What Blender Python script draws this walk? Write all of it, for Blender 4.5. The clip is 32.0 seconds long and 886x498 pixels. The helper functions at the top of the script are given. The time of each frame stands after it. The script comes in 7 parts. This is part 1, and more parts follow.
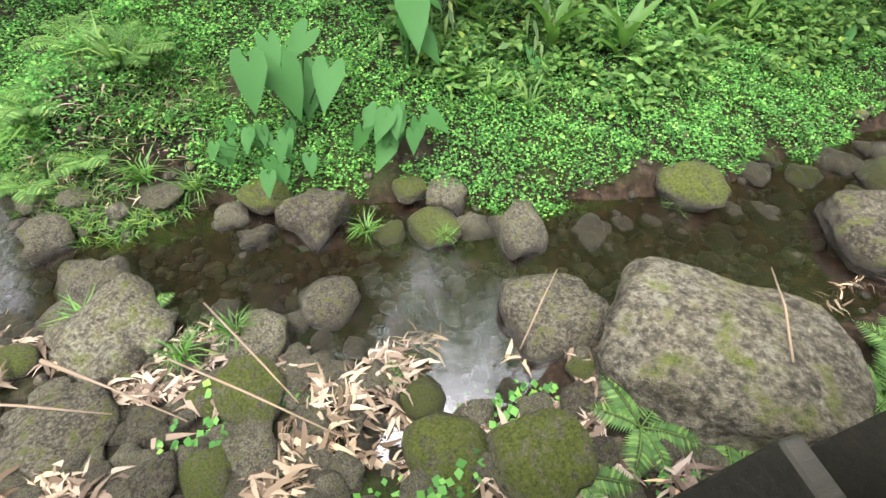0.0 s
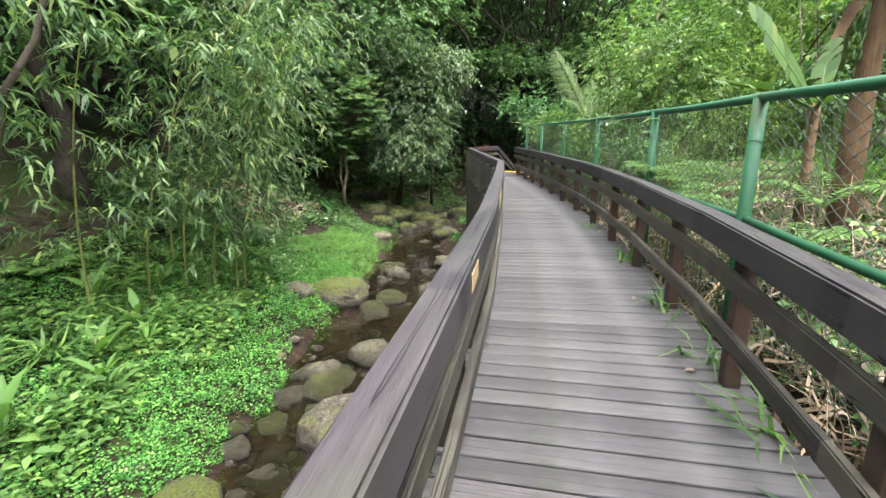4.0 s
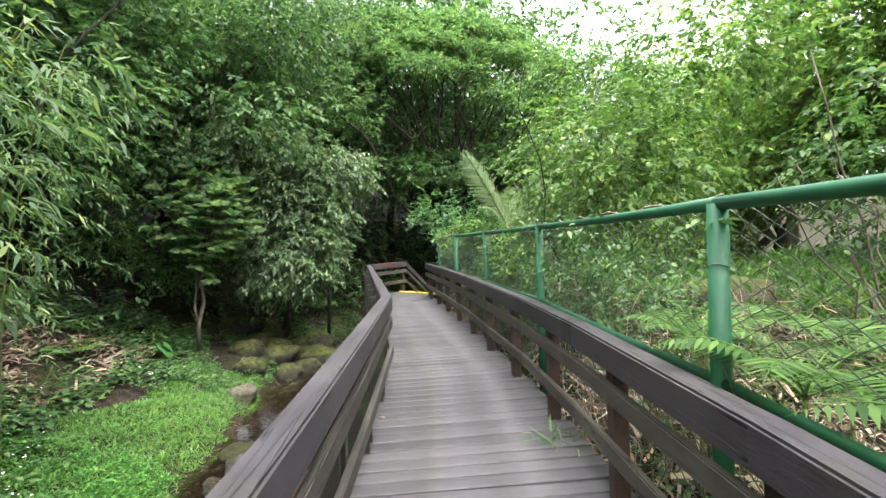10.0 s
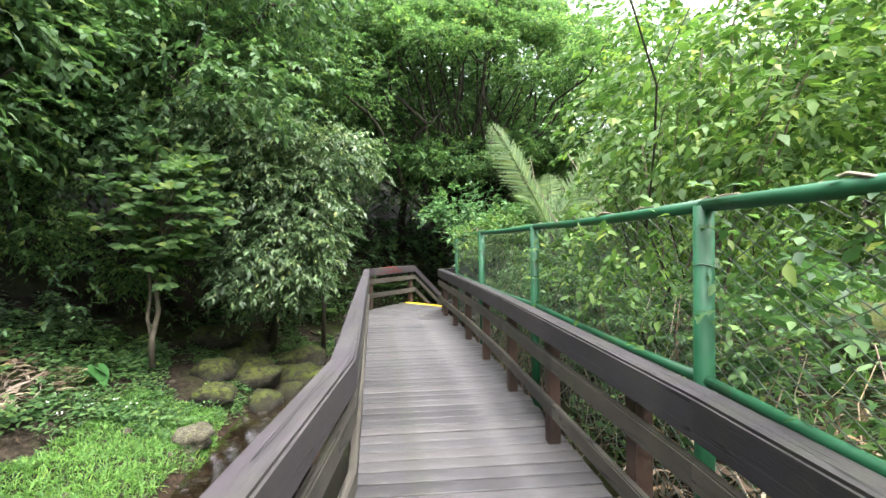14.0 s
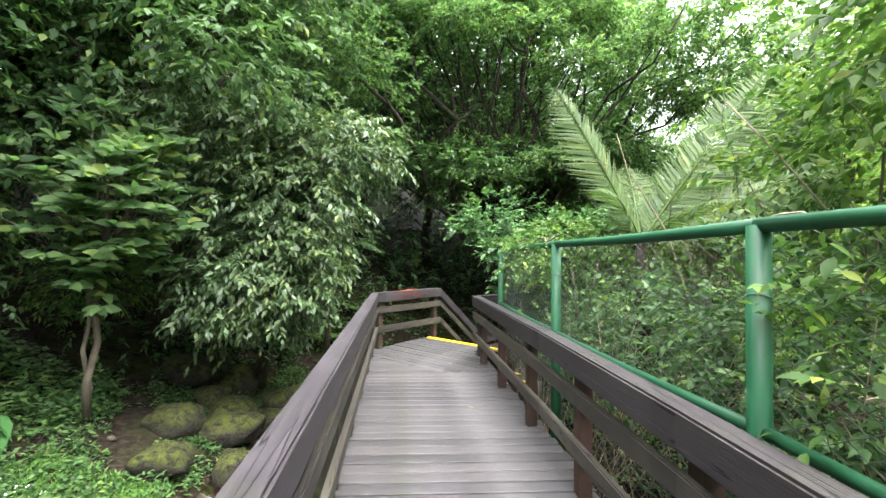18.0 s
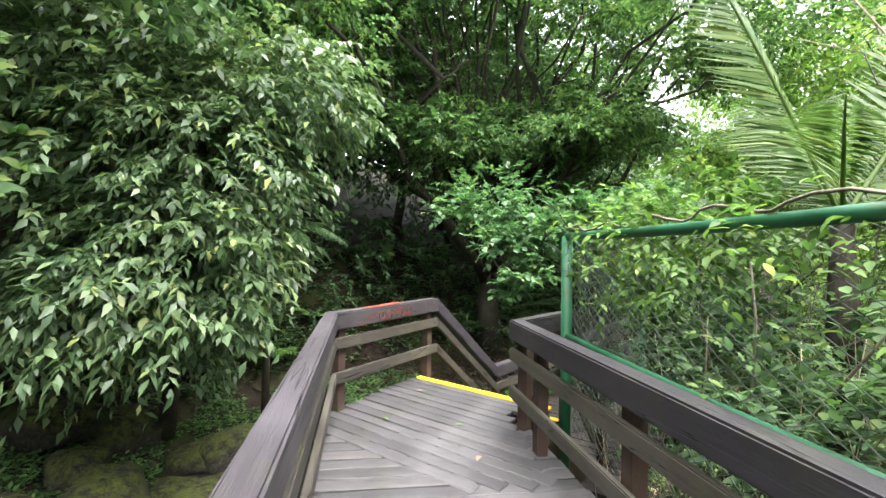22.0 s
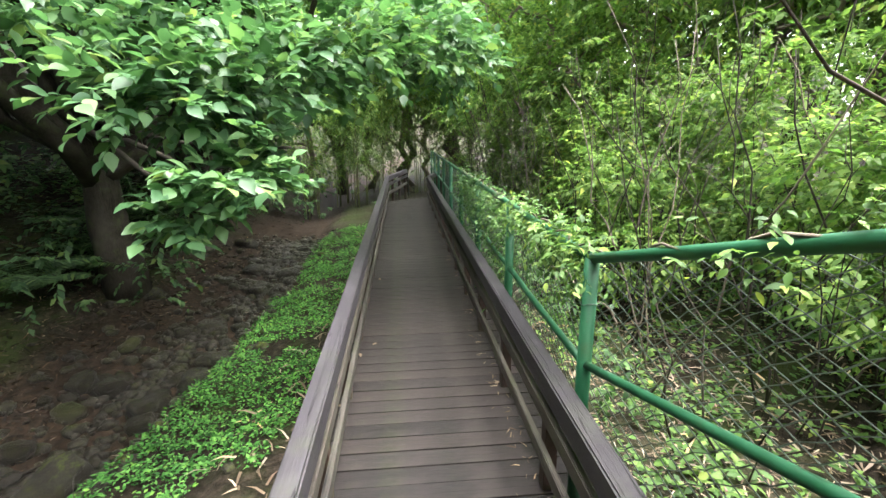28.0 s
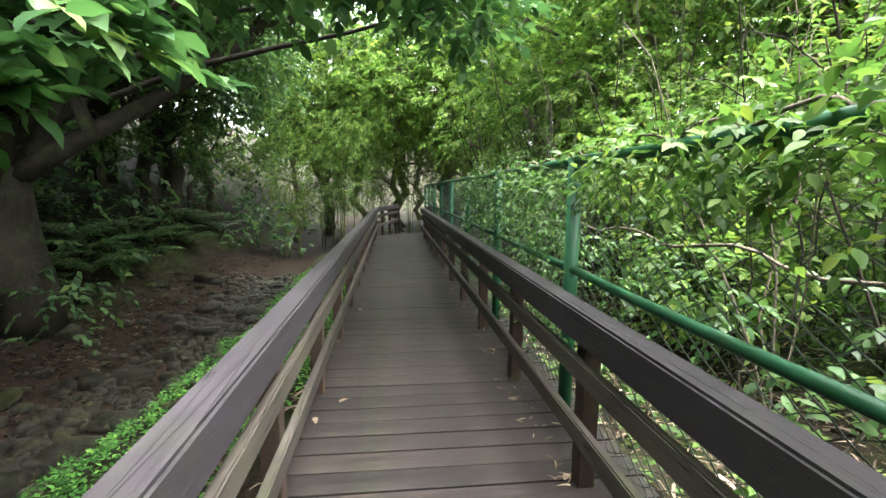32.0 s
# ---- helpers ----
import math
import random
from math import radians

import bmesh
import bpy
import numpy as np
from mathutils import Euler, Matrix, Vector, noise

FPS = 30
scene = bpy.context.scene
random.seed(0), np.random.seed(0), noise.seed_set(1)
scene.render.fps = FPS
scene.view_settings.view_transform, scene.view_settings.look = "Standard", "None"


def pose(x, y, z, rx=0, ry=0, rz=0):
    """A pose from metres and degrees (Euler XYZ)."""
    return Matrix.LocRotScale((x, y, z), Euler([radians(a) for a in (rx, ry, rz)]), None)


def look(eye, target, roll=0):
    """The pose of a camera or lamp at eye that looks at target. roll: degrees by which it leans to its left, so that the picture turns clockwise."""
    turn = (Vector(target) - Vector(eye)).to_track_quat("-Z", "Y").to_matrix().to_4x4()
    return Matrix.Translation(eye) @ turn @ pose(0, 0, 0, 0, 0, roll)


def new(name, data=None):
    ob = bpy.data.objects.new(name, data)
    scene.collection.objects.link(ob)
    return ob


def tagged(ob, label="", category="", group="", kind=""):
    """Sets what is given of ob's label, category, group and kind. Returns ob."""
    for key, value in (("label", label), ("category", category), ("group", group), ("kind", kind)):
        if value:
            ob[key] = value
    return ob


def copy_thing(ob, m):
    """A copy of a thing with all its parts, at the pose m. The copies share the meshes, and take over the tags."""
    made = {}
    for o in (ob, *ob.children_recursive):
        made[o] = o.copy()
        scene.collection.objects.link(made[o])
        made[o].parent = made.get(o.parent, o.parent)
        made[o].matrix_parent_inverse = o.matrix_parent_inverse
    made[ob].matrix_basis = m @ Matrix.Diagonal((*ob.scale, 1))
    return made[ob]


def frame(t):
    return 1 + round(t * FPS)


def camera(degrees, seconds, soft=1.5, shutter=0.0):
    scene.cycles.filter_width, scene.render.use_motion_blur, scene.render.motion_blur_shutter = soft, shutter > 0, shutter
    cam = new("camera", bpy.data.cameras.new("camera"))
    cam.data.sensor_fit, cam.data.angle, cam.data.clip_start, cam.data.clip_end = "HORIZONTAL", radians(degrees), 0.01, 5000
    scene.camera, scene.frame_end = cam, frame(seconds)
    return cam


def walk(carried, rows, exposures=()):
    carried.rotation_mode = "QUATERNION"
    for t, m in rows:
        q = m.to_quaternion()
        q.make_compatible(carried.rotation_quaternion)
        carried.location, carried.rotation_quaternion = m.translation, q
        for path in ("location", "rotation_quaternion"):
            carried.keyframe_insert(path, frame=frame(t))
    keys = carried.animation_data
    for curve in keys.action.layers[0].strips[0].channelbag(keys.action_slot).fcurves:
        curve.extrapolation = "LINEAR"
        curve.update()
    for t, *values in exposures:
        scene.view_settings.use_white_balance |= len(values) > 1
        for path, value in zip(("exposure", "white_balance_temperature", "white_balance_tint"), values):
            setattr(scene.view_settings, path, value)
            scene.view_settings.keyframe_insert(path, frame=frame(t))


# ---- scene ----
cam = camera(89.3, 32.0)
PATH = [
    (0, (0.031, 0.844, 1.305), (-1.154, 1.351, -0.224), 1.4),
    (0.5, (0.068, 0.875, 1.318), (-1.147, 1.493, -0.145), 1.4),
    (1, (0.111, 0.928, 1.344), (-1.085, 1.755, -0.030), 1.7),
    (1.5, (0.184, 0.962, 1.376), (-0.924, 2.043, 0.111), 2.0),
    (2, (0.268, 0.971, 1.438), (-0.675, 2.329, 0.311), 1.9),
    (2.5, (0.316, 0.989, 1.517), (-0.394, 2.593, 0.555), 2.0),
    (3, (0.380, 1.091, 1.525), (-0.096, 2.877, 0.761), 0.6),
    (3.5, (0.452, 1.212, 1.527), (0.173, 3.092, 0.903), -0.7),
    (4, (0.549, 1.42, 1.569), (0.416, 3.351, 1.068), -1.1),
    (4.5, (0.624, 1.657, 1.568), (0.576, 3.619, 1.18), -1.7),
    (6.5, (0.972, 2.998, 1.634), (1.15, 4.988, 1.541), -2.3),
    (7, (1.003, 3.34, 1.635), (1.226, 5.327, 1.577), -2.3),
    (7.5, (1.073, 3.679, 1.621), (1.31, 5.665, 1.59), -2.2),
    (8, (1.12, 3.986, 1.627), (1.35, 5.972, 1.599), -1.9),
    (8.5, (1.122, 4.315, 1.633), (1.358, 6.301, 1.599), -2.0),
    (9, (1.158, 4.634, 1.628), (1.401, 6.619, 1.59), -2.2),
    (9.5, (1.21, 4.96, 1.634), (1.435, 6.946, 1.601), -2.0),
    (10, (1.249, 5.333, 1.627), (1.46, 7.321, 1.596), -1.9),
    (10.5, (1.283, 5.684, 1.616), (1.485, 7.673, 1.597), -2.0),
    (11, (1.322, 6.031, 1.63), (1.527, 8.021, 1.622), -1.5),
    (11.5, (1.333, 6.413, 1.623), (1.55, 8.401, 1.627), -1.7),
    (12, (1.394, 6.825, 1.618), (1.596, 8.815, 1.619), -2.0),
    (12.5, (1.473, 7.229, 1.617), (1.633, 9.223, 1.606), -1.4),
    (13, (1.481, 7.613, 1.596), (1.618, 9.608, 1.579), -0.8),
    (13.5, (1.49, 8.0, 1.604), (1.627, 9.995, 1.578), -0.8),
    (15.5, (1.451, 9.36, 1.547), (1.633, 11.352, 1.534), 0.1),
    (16, (1.477, 9.742, 1.546), (1.647, 11.735, 1.511), 0.1),
    (16.5, (1.464, 10.102, 1.567), (1.61, 12.096, 1.509), -0.5),
    (17, (1.475, 10.522, 1.585), (1.568, 12.519, 1.54), -0.5),
    (17.5, (1.463, 10.922, 1.602), (1.52, 12.921, 1.601), 0.3),
    (18, (1.472, 11.353, 1.612), (1.508, 13.352, 1.656), 0.6),
    (18.5, (1.462, 11.805, 1.625), (1.459, 13.804, 1.703), 1.1),
    (19, (1.379, 12.249, 1.642), (1.395, 14.247, 1.735), 0.6),
    (19.5, (1.361, 12.705, 1.636), (1.421, 14.701, 1.734), 0.4),
    (20, (1.325, 13.141, 1.632), (1.412, 15.137, 1.72), 0.6),
    (20.5, (1.261, 13.572, 1.637), (1.372, 15.568, 1.704), 0.1),
    (21, (1.177, 13.963, 1.611), (1.32, 15.957, 1.672), 0.6),
    (21.5, (1.157, 14.337, 1.6), (1.32, 16.33, 1.648), 0.5),
    (22, (1.095, 14.786, 1.607), (1.283, 16.777, 1.625), 0.9),
    (22.5, (1.094, 15.28, 1.606), (1.258, 17.273, 1.584), 0.9),
    (23, (1.065, 15.735, 1.592), (1.237, 17.727, 1.546), 0.8),
    (23.5, (1.037, 16.188, 1.605), (1.257, 18.174, 1.526), 0.9),
    (24, (1.043, 16.632, 1.658), (1.345, 18.605, 1.538), 0.4),
    (24.5, (0.977, 17.14, 1.689), (1.487, 19.064, 1.489), -0.9),
    (25, (1.005, 17.556, 1.679), (1.642, 19.433, 1.412), -1.7),
    (25.5, (1.046, 18.005, 1.664), (1.833, 19.809, 1.312), -1.9),
    (26, (1.087, 18.34, 1.665), (2.025, 20.057, 1.248), -2.0),
    (26.5, (1.195, 18.799, 1.625), (2.339, 20.36, 1.118), -1.5),
    (28.5, (2.295, 20.378, 1.495), (3.794, 21.611, 1.012), -0.7),
    (29, (2.465, 20.543, 1.474), (3.986, 21.747, 0.987), -1.1),
    (29.5, (2.587, 20.678, 1.301), (4.115, 21.879, 0.828), -0.7),
    (30, (2.743, 20.833, 1.175), (4.274, 22.042, 0.73), -0.4),
    (30.5, (2.83, 20.985, 0.997), (4.371, 22.198, 0.604), -0.6),
    (31, (2.972, 21.126, 0.845), (4.509, 22.358, 0.497), -0.5),
    (31.5, (3.168, 21.301, 0.711), (4.7, 22.548, 0.398), -0.2),
    (32, (3.378, 21.544, 0.532), (4.9, 22.814, 0.272), 0.6),
]
walk(cam, [(t, look(eye, target, roll)) for t, eye, target, roll in PATH], [(0.0, 2.78), (4.0, 3.06), (7.0, 2.97), (10.0, 3.03), (12.0, 3.12), (13.5, 3.3), (17.0, 3.35), (20.0, 3.3), (23.0, 3.52), (26.0, 3.72), (28.5, 3.82), (32.0, 3.82)])

# ---- world, sun, exposure ----
world = bpy.data.worlds.new("sky")
scene.world = world
world.use_nodes = True
wn = world.node_tree.nodes
sky = wn.new("ShaderNodeTexSky")
sky.sky_type, sky.sun_disc = "NISHITA", False
sky.sun_elevation, sky.sun_rotation = radians(71), radians(140)
sky.air_density, sky.dust_density, sky.ozone_density = 1.0, 4.0, 0.6
veil = wn.new("ShaderNodeHueSaturation")
veil.inputs["Saturation"].default_value = 0.22
world.node_tree.links.new(sky.outputs[0], veil.inputs["Color"])
world.node_tree.links.new(veil.outputs[0], wn["Background"].inputs[0])
wn["Background"].inputs[1].default_value = 0.15
sun = new("sun", bpy.data.lights.new("sun", "SUN"))
sun.data.energy, sun.data.angle, sun.data.color = 0.85, radians(80), (1.0, 0.935, 0.95)
sun.matrix_world = look((0, 0, 40), (-0.36 * 25, 0.41 * 25, 0))

# ---- materials ----


def mat(name, rough=0.8, metal=0.0, spec=0.3):
    m = bpy.data.materials.new(name)
    m.use_nodes = True
    nt = m.node_tree
    b = nt.nodes["Principled BSDF"]
    b.inputs["Roughness"].default_value = rough
    b.inputs["Metallic"].default_value = metal
    b.inputs["Specular IOR Level"].default_value = spec
    return m, nt, b


def node(nt, kind, **vals):
    n = nt.nodes.new(kind)
    for k, v in vals.items():
        n.inputs[k.replace("_", " ")].default_value = v
    return n


def ramp(nt, fac, stops):
    r = nt.nodes.new("ShaderNodeValToRGB")
    el = r.color_ramp.elements
    while len(el) < len(stops):
        el.new(0.5)
    for e, (p, c) in zip(el, stops):
        e.position, e.color = p, (*c, 1)
    nt.links.new(fac, r.inputs[0])
    return r.outputs[0]


def mixc(nt, fac, a, b, mode="MIX"):
    m = nt.nodes.new("ShaderNodeMix")
    m.data_type, m.blend_type = "RGBA", mode
    for sock, v in ((m.inputs["Factor"], fac), (m.inputs["A"], a), (m.inputs["B"], b)):
        if isinstance(v, (int, float)):
            sock.default_value = v
        elif isinstance(v, tuple):
            sock.default_value = (*v, 1)
        else:
            nt.links.new(v, sock)
    return m.outputs["Result"]


def noise_of(nt, scale, detail=4.0, rough=0.6, stretch=None, coord="Object"):
    tc = nt.nodes.new("ShaderNodeTexCoord")
    mp = nt.nodes.new("ShaderNodeMapping")
    mp.inputs["Scale"].default_value = stretch or (1, 1, 1)
    nt.links.new(tc.outputs[coord], mp.inputs[0])
    n = node(nt, "ShaderNodeTexNoise", Scale=scale, Detail=detail, Roughness=rough)
    nt.links.new(mp.outputs[0], n.inputs["Vector"])
    return n.outputs[0]


def bump(nt, b, height, strength=0.5, dist=0.01):
    n = node(nt, "ShaderNodeBump", Strength=strength, Distance=dist)
    nt.links.new(height, n.inputs["Height"])
    nt.links.new(n.outputs[0], b.inputs["Normal"])


def random_of(nt, island=False):
    if island:
        return nt.nodes.new("ShaderNodeNewGeometry").outputs["Random Per Island"]
    return nt.nodes.new("ShaderNodeObjectInfo").outputs["Random"]


def range_of(nt, v, a, b, c=0.0, d=1.0):
    m = node(nt, "ShaderNodeMapRange")
    for k, x in ((1, a), (2, b), (3, c), (4, d)):
        m.inputs[k].default_value = x
    nt.links.new(v, m.inputs[0])
    return m.outputs[0]


def leaf_mat(name, dark, mid, light, trans=0.35, rough=0.45, spec=0.4):
    """Leaves: a colour of its own for each leaf, fine mottling, light shining through."""
    m, nt, b = mat(name, rough, 0, spec)
    r = random_of(nt, True)
    col = ramp(nt, r, [(0.0, dark), (0.55, mid), (0.93, light), (1.0, (light[0] * 1.5, light[1] * 1.1, light[2] * 0.7))])
    col = mixc(nt, range_of(nt, noise_of(nt, 0.55, 2), 0.35, 0.65, 0.0, 0.6), col, mixc(nt, 1.0, col, (1.2, 1.15, 0.8), "MULTIPLY"))
    soft = node(nt, "ShaderNodeHueSaturation", Saturation=0.88)
    nt.links.new(col, soft.inputs["Color"])
    col = soft.outputs[0]
    nt.links.new(col, b.inputs["Base Color"])
    t = nt.nodes.new("ShaderNodeBsdfTranslucent")
    nt.links.new(mixc(nt, 1.0, col, (1.2, 1.35, 0.85), "MULTIPLY"), t.inputs[0])
    mx = nt.nodes.new("ShaderNodeMixShader")
    mx.inputs[0].default_value = trans
    nt.links.new(b.outputs[0], mx.inputs[1])
    nt.links.new(t.outputs[0], mx.inputs[2])
    nt.links.new(mx.outputs[0], nt.nodes["Material Output"].inputs[0])
    return m


def wood_mat(name, dark, light, grain_axis="x", green=0.15, rough=0.55, spec=0.35, cracks=False):
    """Old stained timber: long grain, cracks, pale wear and a film of algae."""
    m, nt, b = mat(name, rough, 0, spec)
    st = {"x": (1.2, 22, 22), "y": (22, 1.2, 22), "z": (22, 22, 1.2)}[grain_axis]
    g = noise_of(nt, 2.2, 8, 0.68, st)
    fine = noise_of(nt, 7.0, 5, 0.7, st)
    g = mixc(nt, 0.45, g, fine)
    big = noise_of(nt, 1.1, 3, 0.6)
    col = ramp(nt, g, [(0.36, dark), (0.52, tuple((a + c) / 2 for a, c in zip(dark, light))), (0.66, light)])
    hue = ramp(nt, random_of(nt), [(0.0, (0.66, 0.65, 0.66)), (0.5, (1, 1, 1)), (1.0, (1.32, 1.27, 1.22))])
    col = mixc(nt, 1.0, col, hue, "MULTIPLY")
    col = mixc(nt, range_of(nt, big, 0.5, 0.72, 0.0, 0.55), col, tuple(v * 1.7 for v in light))
    alg = noise_of(nt, 2.7, 5, 0.7)
    col = mixc(nt, range_of(nt, alg, 0.52, 0.75, 0.0, green * 3), col, (0.06, 0.075, 0.03))
    nt.links.new(col, b.inputs["Base Color"])
    nt.links.new(range_of(nt, g, 0.3, 0.7, rough - 0.12, rough + 0.2), b.inputs["Roughness"])
    h = g
    if cracks:
        line = noise_of(nt, 1.0, 2, 0.5, tuple(v * q for v, q in zip(st, (0.3, 0.42, 0.42))))
        off = nt.nodes.new("ShaderNodeMath")
        off.operation = "SUBTRACT"
        nt.links.new(line, off.inputs[0])
        off.inputs[1].default_value = 0.5
        size = nt.nodes.new("ShaderNodeMath")
        size.operation = "ABSOLUTE"
        nt.links.new(off.outputs[0], size.inputs[0])
        deep = range_of(nt, size.outputs[0], 0.0015, 0.0075)
        nt.links.new(mixc(nt, deep, (0.004, 0.004, 0.004), col), b.inputs["Base Color"])
        mul = nt.nodes.new("ShaderNodeMath")
        mul.operation = "MULTIPLY"
        nt.links.new(g, mul.inputs[0])
        nt.links.new(deep, mul.inputs[1])
        h = mul.outputs[0]
    bump(nt, b, h, 0.8, 0.006)
    return m


RAIL = wood_mat("rail_timber", (0.01408, 0.01232, 0.01443), (0.04365, 0.03942, 0.04506), "x", 0.08, 0.55, 0.3, True)
# Darker-stained deck timber, its colour sunk further to offset the raised exposure.
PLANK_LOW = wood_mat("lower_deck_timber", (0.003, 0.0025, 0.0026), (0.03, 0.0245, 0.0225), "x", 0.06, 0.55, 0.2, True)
BARE = wood_mat("bare_wood", (0.16, 0.115, 0.06), (0.36, 0.28, 0.16), "x", 0.05, 0.8, 0.2)
POST = wood_mat("post_timber", (0.016, 0.011, 0.009), (0.06, 0.034, 0.025), "z", 0.25, 0.65)
LOWRAIL = wood_mat("algae_stained_timber", (0.018, 0.015, 0.013), (0.06, 0.055, 0.045), "x", 0.22, 0.6, 0.3, True)
MOSSPOST = wood_mat("mossy_post_timber", (0.006, 0.006, 0.004), (0.03, 0.028, 0.02), "z", 0.3, 0.7)
PLANK = wood_mat("deck_timber", (0.02295, 0.02167, 0.02337), (0.0748, 0.07225, 0.0748), "x", 0.08, 0.58, 0.3, True)


def paint_mat(name, base, chips, rough=0.4):
    m, nt, b = mat(name, rough, 0, 0.45)
    n1, n2 = noise_of(nt, 6, 6, 0.7), noise_of(nt, 38, 3, 0.6)
    col = mixc(nt, range_of(nt, n1, 0.35, 0.7), base, tuple(v * 1.5 for v in base))
    col = mixc(nt, range_of(nt, noise_of(nt, 2.2, 5, 0.7), 0.55, 0.72, 0, 0.6), col, tuple(v * w for v, w in zip(base, (7.0 if base[0] < 0.02 else 0.8, 0.85, 0.6))))
    col = mixc(nt, range_of(nt, n2, 0.66, 0.74, 0, 0.8), col, chips)
    nt.links.new(col, b.inputs["Base Color"])
    nt.links.new(range_of(nt, n1, 0.3, 0.7, rough - 0.1, rough + 0.25), b.inputs["Roughness"])
    bump(nt, b, n2, 0.25, 0.002)
    return m


GREEN = paint_mat("green_paint", (0.007, 0.064, 0.026), (0.03, 0.045, 0.02), 0.5)
MESHW = paint_mat("mesh_wire", (0.06, 0.08, 0.062), (0.03, 0.026, 0.02), 0.5)
YELLOW = paint_mat("yellow_paint", (0.62, 0.4, 0.01), (0.12, 0.09, 0.05), 0.5)
REDP = paint_mat("red_spray", (0.2, 0.026, 0.016), (0.05, 0.035, 0.035), 0.6)
REDDULL = paint_mat("faded_red_spray", (0.064, 0.0136, 0.0096), (0.032, 0.0144, 0.012), 0.6)
SIGNR = paint_mat("red_banner", (0.3, 0.028, 0.016), (0.4, 0.06, 0.04), 0.6)
WHITE = paint_mat("white_print", (0.7, 0.68, 0.66), (0.5, 0.3, 0.28), 0.6)
STEEL = mat("bolt_steel", 0.4, 0.8)[0]
STEEL.node_tree.nodes["Principled BSDF"].inputs["Base Color"].default_value = (0.35, 0.35, 0.36, 1)


def rock_mat(name="creek_rock", moss_low=0.46, tone=1.0):
    m, nt, b = mat(name, 0.8, 0, 0.3)
    n1, n2, n3 = noise_of(nt, 3.5, 6, 0.7), noise_of(nt, 16, 5, 0.65), noise_of(nt, 70, 3)
    n2 = mixc(nt, 0.5, n1, n2)
    col = ramp(nt, n2, [(0.36, (0.012, 0.011, 0.009)), (0.47, (0.068, 0.064, 0.054)), (0.62, (0.25, 0.243, 0.21))])
    tint = ramp(nt, random_of(nt), [(0, (0.65, 0.6, 0.55)), (0.5, (1.05, 1.03, 0.95)), (1, (1.5, 1.5, 1.35))])
    col = mixc(nt, 1.0, col, tint, "MULTIPLY")
    col = mixc(nt, range_of(nt, noise_of(nt, 5.5, 7, 0.75), 0.54, 0.62, 0, 0.7), col, (0.19, 0.19, 0.16))
    col = mixc(nt, range_of(nt, n3, 0.52, 0.75, 0, 0.4), col, (0.03, 0.027, 0.02))
    col = mixc(nt, range_of(nt, noise_of(nt, 1.6, 4, 0.6), 0.4, 0.65, 0.0, 0.65), col, mixc(nt, 1.0, col, (0.5, 0.46, 0.38), 'MULTIPLY'))
    pit, fleck = noise_of(nt, 13, 4, 0.75), noise_of(nt, 24, 3, 0.7)
    col = mixc(nt, range_of(nt, pit, 0.54, 0.66, 0, 0.6), col, (0.02, 0.018, 0.013))
    col = mixc(nt, range_of(nt, fleck, 0.58, 0.68, 0, 0.35), col, (0.3, 0.3, 0.25))
    geo = nt.nodes.new("ShaderNodeNewGeometry")
    sep = nt.nodes.new("ShaderNodeSeparateXYZ")
    nt.links.new(geo.outputs["Normal"], sep.inputs[0])
    add = nt.nodes.new("ShaderNodeMath")
    add.operation = "MULTIPLY"
    nt.links.new(range_of(nt, sep.outputs[2], 0.0, 0.75), add.inputs[0])
    nt.links.new(range_of(nt, n1, moss_low, moss_low + 0.13), add.inputs[1])
    # tone darkens the bare stone; low values put tree shade into its colour
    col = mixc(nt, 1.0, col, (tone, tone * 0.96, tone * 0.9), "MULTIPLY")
    moss = ramp(nt, mixc(nt, 0.6, n3, pit), [(0.36, (0.012, 0.02, 0.004)), (0.62, (0.12, 0.145, 0.022))])
    col = mixc(nt, add.outputs[0], col, moss)
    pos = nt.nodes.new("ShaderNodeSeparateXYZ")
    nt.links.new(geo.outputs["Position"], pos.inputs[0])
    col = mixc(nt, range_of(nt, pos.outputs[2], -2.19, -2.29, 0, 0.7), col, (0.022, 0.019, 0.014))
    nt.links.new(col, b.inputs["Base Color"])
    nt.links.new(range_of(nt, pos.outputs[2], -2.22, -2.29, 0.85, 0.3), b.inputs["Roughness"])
    both = nt.nodes.new("ShaderNodeMath")
    both.operation = "ADD"
    nt.links.new(n2, both.inputs[0])
    nt.links.new(n3, both.inputs[1])
    bump(nt, b, both.outputs[0], 0.9, 0.035)
    return m


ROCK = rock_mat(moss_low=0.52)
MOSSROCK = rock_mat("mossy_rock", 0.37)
# Damp stones of the dry bed, with the shade there put into their colour.
DARKROCK = rock_mat("damp_shade_rock", 0.5, 0.3)
# Mossy rock again, its stone toned down to stand in for tree shade.
SHADEROCK = rock_mat("shade_toned_mossy_rock", 0.41, 0.3)


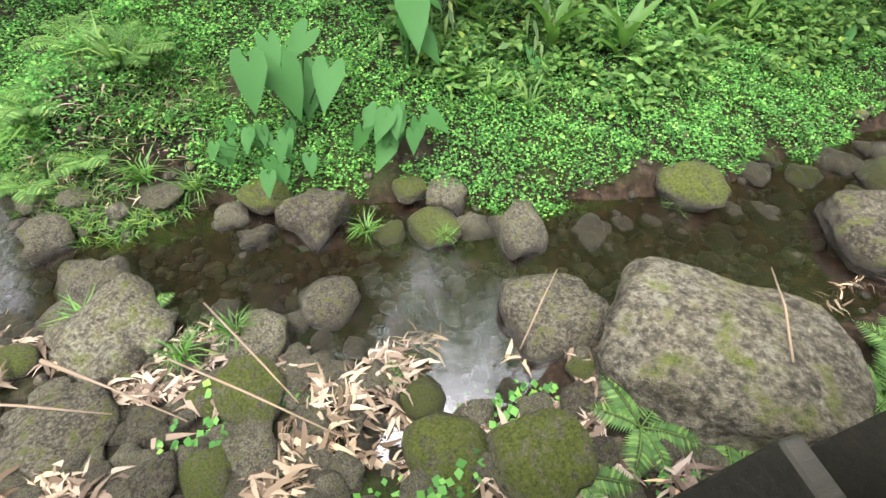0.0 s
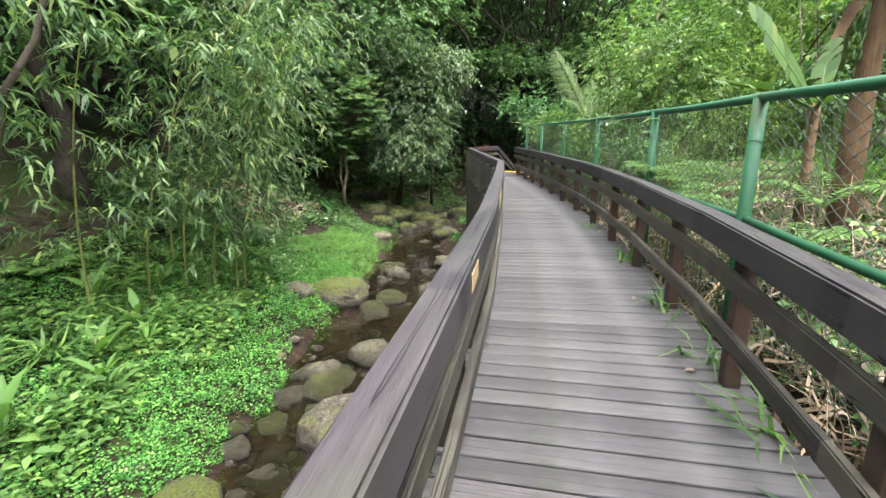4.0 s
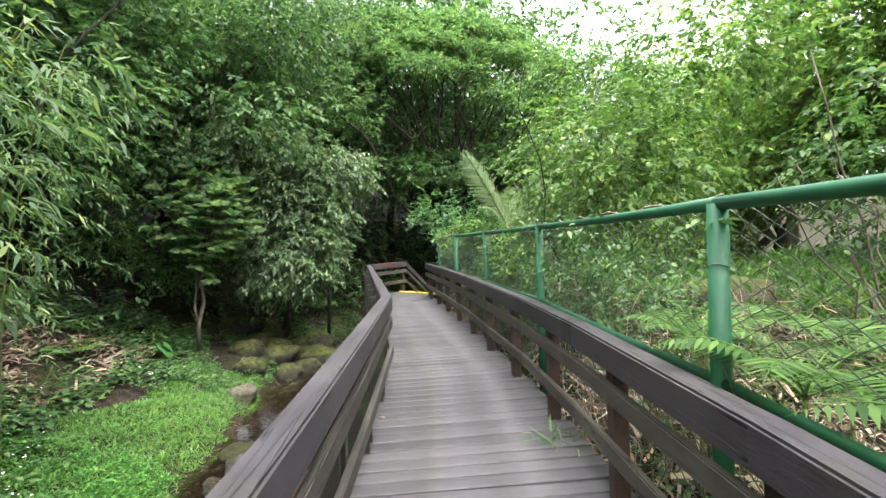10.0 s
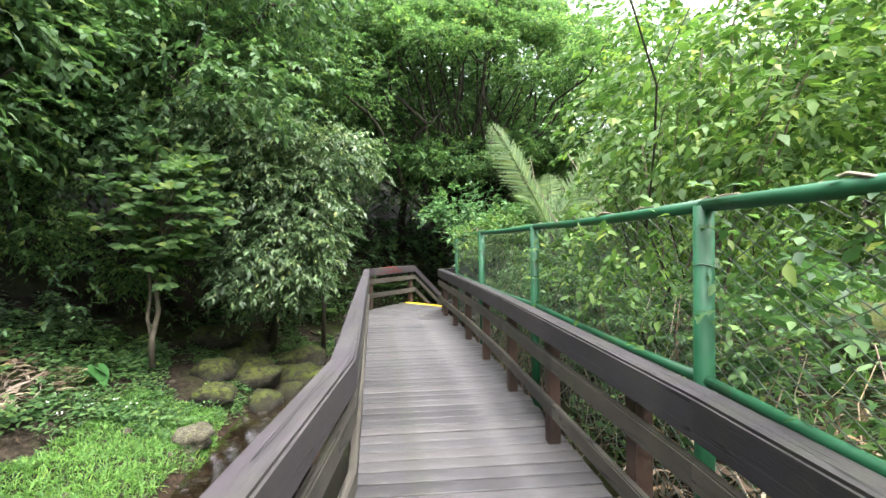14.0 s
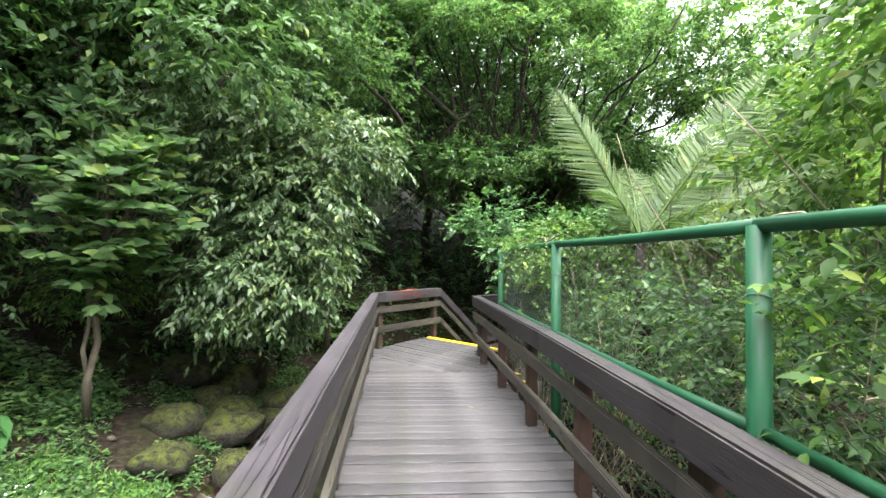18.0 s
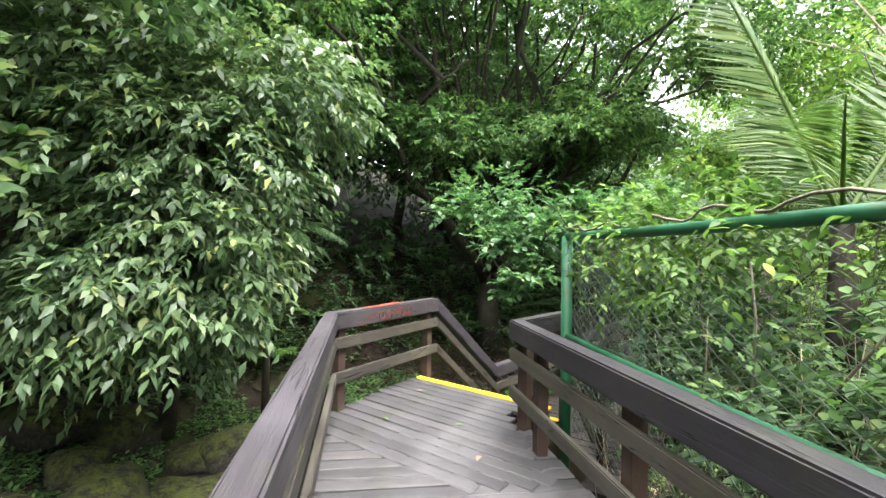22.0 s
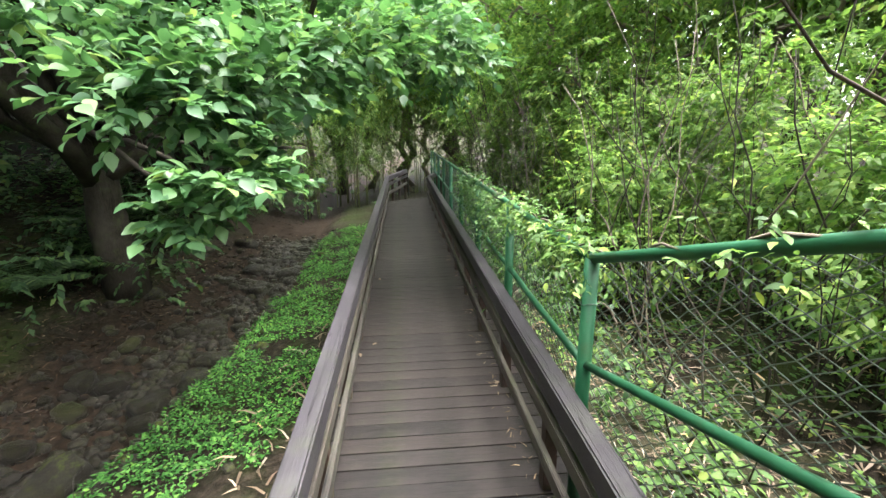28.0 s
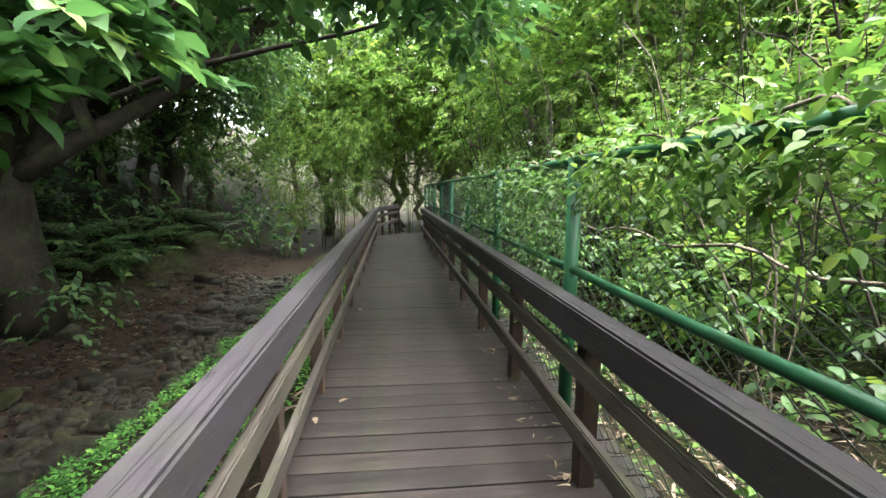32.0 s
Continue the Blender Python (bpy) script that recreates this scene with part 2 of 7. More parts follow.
def ground_mat():
    m, nt, b = mat("forest_floor", 0.95, 0, 0.15)
    n1, n2, n3 = noise_of(nt, 0.6, 5, 0.65), noise_of(nt, 9, 6, 0.7), noise_of(nt, 45, 4, 0.7)
    col = ramp(nt, n2, [(0.3, (0.006, 0.0046, 0.003)), (0.5, (0.019, 0.0145, 0.0098)), (0.72, (0.055, 0.043, 0.03))])
    col = mixc(nt, range_of(nt, n1, 0.45, 0.62, 0, 0.7), col, ramp(nt, n3, [(0.3, (0.012, 0.022, 0.004)), (0.7, (0.04, 0.06, 0.012))]))
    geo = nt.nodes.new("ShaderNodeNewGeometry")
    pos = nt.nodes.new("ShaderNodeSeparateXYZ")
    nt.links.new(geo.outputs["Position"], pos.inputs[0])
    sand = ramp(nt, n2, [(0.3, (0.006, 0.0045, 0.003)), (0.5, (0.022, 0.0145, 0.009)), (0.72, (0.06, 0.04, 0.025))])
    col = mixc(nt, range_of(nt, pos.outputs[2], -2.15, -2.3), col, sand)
    nt.links.new(col, b.inputs["Base Color"])
    bump(nt, b, n2, 0.9, 0.05)
    return m


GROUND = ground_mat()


def water_mat():
    m, nt, b = mat("creek_water", 0.03, 0, 0.5)
    b.inputs["Base Color"].default_value = (0.5, 0.42, 0.32, 1)
    b.inputs["Transmission Weight"].default_value = 1.0
    b.inputs["IOR"].default_value = 1.33
    w = noise_of(nt, 7, 4, 0.6, (1, 0.6, 1))
    bump(nt, b, w, 0.16, 0.02)
    gl = nt.nodes.new("ShaderNodeBsdfGlossy")
    gl.inputs["Roughness"].default_value = 0.04
    bn = nt.nodes["Bump"]
    nt.links.new(bn.outputs[0], gl.inputs["Normal"])
    mx = nt.nodes.new("ShaderNodeMixShader")
    mx.inputs[0].default_value = 0.17
    nt.links.new(b.outputs[0], mx.inputs[1])
    nt.links.new(gl.outputs[0], mx.inputs[2])
    nt.links.new(mx.outputs[0], nt.nodes["Material Output"].inputs[0])
    return m


WATER = water_mat()
BARK = wood_mat("bark", (0.01, 0.008, 0.006), (0.06, 0.052, 0.042), "z", 0.3, 0.9, 0.15)
PALEBARK = wood_mat("pale_bark", (0.06, 0.05, 0.035), (0.22, 0.19, 0.15), "z", 0.3, 0.9, 0.15)
CULM = wood_mat("bamboo_culm", (0.06, 0.08, 0.02), (0.16, 0.17, 0.05), "z", 0.3, 0.5)
STRAW = leaf_mat("dry_leaves", (0.07, 0.046, 0.033), (0.2, 0.145, 0.11), (0.38, 0.31, 0.25), 0.12, 0.8, 0.15)
# Damp litter, darkened past its own colour for the shade under the trees.
DAMP_SHADED = leaf_mat("damp_shaded_leaves", (0.007, 0.0048, 0.0034), (0.019, 0.0135, 0.0094), (0.06, 0.044, 0.032), 0.1, 0.8, 0.2)
L_BOUGH = leaf_mat("bough_leaf", (0.028, 0.085, 0.032), (0.06, 0.155, 0.058), (0.12, 0.24, 0.085), 0.42, 0.4, 0.4)
L_DARK = leaf_mat("dark_leaf", (0.02, 0.052, 0.02), (0.048, 0.108, 0.038), (0.09, 0.17, 0.06), 0.4, 0.55, 0.2)
L_MID = leaf_mat("mid_leaf", (0.02, 0.06, 0.018), (0.053, 0.135, 0.038), (0.115, 0.22, 0.062), 0.4, 0.48, 0.3)
L_LIME = leaf_mat("lime_leaf", (0.028, 0.075, 0.014), (0.068, 0.155, 0.026), (0.135, 0.235, 0.042), 0.4, 0.5, 0.25)
# Lime leaf in a lighter copy, brightened to give the grove its sunlit look.
L_GROVE = leaf_mat("grove_leaf", (0.05, 0.115, 0.022), (0.12, 0.225, 0.042), (0.21, 0.32, 0.07), 0.6, 0.5, 0.25)
L_DOME = leaf_mat("canopy_leaf", (0.03, 0.074, 0.026), (0.068, 0.145, 0.047), (0.13, 0.225, 0.068), 0.6, 0.55, 0.2)
L_GLOSS = leaf_mat("glossy_leaf", (0.026, 0.058, 0.024), (0.064, 0.12, 0.052), (0.135, 0.21, 0.092), 0.42, 0.4, 0.4)
L_CLOVER = leaf_mat("creeping_herb", (0.012, 0.06, 0.008), (0.045, 0.18, 0.022), (0.12, 0.33, 0.045), 0.28, 0.55, 0.15)
L_GRASS = leaf_mat("bright_grass", (0.036, 0.12, 0.0128), (0.076, 0.208, 0.024), (0.132, 0.288, 0.036), 0.38, 0.5)
L_BAMBOO = leaf_mat("bamboo_leaf", (0.02, 0.054, 0.018), (0.052, 0.11, 0.036), (0.125, 0.2, 0.072), 0.4, 0.5, 0.25)
L_FERN = leaf_mat("fern_leaf", (0.03, 0.085, 0.015), (0.07, 0.17, 0.028), (0.13, 0.25, 0.045), 0.4, 0.5, 0.25)
L_TARO = leaf_mat("taro_leaf", (0.016, 0.08, 0.016), (0.028, 0.115, 0.022), (0.05, 0.16, 0.03), 0.34, 0.55, 0.12)
L_PALM = leaf_mat("palm_leaf", (0.03, 0.075, 0.016), (0.06, 0.115, 0.026), (0.105, 0.165, 0.042), 0.35, 0.5, 0.22)
L_BANANA = leaf_mat("banana_leaf", (0.0217, 0.062, 0.0093), (0.0434, 0.1054, 0.01364), (0.062, 0.124, 0.0217), 0.25, 0.45, 0.3)
FIBRE = wood_mat("banana_fibre", (0.035, 0.022, 0.013), (0.15, 0.095, 0.055), "z", 0.15, 0.85, 0.15)

# ---- mesh helpers ----


def mesh_ob(name, verts, faces, material, parent=None, label="", smooth=False):
    me = bpy.data.meshes.new(name)
    me.from_pydata(verts, [], faces)
    me.materials.append(material)
    if smooth:
        me.polygons.foreach_set("use_smooth", [True] * len(me.polygons))
    ob = new(name, me)
    if parent:
        ob.parent = parent
    return tagged(ob, label)


def tri_ob(name, verts, tris, material, parent=None, label=""):
    """One mesh from arrays of points and triangles."""
    verts, tris = np.asarray(verts, np.float32).reshape(-1, 3), np.asarray(tris, np.int32).reshape(-1, 3)
    me = bpy.data.meshes.new(name)
    me.vertices.add(len(verts))
    me.vertices.foreach_set("co", verts.ravel())
    me.loops.add(tris.size)
    me.loops.foreach_set("vertex_index", tris.ravel())
    me.polygons.add(len(tris))
    me.polygons.foreach_set("loop_start", np.arange(0, tris.size, 3, dtype=np.int32))
    me.update(calc_edges=True)
    me.materials.append(material)
    ob = new(name, me)
    if parent:
        ob.parent = parent
    return tagged(ob, label)


def part(name, bm, material, parent, label="", smooth=False):
    me = bpy.data.meshes.new(name)
    bm.to_mesh(me)
    bm.free()
    me.materials.append(material)
    if smooth:
        me.polygons.foreach_set("use_smooth", [True] * len(me.polygons))
    ob = new(name, me)
    ob.parent = parent
    return tagged(ob, label)


def box_bm(sx, sy, sz, bevel=0.006, seg=1):
    """A bevelled timber, centred in y and z, from x = 0 to sx."""
    bm = bmesh.new()
    bmesh.ops.create_cube(bm, size=1.0, matrix=Matrix.Translation((sx / 2, 0, 0)) @ Matrix.Diagonal((sx, sy, sz, 1)))
    if bevel:
        bmesh.ops.bevel(bm, geom=bm.edges[:], offset=bevel, segments=seg, affect="EDGES")
    return bm


def along(a, b):
    """The pose at a with x towards b and z as upright as can be."""
    a, b = Vector(a), Vector(b)
    x = (b - a).normalized()
    y = Vector((0, 0, 1)).cross(x).normalized()
    m = Matrix((x, y, x.cross(y))).transposed().to_4x4()
    m.translation = a
    return m


def beam(name, a, b, sy, sz, material, parent, label="", bevel=0.006):
    m = along(a, b)
    ob = part(name, box_bm((Vector(b) - Vector(a)).length, sy, sz, bevel), material, parent, label)
    ob.matrix_basis = m
    return ob


def tube_arrays(pts, radii, sides=6):
    """Points and triangles of a tube along pts."""
    pts = np.asarray(pts, float)
    n = len(pts)
    d = np.gradient(pts, axis=0)
    d /= np.linalg.norm(d, axis=1, keepdims=True) + 1e-9
    ref = np.where(np.abs(d[:, 2:3]) > 0.9, np.array([[1.0, 0, 0]]), np.array([[0, 0, 1.0]]))
    u = np.cross(d, ref)
    u /= np.linalg.norm(u, axis=1, keepdims=True) + 1e-9
    v = np.cross(d, u)
    a = np.arange(sides) * 2 * np.pi / sides
    r = np.broadcast_to(np.asarray(radii, float), (n,))
    ring = pts[:, None] + r[:, None, None] * (np.cos(a)[None, :, None] * u[:, None] + np.sin(a)[None, :, None] * v[:, None])
    i = np.arange(n - 1)[:, None] * sides
    j = np.arange(sides)[None]
    k = (j + 1) % sides
    t = np.stack([np.stack([i + j, i + k, i + sides + k], -1), np.stack([i + j, i + sides + k, i + sides + j], -1)], 2)
    cap0 = np.array([[0, q + 1, q] for q in range(1, sides - 1)])
    cap1 = np.array([[0, q, q + 1] for q in range(1, sides - 1)]) + (n - 1) * sides
    return ring.reshape(-1, 3), np.concatenate([t.reshape(-1, 3), cap0, cap1])


def join_arrays(items):
    vs, ts, n = [], [], 0
    for v, t in items:
        vs.append(v)
        ts.append(np.asarray(t) + n)
        n += len(v)
    return np.concatenate(vs), np.concatenate(ts)


def tube(name, pts, radii, material, parent=None, label="", sides=8):
    v, t = tube_arrays(pts, radii, sides)
    ob = tri_ob(name, v, t, material, parent, label)
    ob.data.polygons.foreach_set("use_smooth", [True] * len(ob.data.polygons))
    return ob


# Leaf outlines: (along, across, lift) with triangles.
LEAF2 = (np.array([(0, 0, 0), (0.42, 0.25, 0.03), (1, 0, -0.1), (0.42, -0.25, 0.03)]), np.array([(0, 2, 1), (0, 3, 2)]))
LEAF4 = (np.array([(0, 0, 0), (0.42, 0.25, 0.05), (1, 0, -0.16), (0.42, -0.25, 0.05), (0.5, 0, 0)]), np.array([(0, 4, 1), (1, 4, 2), (2, 4, 3), (3, 4, 0)]))
LEAF8 = (
    np.array([(0, 0, 0), (0.16, 0.15, 0.04), (0.42, 0.25, 0.05), (0.74, 0.15, 0.0), (1, 0, -0.16), (0.74, -0.15, 0), (0.42, -0.25, 0.05), (0.16, -0.15, 0.04), (0.3, 0, 0.0), (0.7, 0, -0.05)]),
    np.array([(0, 8, 1), (1, 8, 2), (2, 8, 9), (2, 9, 3), (3, 9, 4), (4, 9, 5), (5, 9, 6), (6, 9, 8), (6, 8, 7), (7, 8, 0)]),
)
BLADE = (np.array([(0, 0.5, 0), (0, -0.5, 0), (0.5, 0.42, 0.06), (0.5, -0.42, 0.06), (1, 0, -0.12)]) * (1, 0.12, 1), np.array([(0, 1, 3), (0, 3, 2), (2, 3, 4)]))
SPEAR = (np.array([(0, 0, 0), (0.3, 0.5, 0.02), (0.3, -0.5, 0.02), (1, 0, -0.14)]) * (1, 0.17, 1), np.array([(0, 2, 1), (1, 2, 3)]))


def unit(a):
    return a / (np.linalg.norm(a, axis=-1, keepdims=True) + 1e-9)


def leaves_arrays(pos, way, up, size, leaf):
    """One leaf for each row: at pos, pointing along way, its face towards up."""
    way = unit(way)
    side = unit(np.cross(up, way))
    nor = np.cross(way, side)
    lv, lt = leaf
    size = np.broadcast_to(np.asarray(size, float), (len(pos),))[:, None, None]
    v = pos[:, None] + size * (lv[None, :, 0:1] * way[:, None] + lv[None, :, 1:2] * side[:, None] + lv[None, :, 2:3] * nor[:, None])
    t = lt[None] + (np.arange(len(pos)) * len(lv))[:, None, None]
    return v.reshape(-1, 3), t.reshape(-1, 3)


def sprays(rng, centres, ways, per, length, size, leaf, droop=0.3, spread=0.9, fuzz=0.35):
    """Twigs that start at centres and run along ways, with leaves set left and right."""
    n = len(centres)
    ways = unit(ways)
    k = (np.arange(per) + 0.5) / per
    sag = np.array([0, 0, -1.0]) * droop
    line = ways[:, None] * k[None, :, None] + sag * (k**2)[None, :, None]
    ln = (length * rng.uniform(0.6, 1.3, n))[:, None, None]
    pos = centres[:, None] + ln * line
    tang = unit(ways[:, None] + 2 * sag * k[None, :, None])
    side = unit(np.cross(tang, np.array([0, 0, 1.0]) + rng.normal(0, 0.2, (n, 1, 3))))
    sign = np.where(np.arange(per) % 2 == 0, 1.0, -1.0)[None, :, None]
    way = tang + side * sign * spread + rng.normal(0, fuzz, (n, per, 3)) + np.array([0, 0, -droop])
    up = np.array([0, 0, 1.0]) + rng.normal(0, 0.35, (n, per, 3))
    sz = size * rng.uniform(0.65, 1.25, (n, per))
    return leaves_arrays(pos.reshape(-1, 3), way.reshape(-1, 3), up.reshape(-1, 3), sz.ravel(), leaf)


def shell(rng, n, centre, radii, inner=0.55, low=-1.0):
    """Points in the outer part of an uneven ellipsoid, and the outward ways there."""
    d = unit(rng.normal(0, 1, (n * 2, 3)))
    d = d[d[:, 2] > low][:n]
    r = rng.uniform(inner**2, 1, len(d)) ** 0.5
    lump = 0.8 + 0.28 * np.sin(d[:, 0] * 5 + centre[0]) * np.cos(d[:, 1] * 4.3 + centre[1]) + 0.16 * np.sin(d[:, 2] * 9 + d[:, 0] * 7 + centre[2])
    p = np.asarray(centre) + d * np.asarray(radii) * (r * lump)[:, None]
    return p, d


def clear_of_deck(p, margin=1.75):
    """False for points that would hang into the space over the decks."""
    c = np.array([(0.6, -3.0), (1.0, 1.5), (1.6, 7.0), (1.75, 11.0), (1.3, 19.0), (2.2, 20.3), (3.1, 21.0), (14.5, 32.8)])
    a, d = c[:-1], np.diff(c, axis=0)
    q = p[:, None, :2]
    t = np.clip(((q - a) * d).sum(-1) / (d * d).sum(-1), 0, 1)
    far = np.linalg.norm(q - a - t[..., None] * d, axis=-1).min(1)
    return (far > margin) | (p[:, 2] > np.where(p[:, 1] > 21.8, 1.8, 3.4))


def crown_arrays(rng, blobs, leaf, size, per=9, length=0.45, droop=0.3, density=1.0, low=-1.0, guard=1.75):
    out = []
    for c, r, n in blobs:
        p, d = shell(rng, int(n * density), c, r, 0.5, low)
        if guard:
            k = clear_of_deck(p, guard)
            p, d = p[k], d[k]
        out.append(sprays(rng, p, d * (1, 1, 0.5) + rng.normal(0, 0.35, d.shape), per, length, size, leaf, droop))
    return join_arrays(out)


def limb(rng, a, b, r0, r1, wob=0.12, n=7):
    t = np.linspace(0, 1, n)[:, None]
    a, b = np.asarray(a, float), np.asarray(b, float)
    p = a + (b - a) * t
    p[1:-1] += rng.normal(0, wob, (n - 2, 3))
    return p, np.linspace(r0, r1, n)

# ---- plan ----
LEFT_UP = [(-0.42, -3.0), (0.26, 1.24), (0.5, 3.0), (0.72, 4.76), (0.93, 7.2), (1.04, 8.6), (1.19, 10.75), (0.49, 19.3)]
RIGHT_UP = [(0.5, -3.0), (1.52, 1.2), (1.88, 3.0), (2.15, 4.6), (2.39, 6.7), (2.51, 8.5), (2.55, 10.0), (2.51, 11.6), (2.47, 13.2), (2.37, 15.2), (2.11, 18.87)]
LEFT_TOP, LEFT_FOOT = (1.61, 20.77), (2.57, 21.41)
RIGHT_TOP, RIGHT_FOOT = (2.88, 19.57), (3.56, 20.36)
LEFT_END, RIGHT_END = (14.02, 33.39), (14.95, 32.24)
FAR_LEFT, FAR_RIGHT = (17.2, 35.6), (17.9, 34.2)
LOW = -1.08
EDGE_L, EDGE_R = (1.34, 20.56), (2.66, 19.32)
RUN = Vector((0.686, 0.728, 0))

CREEK = [(-10.1, -15.76), (-6.3, -6.28), (-3.96, -1.48), (-3.01, 0.64), (-2.23, 2.87), (-1.58, 5.15), (-1.75, 7.5), (-1.75, 11.0), (-1.5, 15.0), (-1.6, 19.0), (-1.3, 22.6), (0.3, 25.6), (3.4, 27.9), (6.8, 30.9), (12.0, 36.8), (20.0, 45.0), (60.0, 80.0)]
CR = np.array(CREEK)


def creek_at(x, y):
    """How far points lie from the creek's middle (negative on the bank with the boardwalk), and the water's level there."""
    p = np.stack([x, y], -1)[..., None, :]
    a, b = CR[:-1], CR[1:]
    ab = b - a
    t = np.clip(((p - a) * ab).sum(-1) / (ab * ab).sum(-1), 0, 1)
    q = a + t[..., None] * ab
    dist = np.linalg.norm(p - q, axis=-1)
    k = dist.argmin(-1)
    pick = lambda v: np.take_along_axis(v, k[..., None], -1)[..., 0]  # noqa: E731
    d = pick(dist)
    rel = p - q
    cross = pick(ab[:, 0] * rel[..., 1] - ab[:, 1] * rel[..., 0])
    yy = pick(q[..., 1])
    return np.where(cross > 0, d, -d), np.interp(yy, [1, 6], [-2.29, -2.42])


def smooth_noise(x, y, s, seed=0.0):
    return (np.sin(x / s * 1.3 + seed) * np.cos(y / s * 1.1 - seed * 1.7) + 0.5 * np.sin(x / s * 2.9 + y / s * 1.7 + seed * 3) + 0.3 * np.cos(x / s * 5.3 - y / s * 4.1 + seed)) / 1.8


def ground_z(x, y):
    x, y = np.asarray(x, float), np.asarray(y, float)
    d, w = creek_at(x, y)
    late = np.clip((y - 22) / 5, 0, 1)
    bank = np.interp(d, [0.9, 1.4, 2.6, 4.5, 8, 14, 30, 400], [0.0, 0.3, 0.75, 1.3, 3.2, 7.5, 20.0, 30.0])
    bank2 = np.interp(d, [0.9, 1.8, 2.7, 3.8, 5.2, 8.0, 14, 30, 400], [0.0, 0.1, 0.35, 1.35, 2.6, 4.2, 7.0, 14.0, 25.0])
    near = np.interp(-d, [0.9, 1.5, 2.4, 3.6, 5.0, 9.0, 22, 50, 400], [0.0, 0.15, 0.4, 1.2, 1.85, 2.4, 4.5, 16.0, 30.0])
    near2 = np.interp(-d, [0.9, 1.6, 3.5, 7.0, 11, 25, 50, 400], [0.0, 0.3, 0.55, 0.8, 1.8, 4.5, 16.0, 30.0])
    stairs_side = np.clip((x - 1.5) / 1.5, 0, 1) * np.clip((y - 17.5) / 2.0, 0, 1)
    near = near + (np.minimum(near, 0.75) - near) * stairs_side
    rise = np.where(d > 0, bank + (bank2 - bank) * late, near + (near2 - near) * late)
    bed = -0.16 * np.clip(1.25 - np.abs(d), 0, 1)
    rise = rise + 0.75 * np.exp(-(((x + 5.52) / 0.95) ** 2 + ((y + 0.98) / 0.84) ** 2))
    rise = rise - (rise + 0.1) * np.exp(-(((x + 1.7) / 0.95) ** 2 + ((y - 1.95) / 0.78) ** 2) ** 2)
    rise = rise - (rise + 0.08) * np.exp(-(((x + 1.15) / 0.3) ** 2 + ((y - 1.05) / 0.45) ** 2) ** 2)
    rough = 0.10 * smooth_noise(x, y, 0.9) * np.clip(np.abs(d) - 0.6, 0.15, 1) + 0.035 * smooth_noise(x, y, 0.28, 2.0)
    return w + rise + bed + rough


# ---- ground, water ----
def axis_lines(lo, hi, step, far):
    mid = np.arange(lo, hi + step, step)
    k = np.cumsum(step * 1.35 ** np.arange(1, 40))
    k = k[k < far]
    return np.concatenate([(lo - k)[::-1], mid, hi + k])


def build_ground():
    xs, ys = axis_lines(-8.0, 16.0, 0.14, 600), axis_lines(-4.5, 38.0, 0.14, 600)
    gx, gy = np.meshgrid(xs, ys)
    v = np.stack([gx, gy, ground_z(gx, gy)], -1).reshape(-1, 3)
    nx, ny = len(xs), len(ys)
    i = (np.arange(ny - 1)[:, None] * nx + np.arange(nx - 1)[None]).ravel()
    t = np.concatenate([np.stack([i, i + 1, i + nx + 1], -1), np.stack([i, i + nx + 1, i + nx], -1)])
    ob = tri_ob("ground", v, t, GROUND)
    ob.data.polygons.foreach_set("use_smooth", [True] * len(ob.data.polygons))
    tagged(ob, "brown forest soil with leaf litter, moss and wet sand", "ground", kind="structure")
    n = 160
    s = np.linspace(0, 0.62, n)
    seg = np.concatenate([[0], np.cumsum(np.linalg.norm(np.diff(CR, axis=0), axis=1))])
    cx, cy = np.interp(s * seg[-2], seg, CR[:, 0]), np.interp(s * seg[-2], seg, CR[:, 1])
    d = unit(np.stack([np.gradient(cx), np.gradient(cy)], -1))
    w = np.interp(cy, [1, 6], [-2.29, -2.42]) - 0.015
    narrow = np.interp(cy, [19, 23, 30], [1.0, 0.75, 0.6])
    rows = [np.stack([cx - d[:, 1] * o * narrow, cy + d[:, 0] * o * narrow, w - 0.05 * (1 - narrow)], -1) for o in (1.1, 0.4, -0.4, -2.3)]
    v = np.stack(rows, 1).reshape(-1, 3)
    q = [(4 * a + c, 4 * a + c + 1, 4 * a + c + 5, 4 * a + c + 4) for a in range(n - 1) for c in range(3)]
    ob = mesh_ob("creek_water", v.tolist(), q, WATER, smooth=True)
    ob.visible_shadow = False
    tagged(ob, "shallow clear creek water with glints and ripples", "water", kind="structure")


build_ground()

# ---- rocks ----
rng = np.random.default_rng(5)


def rock_mesh(seed, flat=0.7, lumps=0.22, sub=3, angular=0.0, stone=None):
    bm = bmesh.new()
    bmesh.ops.create_icosphere(bm, subdivisions=sub, radius=1.0)
    off = Vector((seed * 7.3, seed * 3.1, seed * 1.7))
    for v in bm.verts:
        n = noise.noise(v.co * 0.9 + off) + 0.45 * noise.noise(v.co * 2.3 + off) + 0.2 * noise.noise(v.co * 5 + off)
        c = v.co.copy()
        if angular:
            m = max(abs(c.x), abs(c.y), abs(c.z))
            c = c.lerp(c / m * 0.8, angular)
        v.co = c * (1 + lumps * n)
        v.co.z *= flat
    me = bpy.data.meshes.new("boulder")
    bm.to_mesh(me)
    bm.free()
    me.materials.append(stone or ROCK)
    me.polygons.foreach_set("use_smooth", [True] * len(me.polygons))
    return me


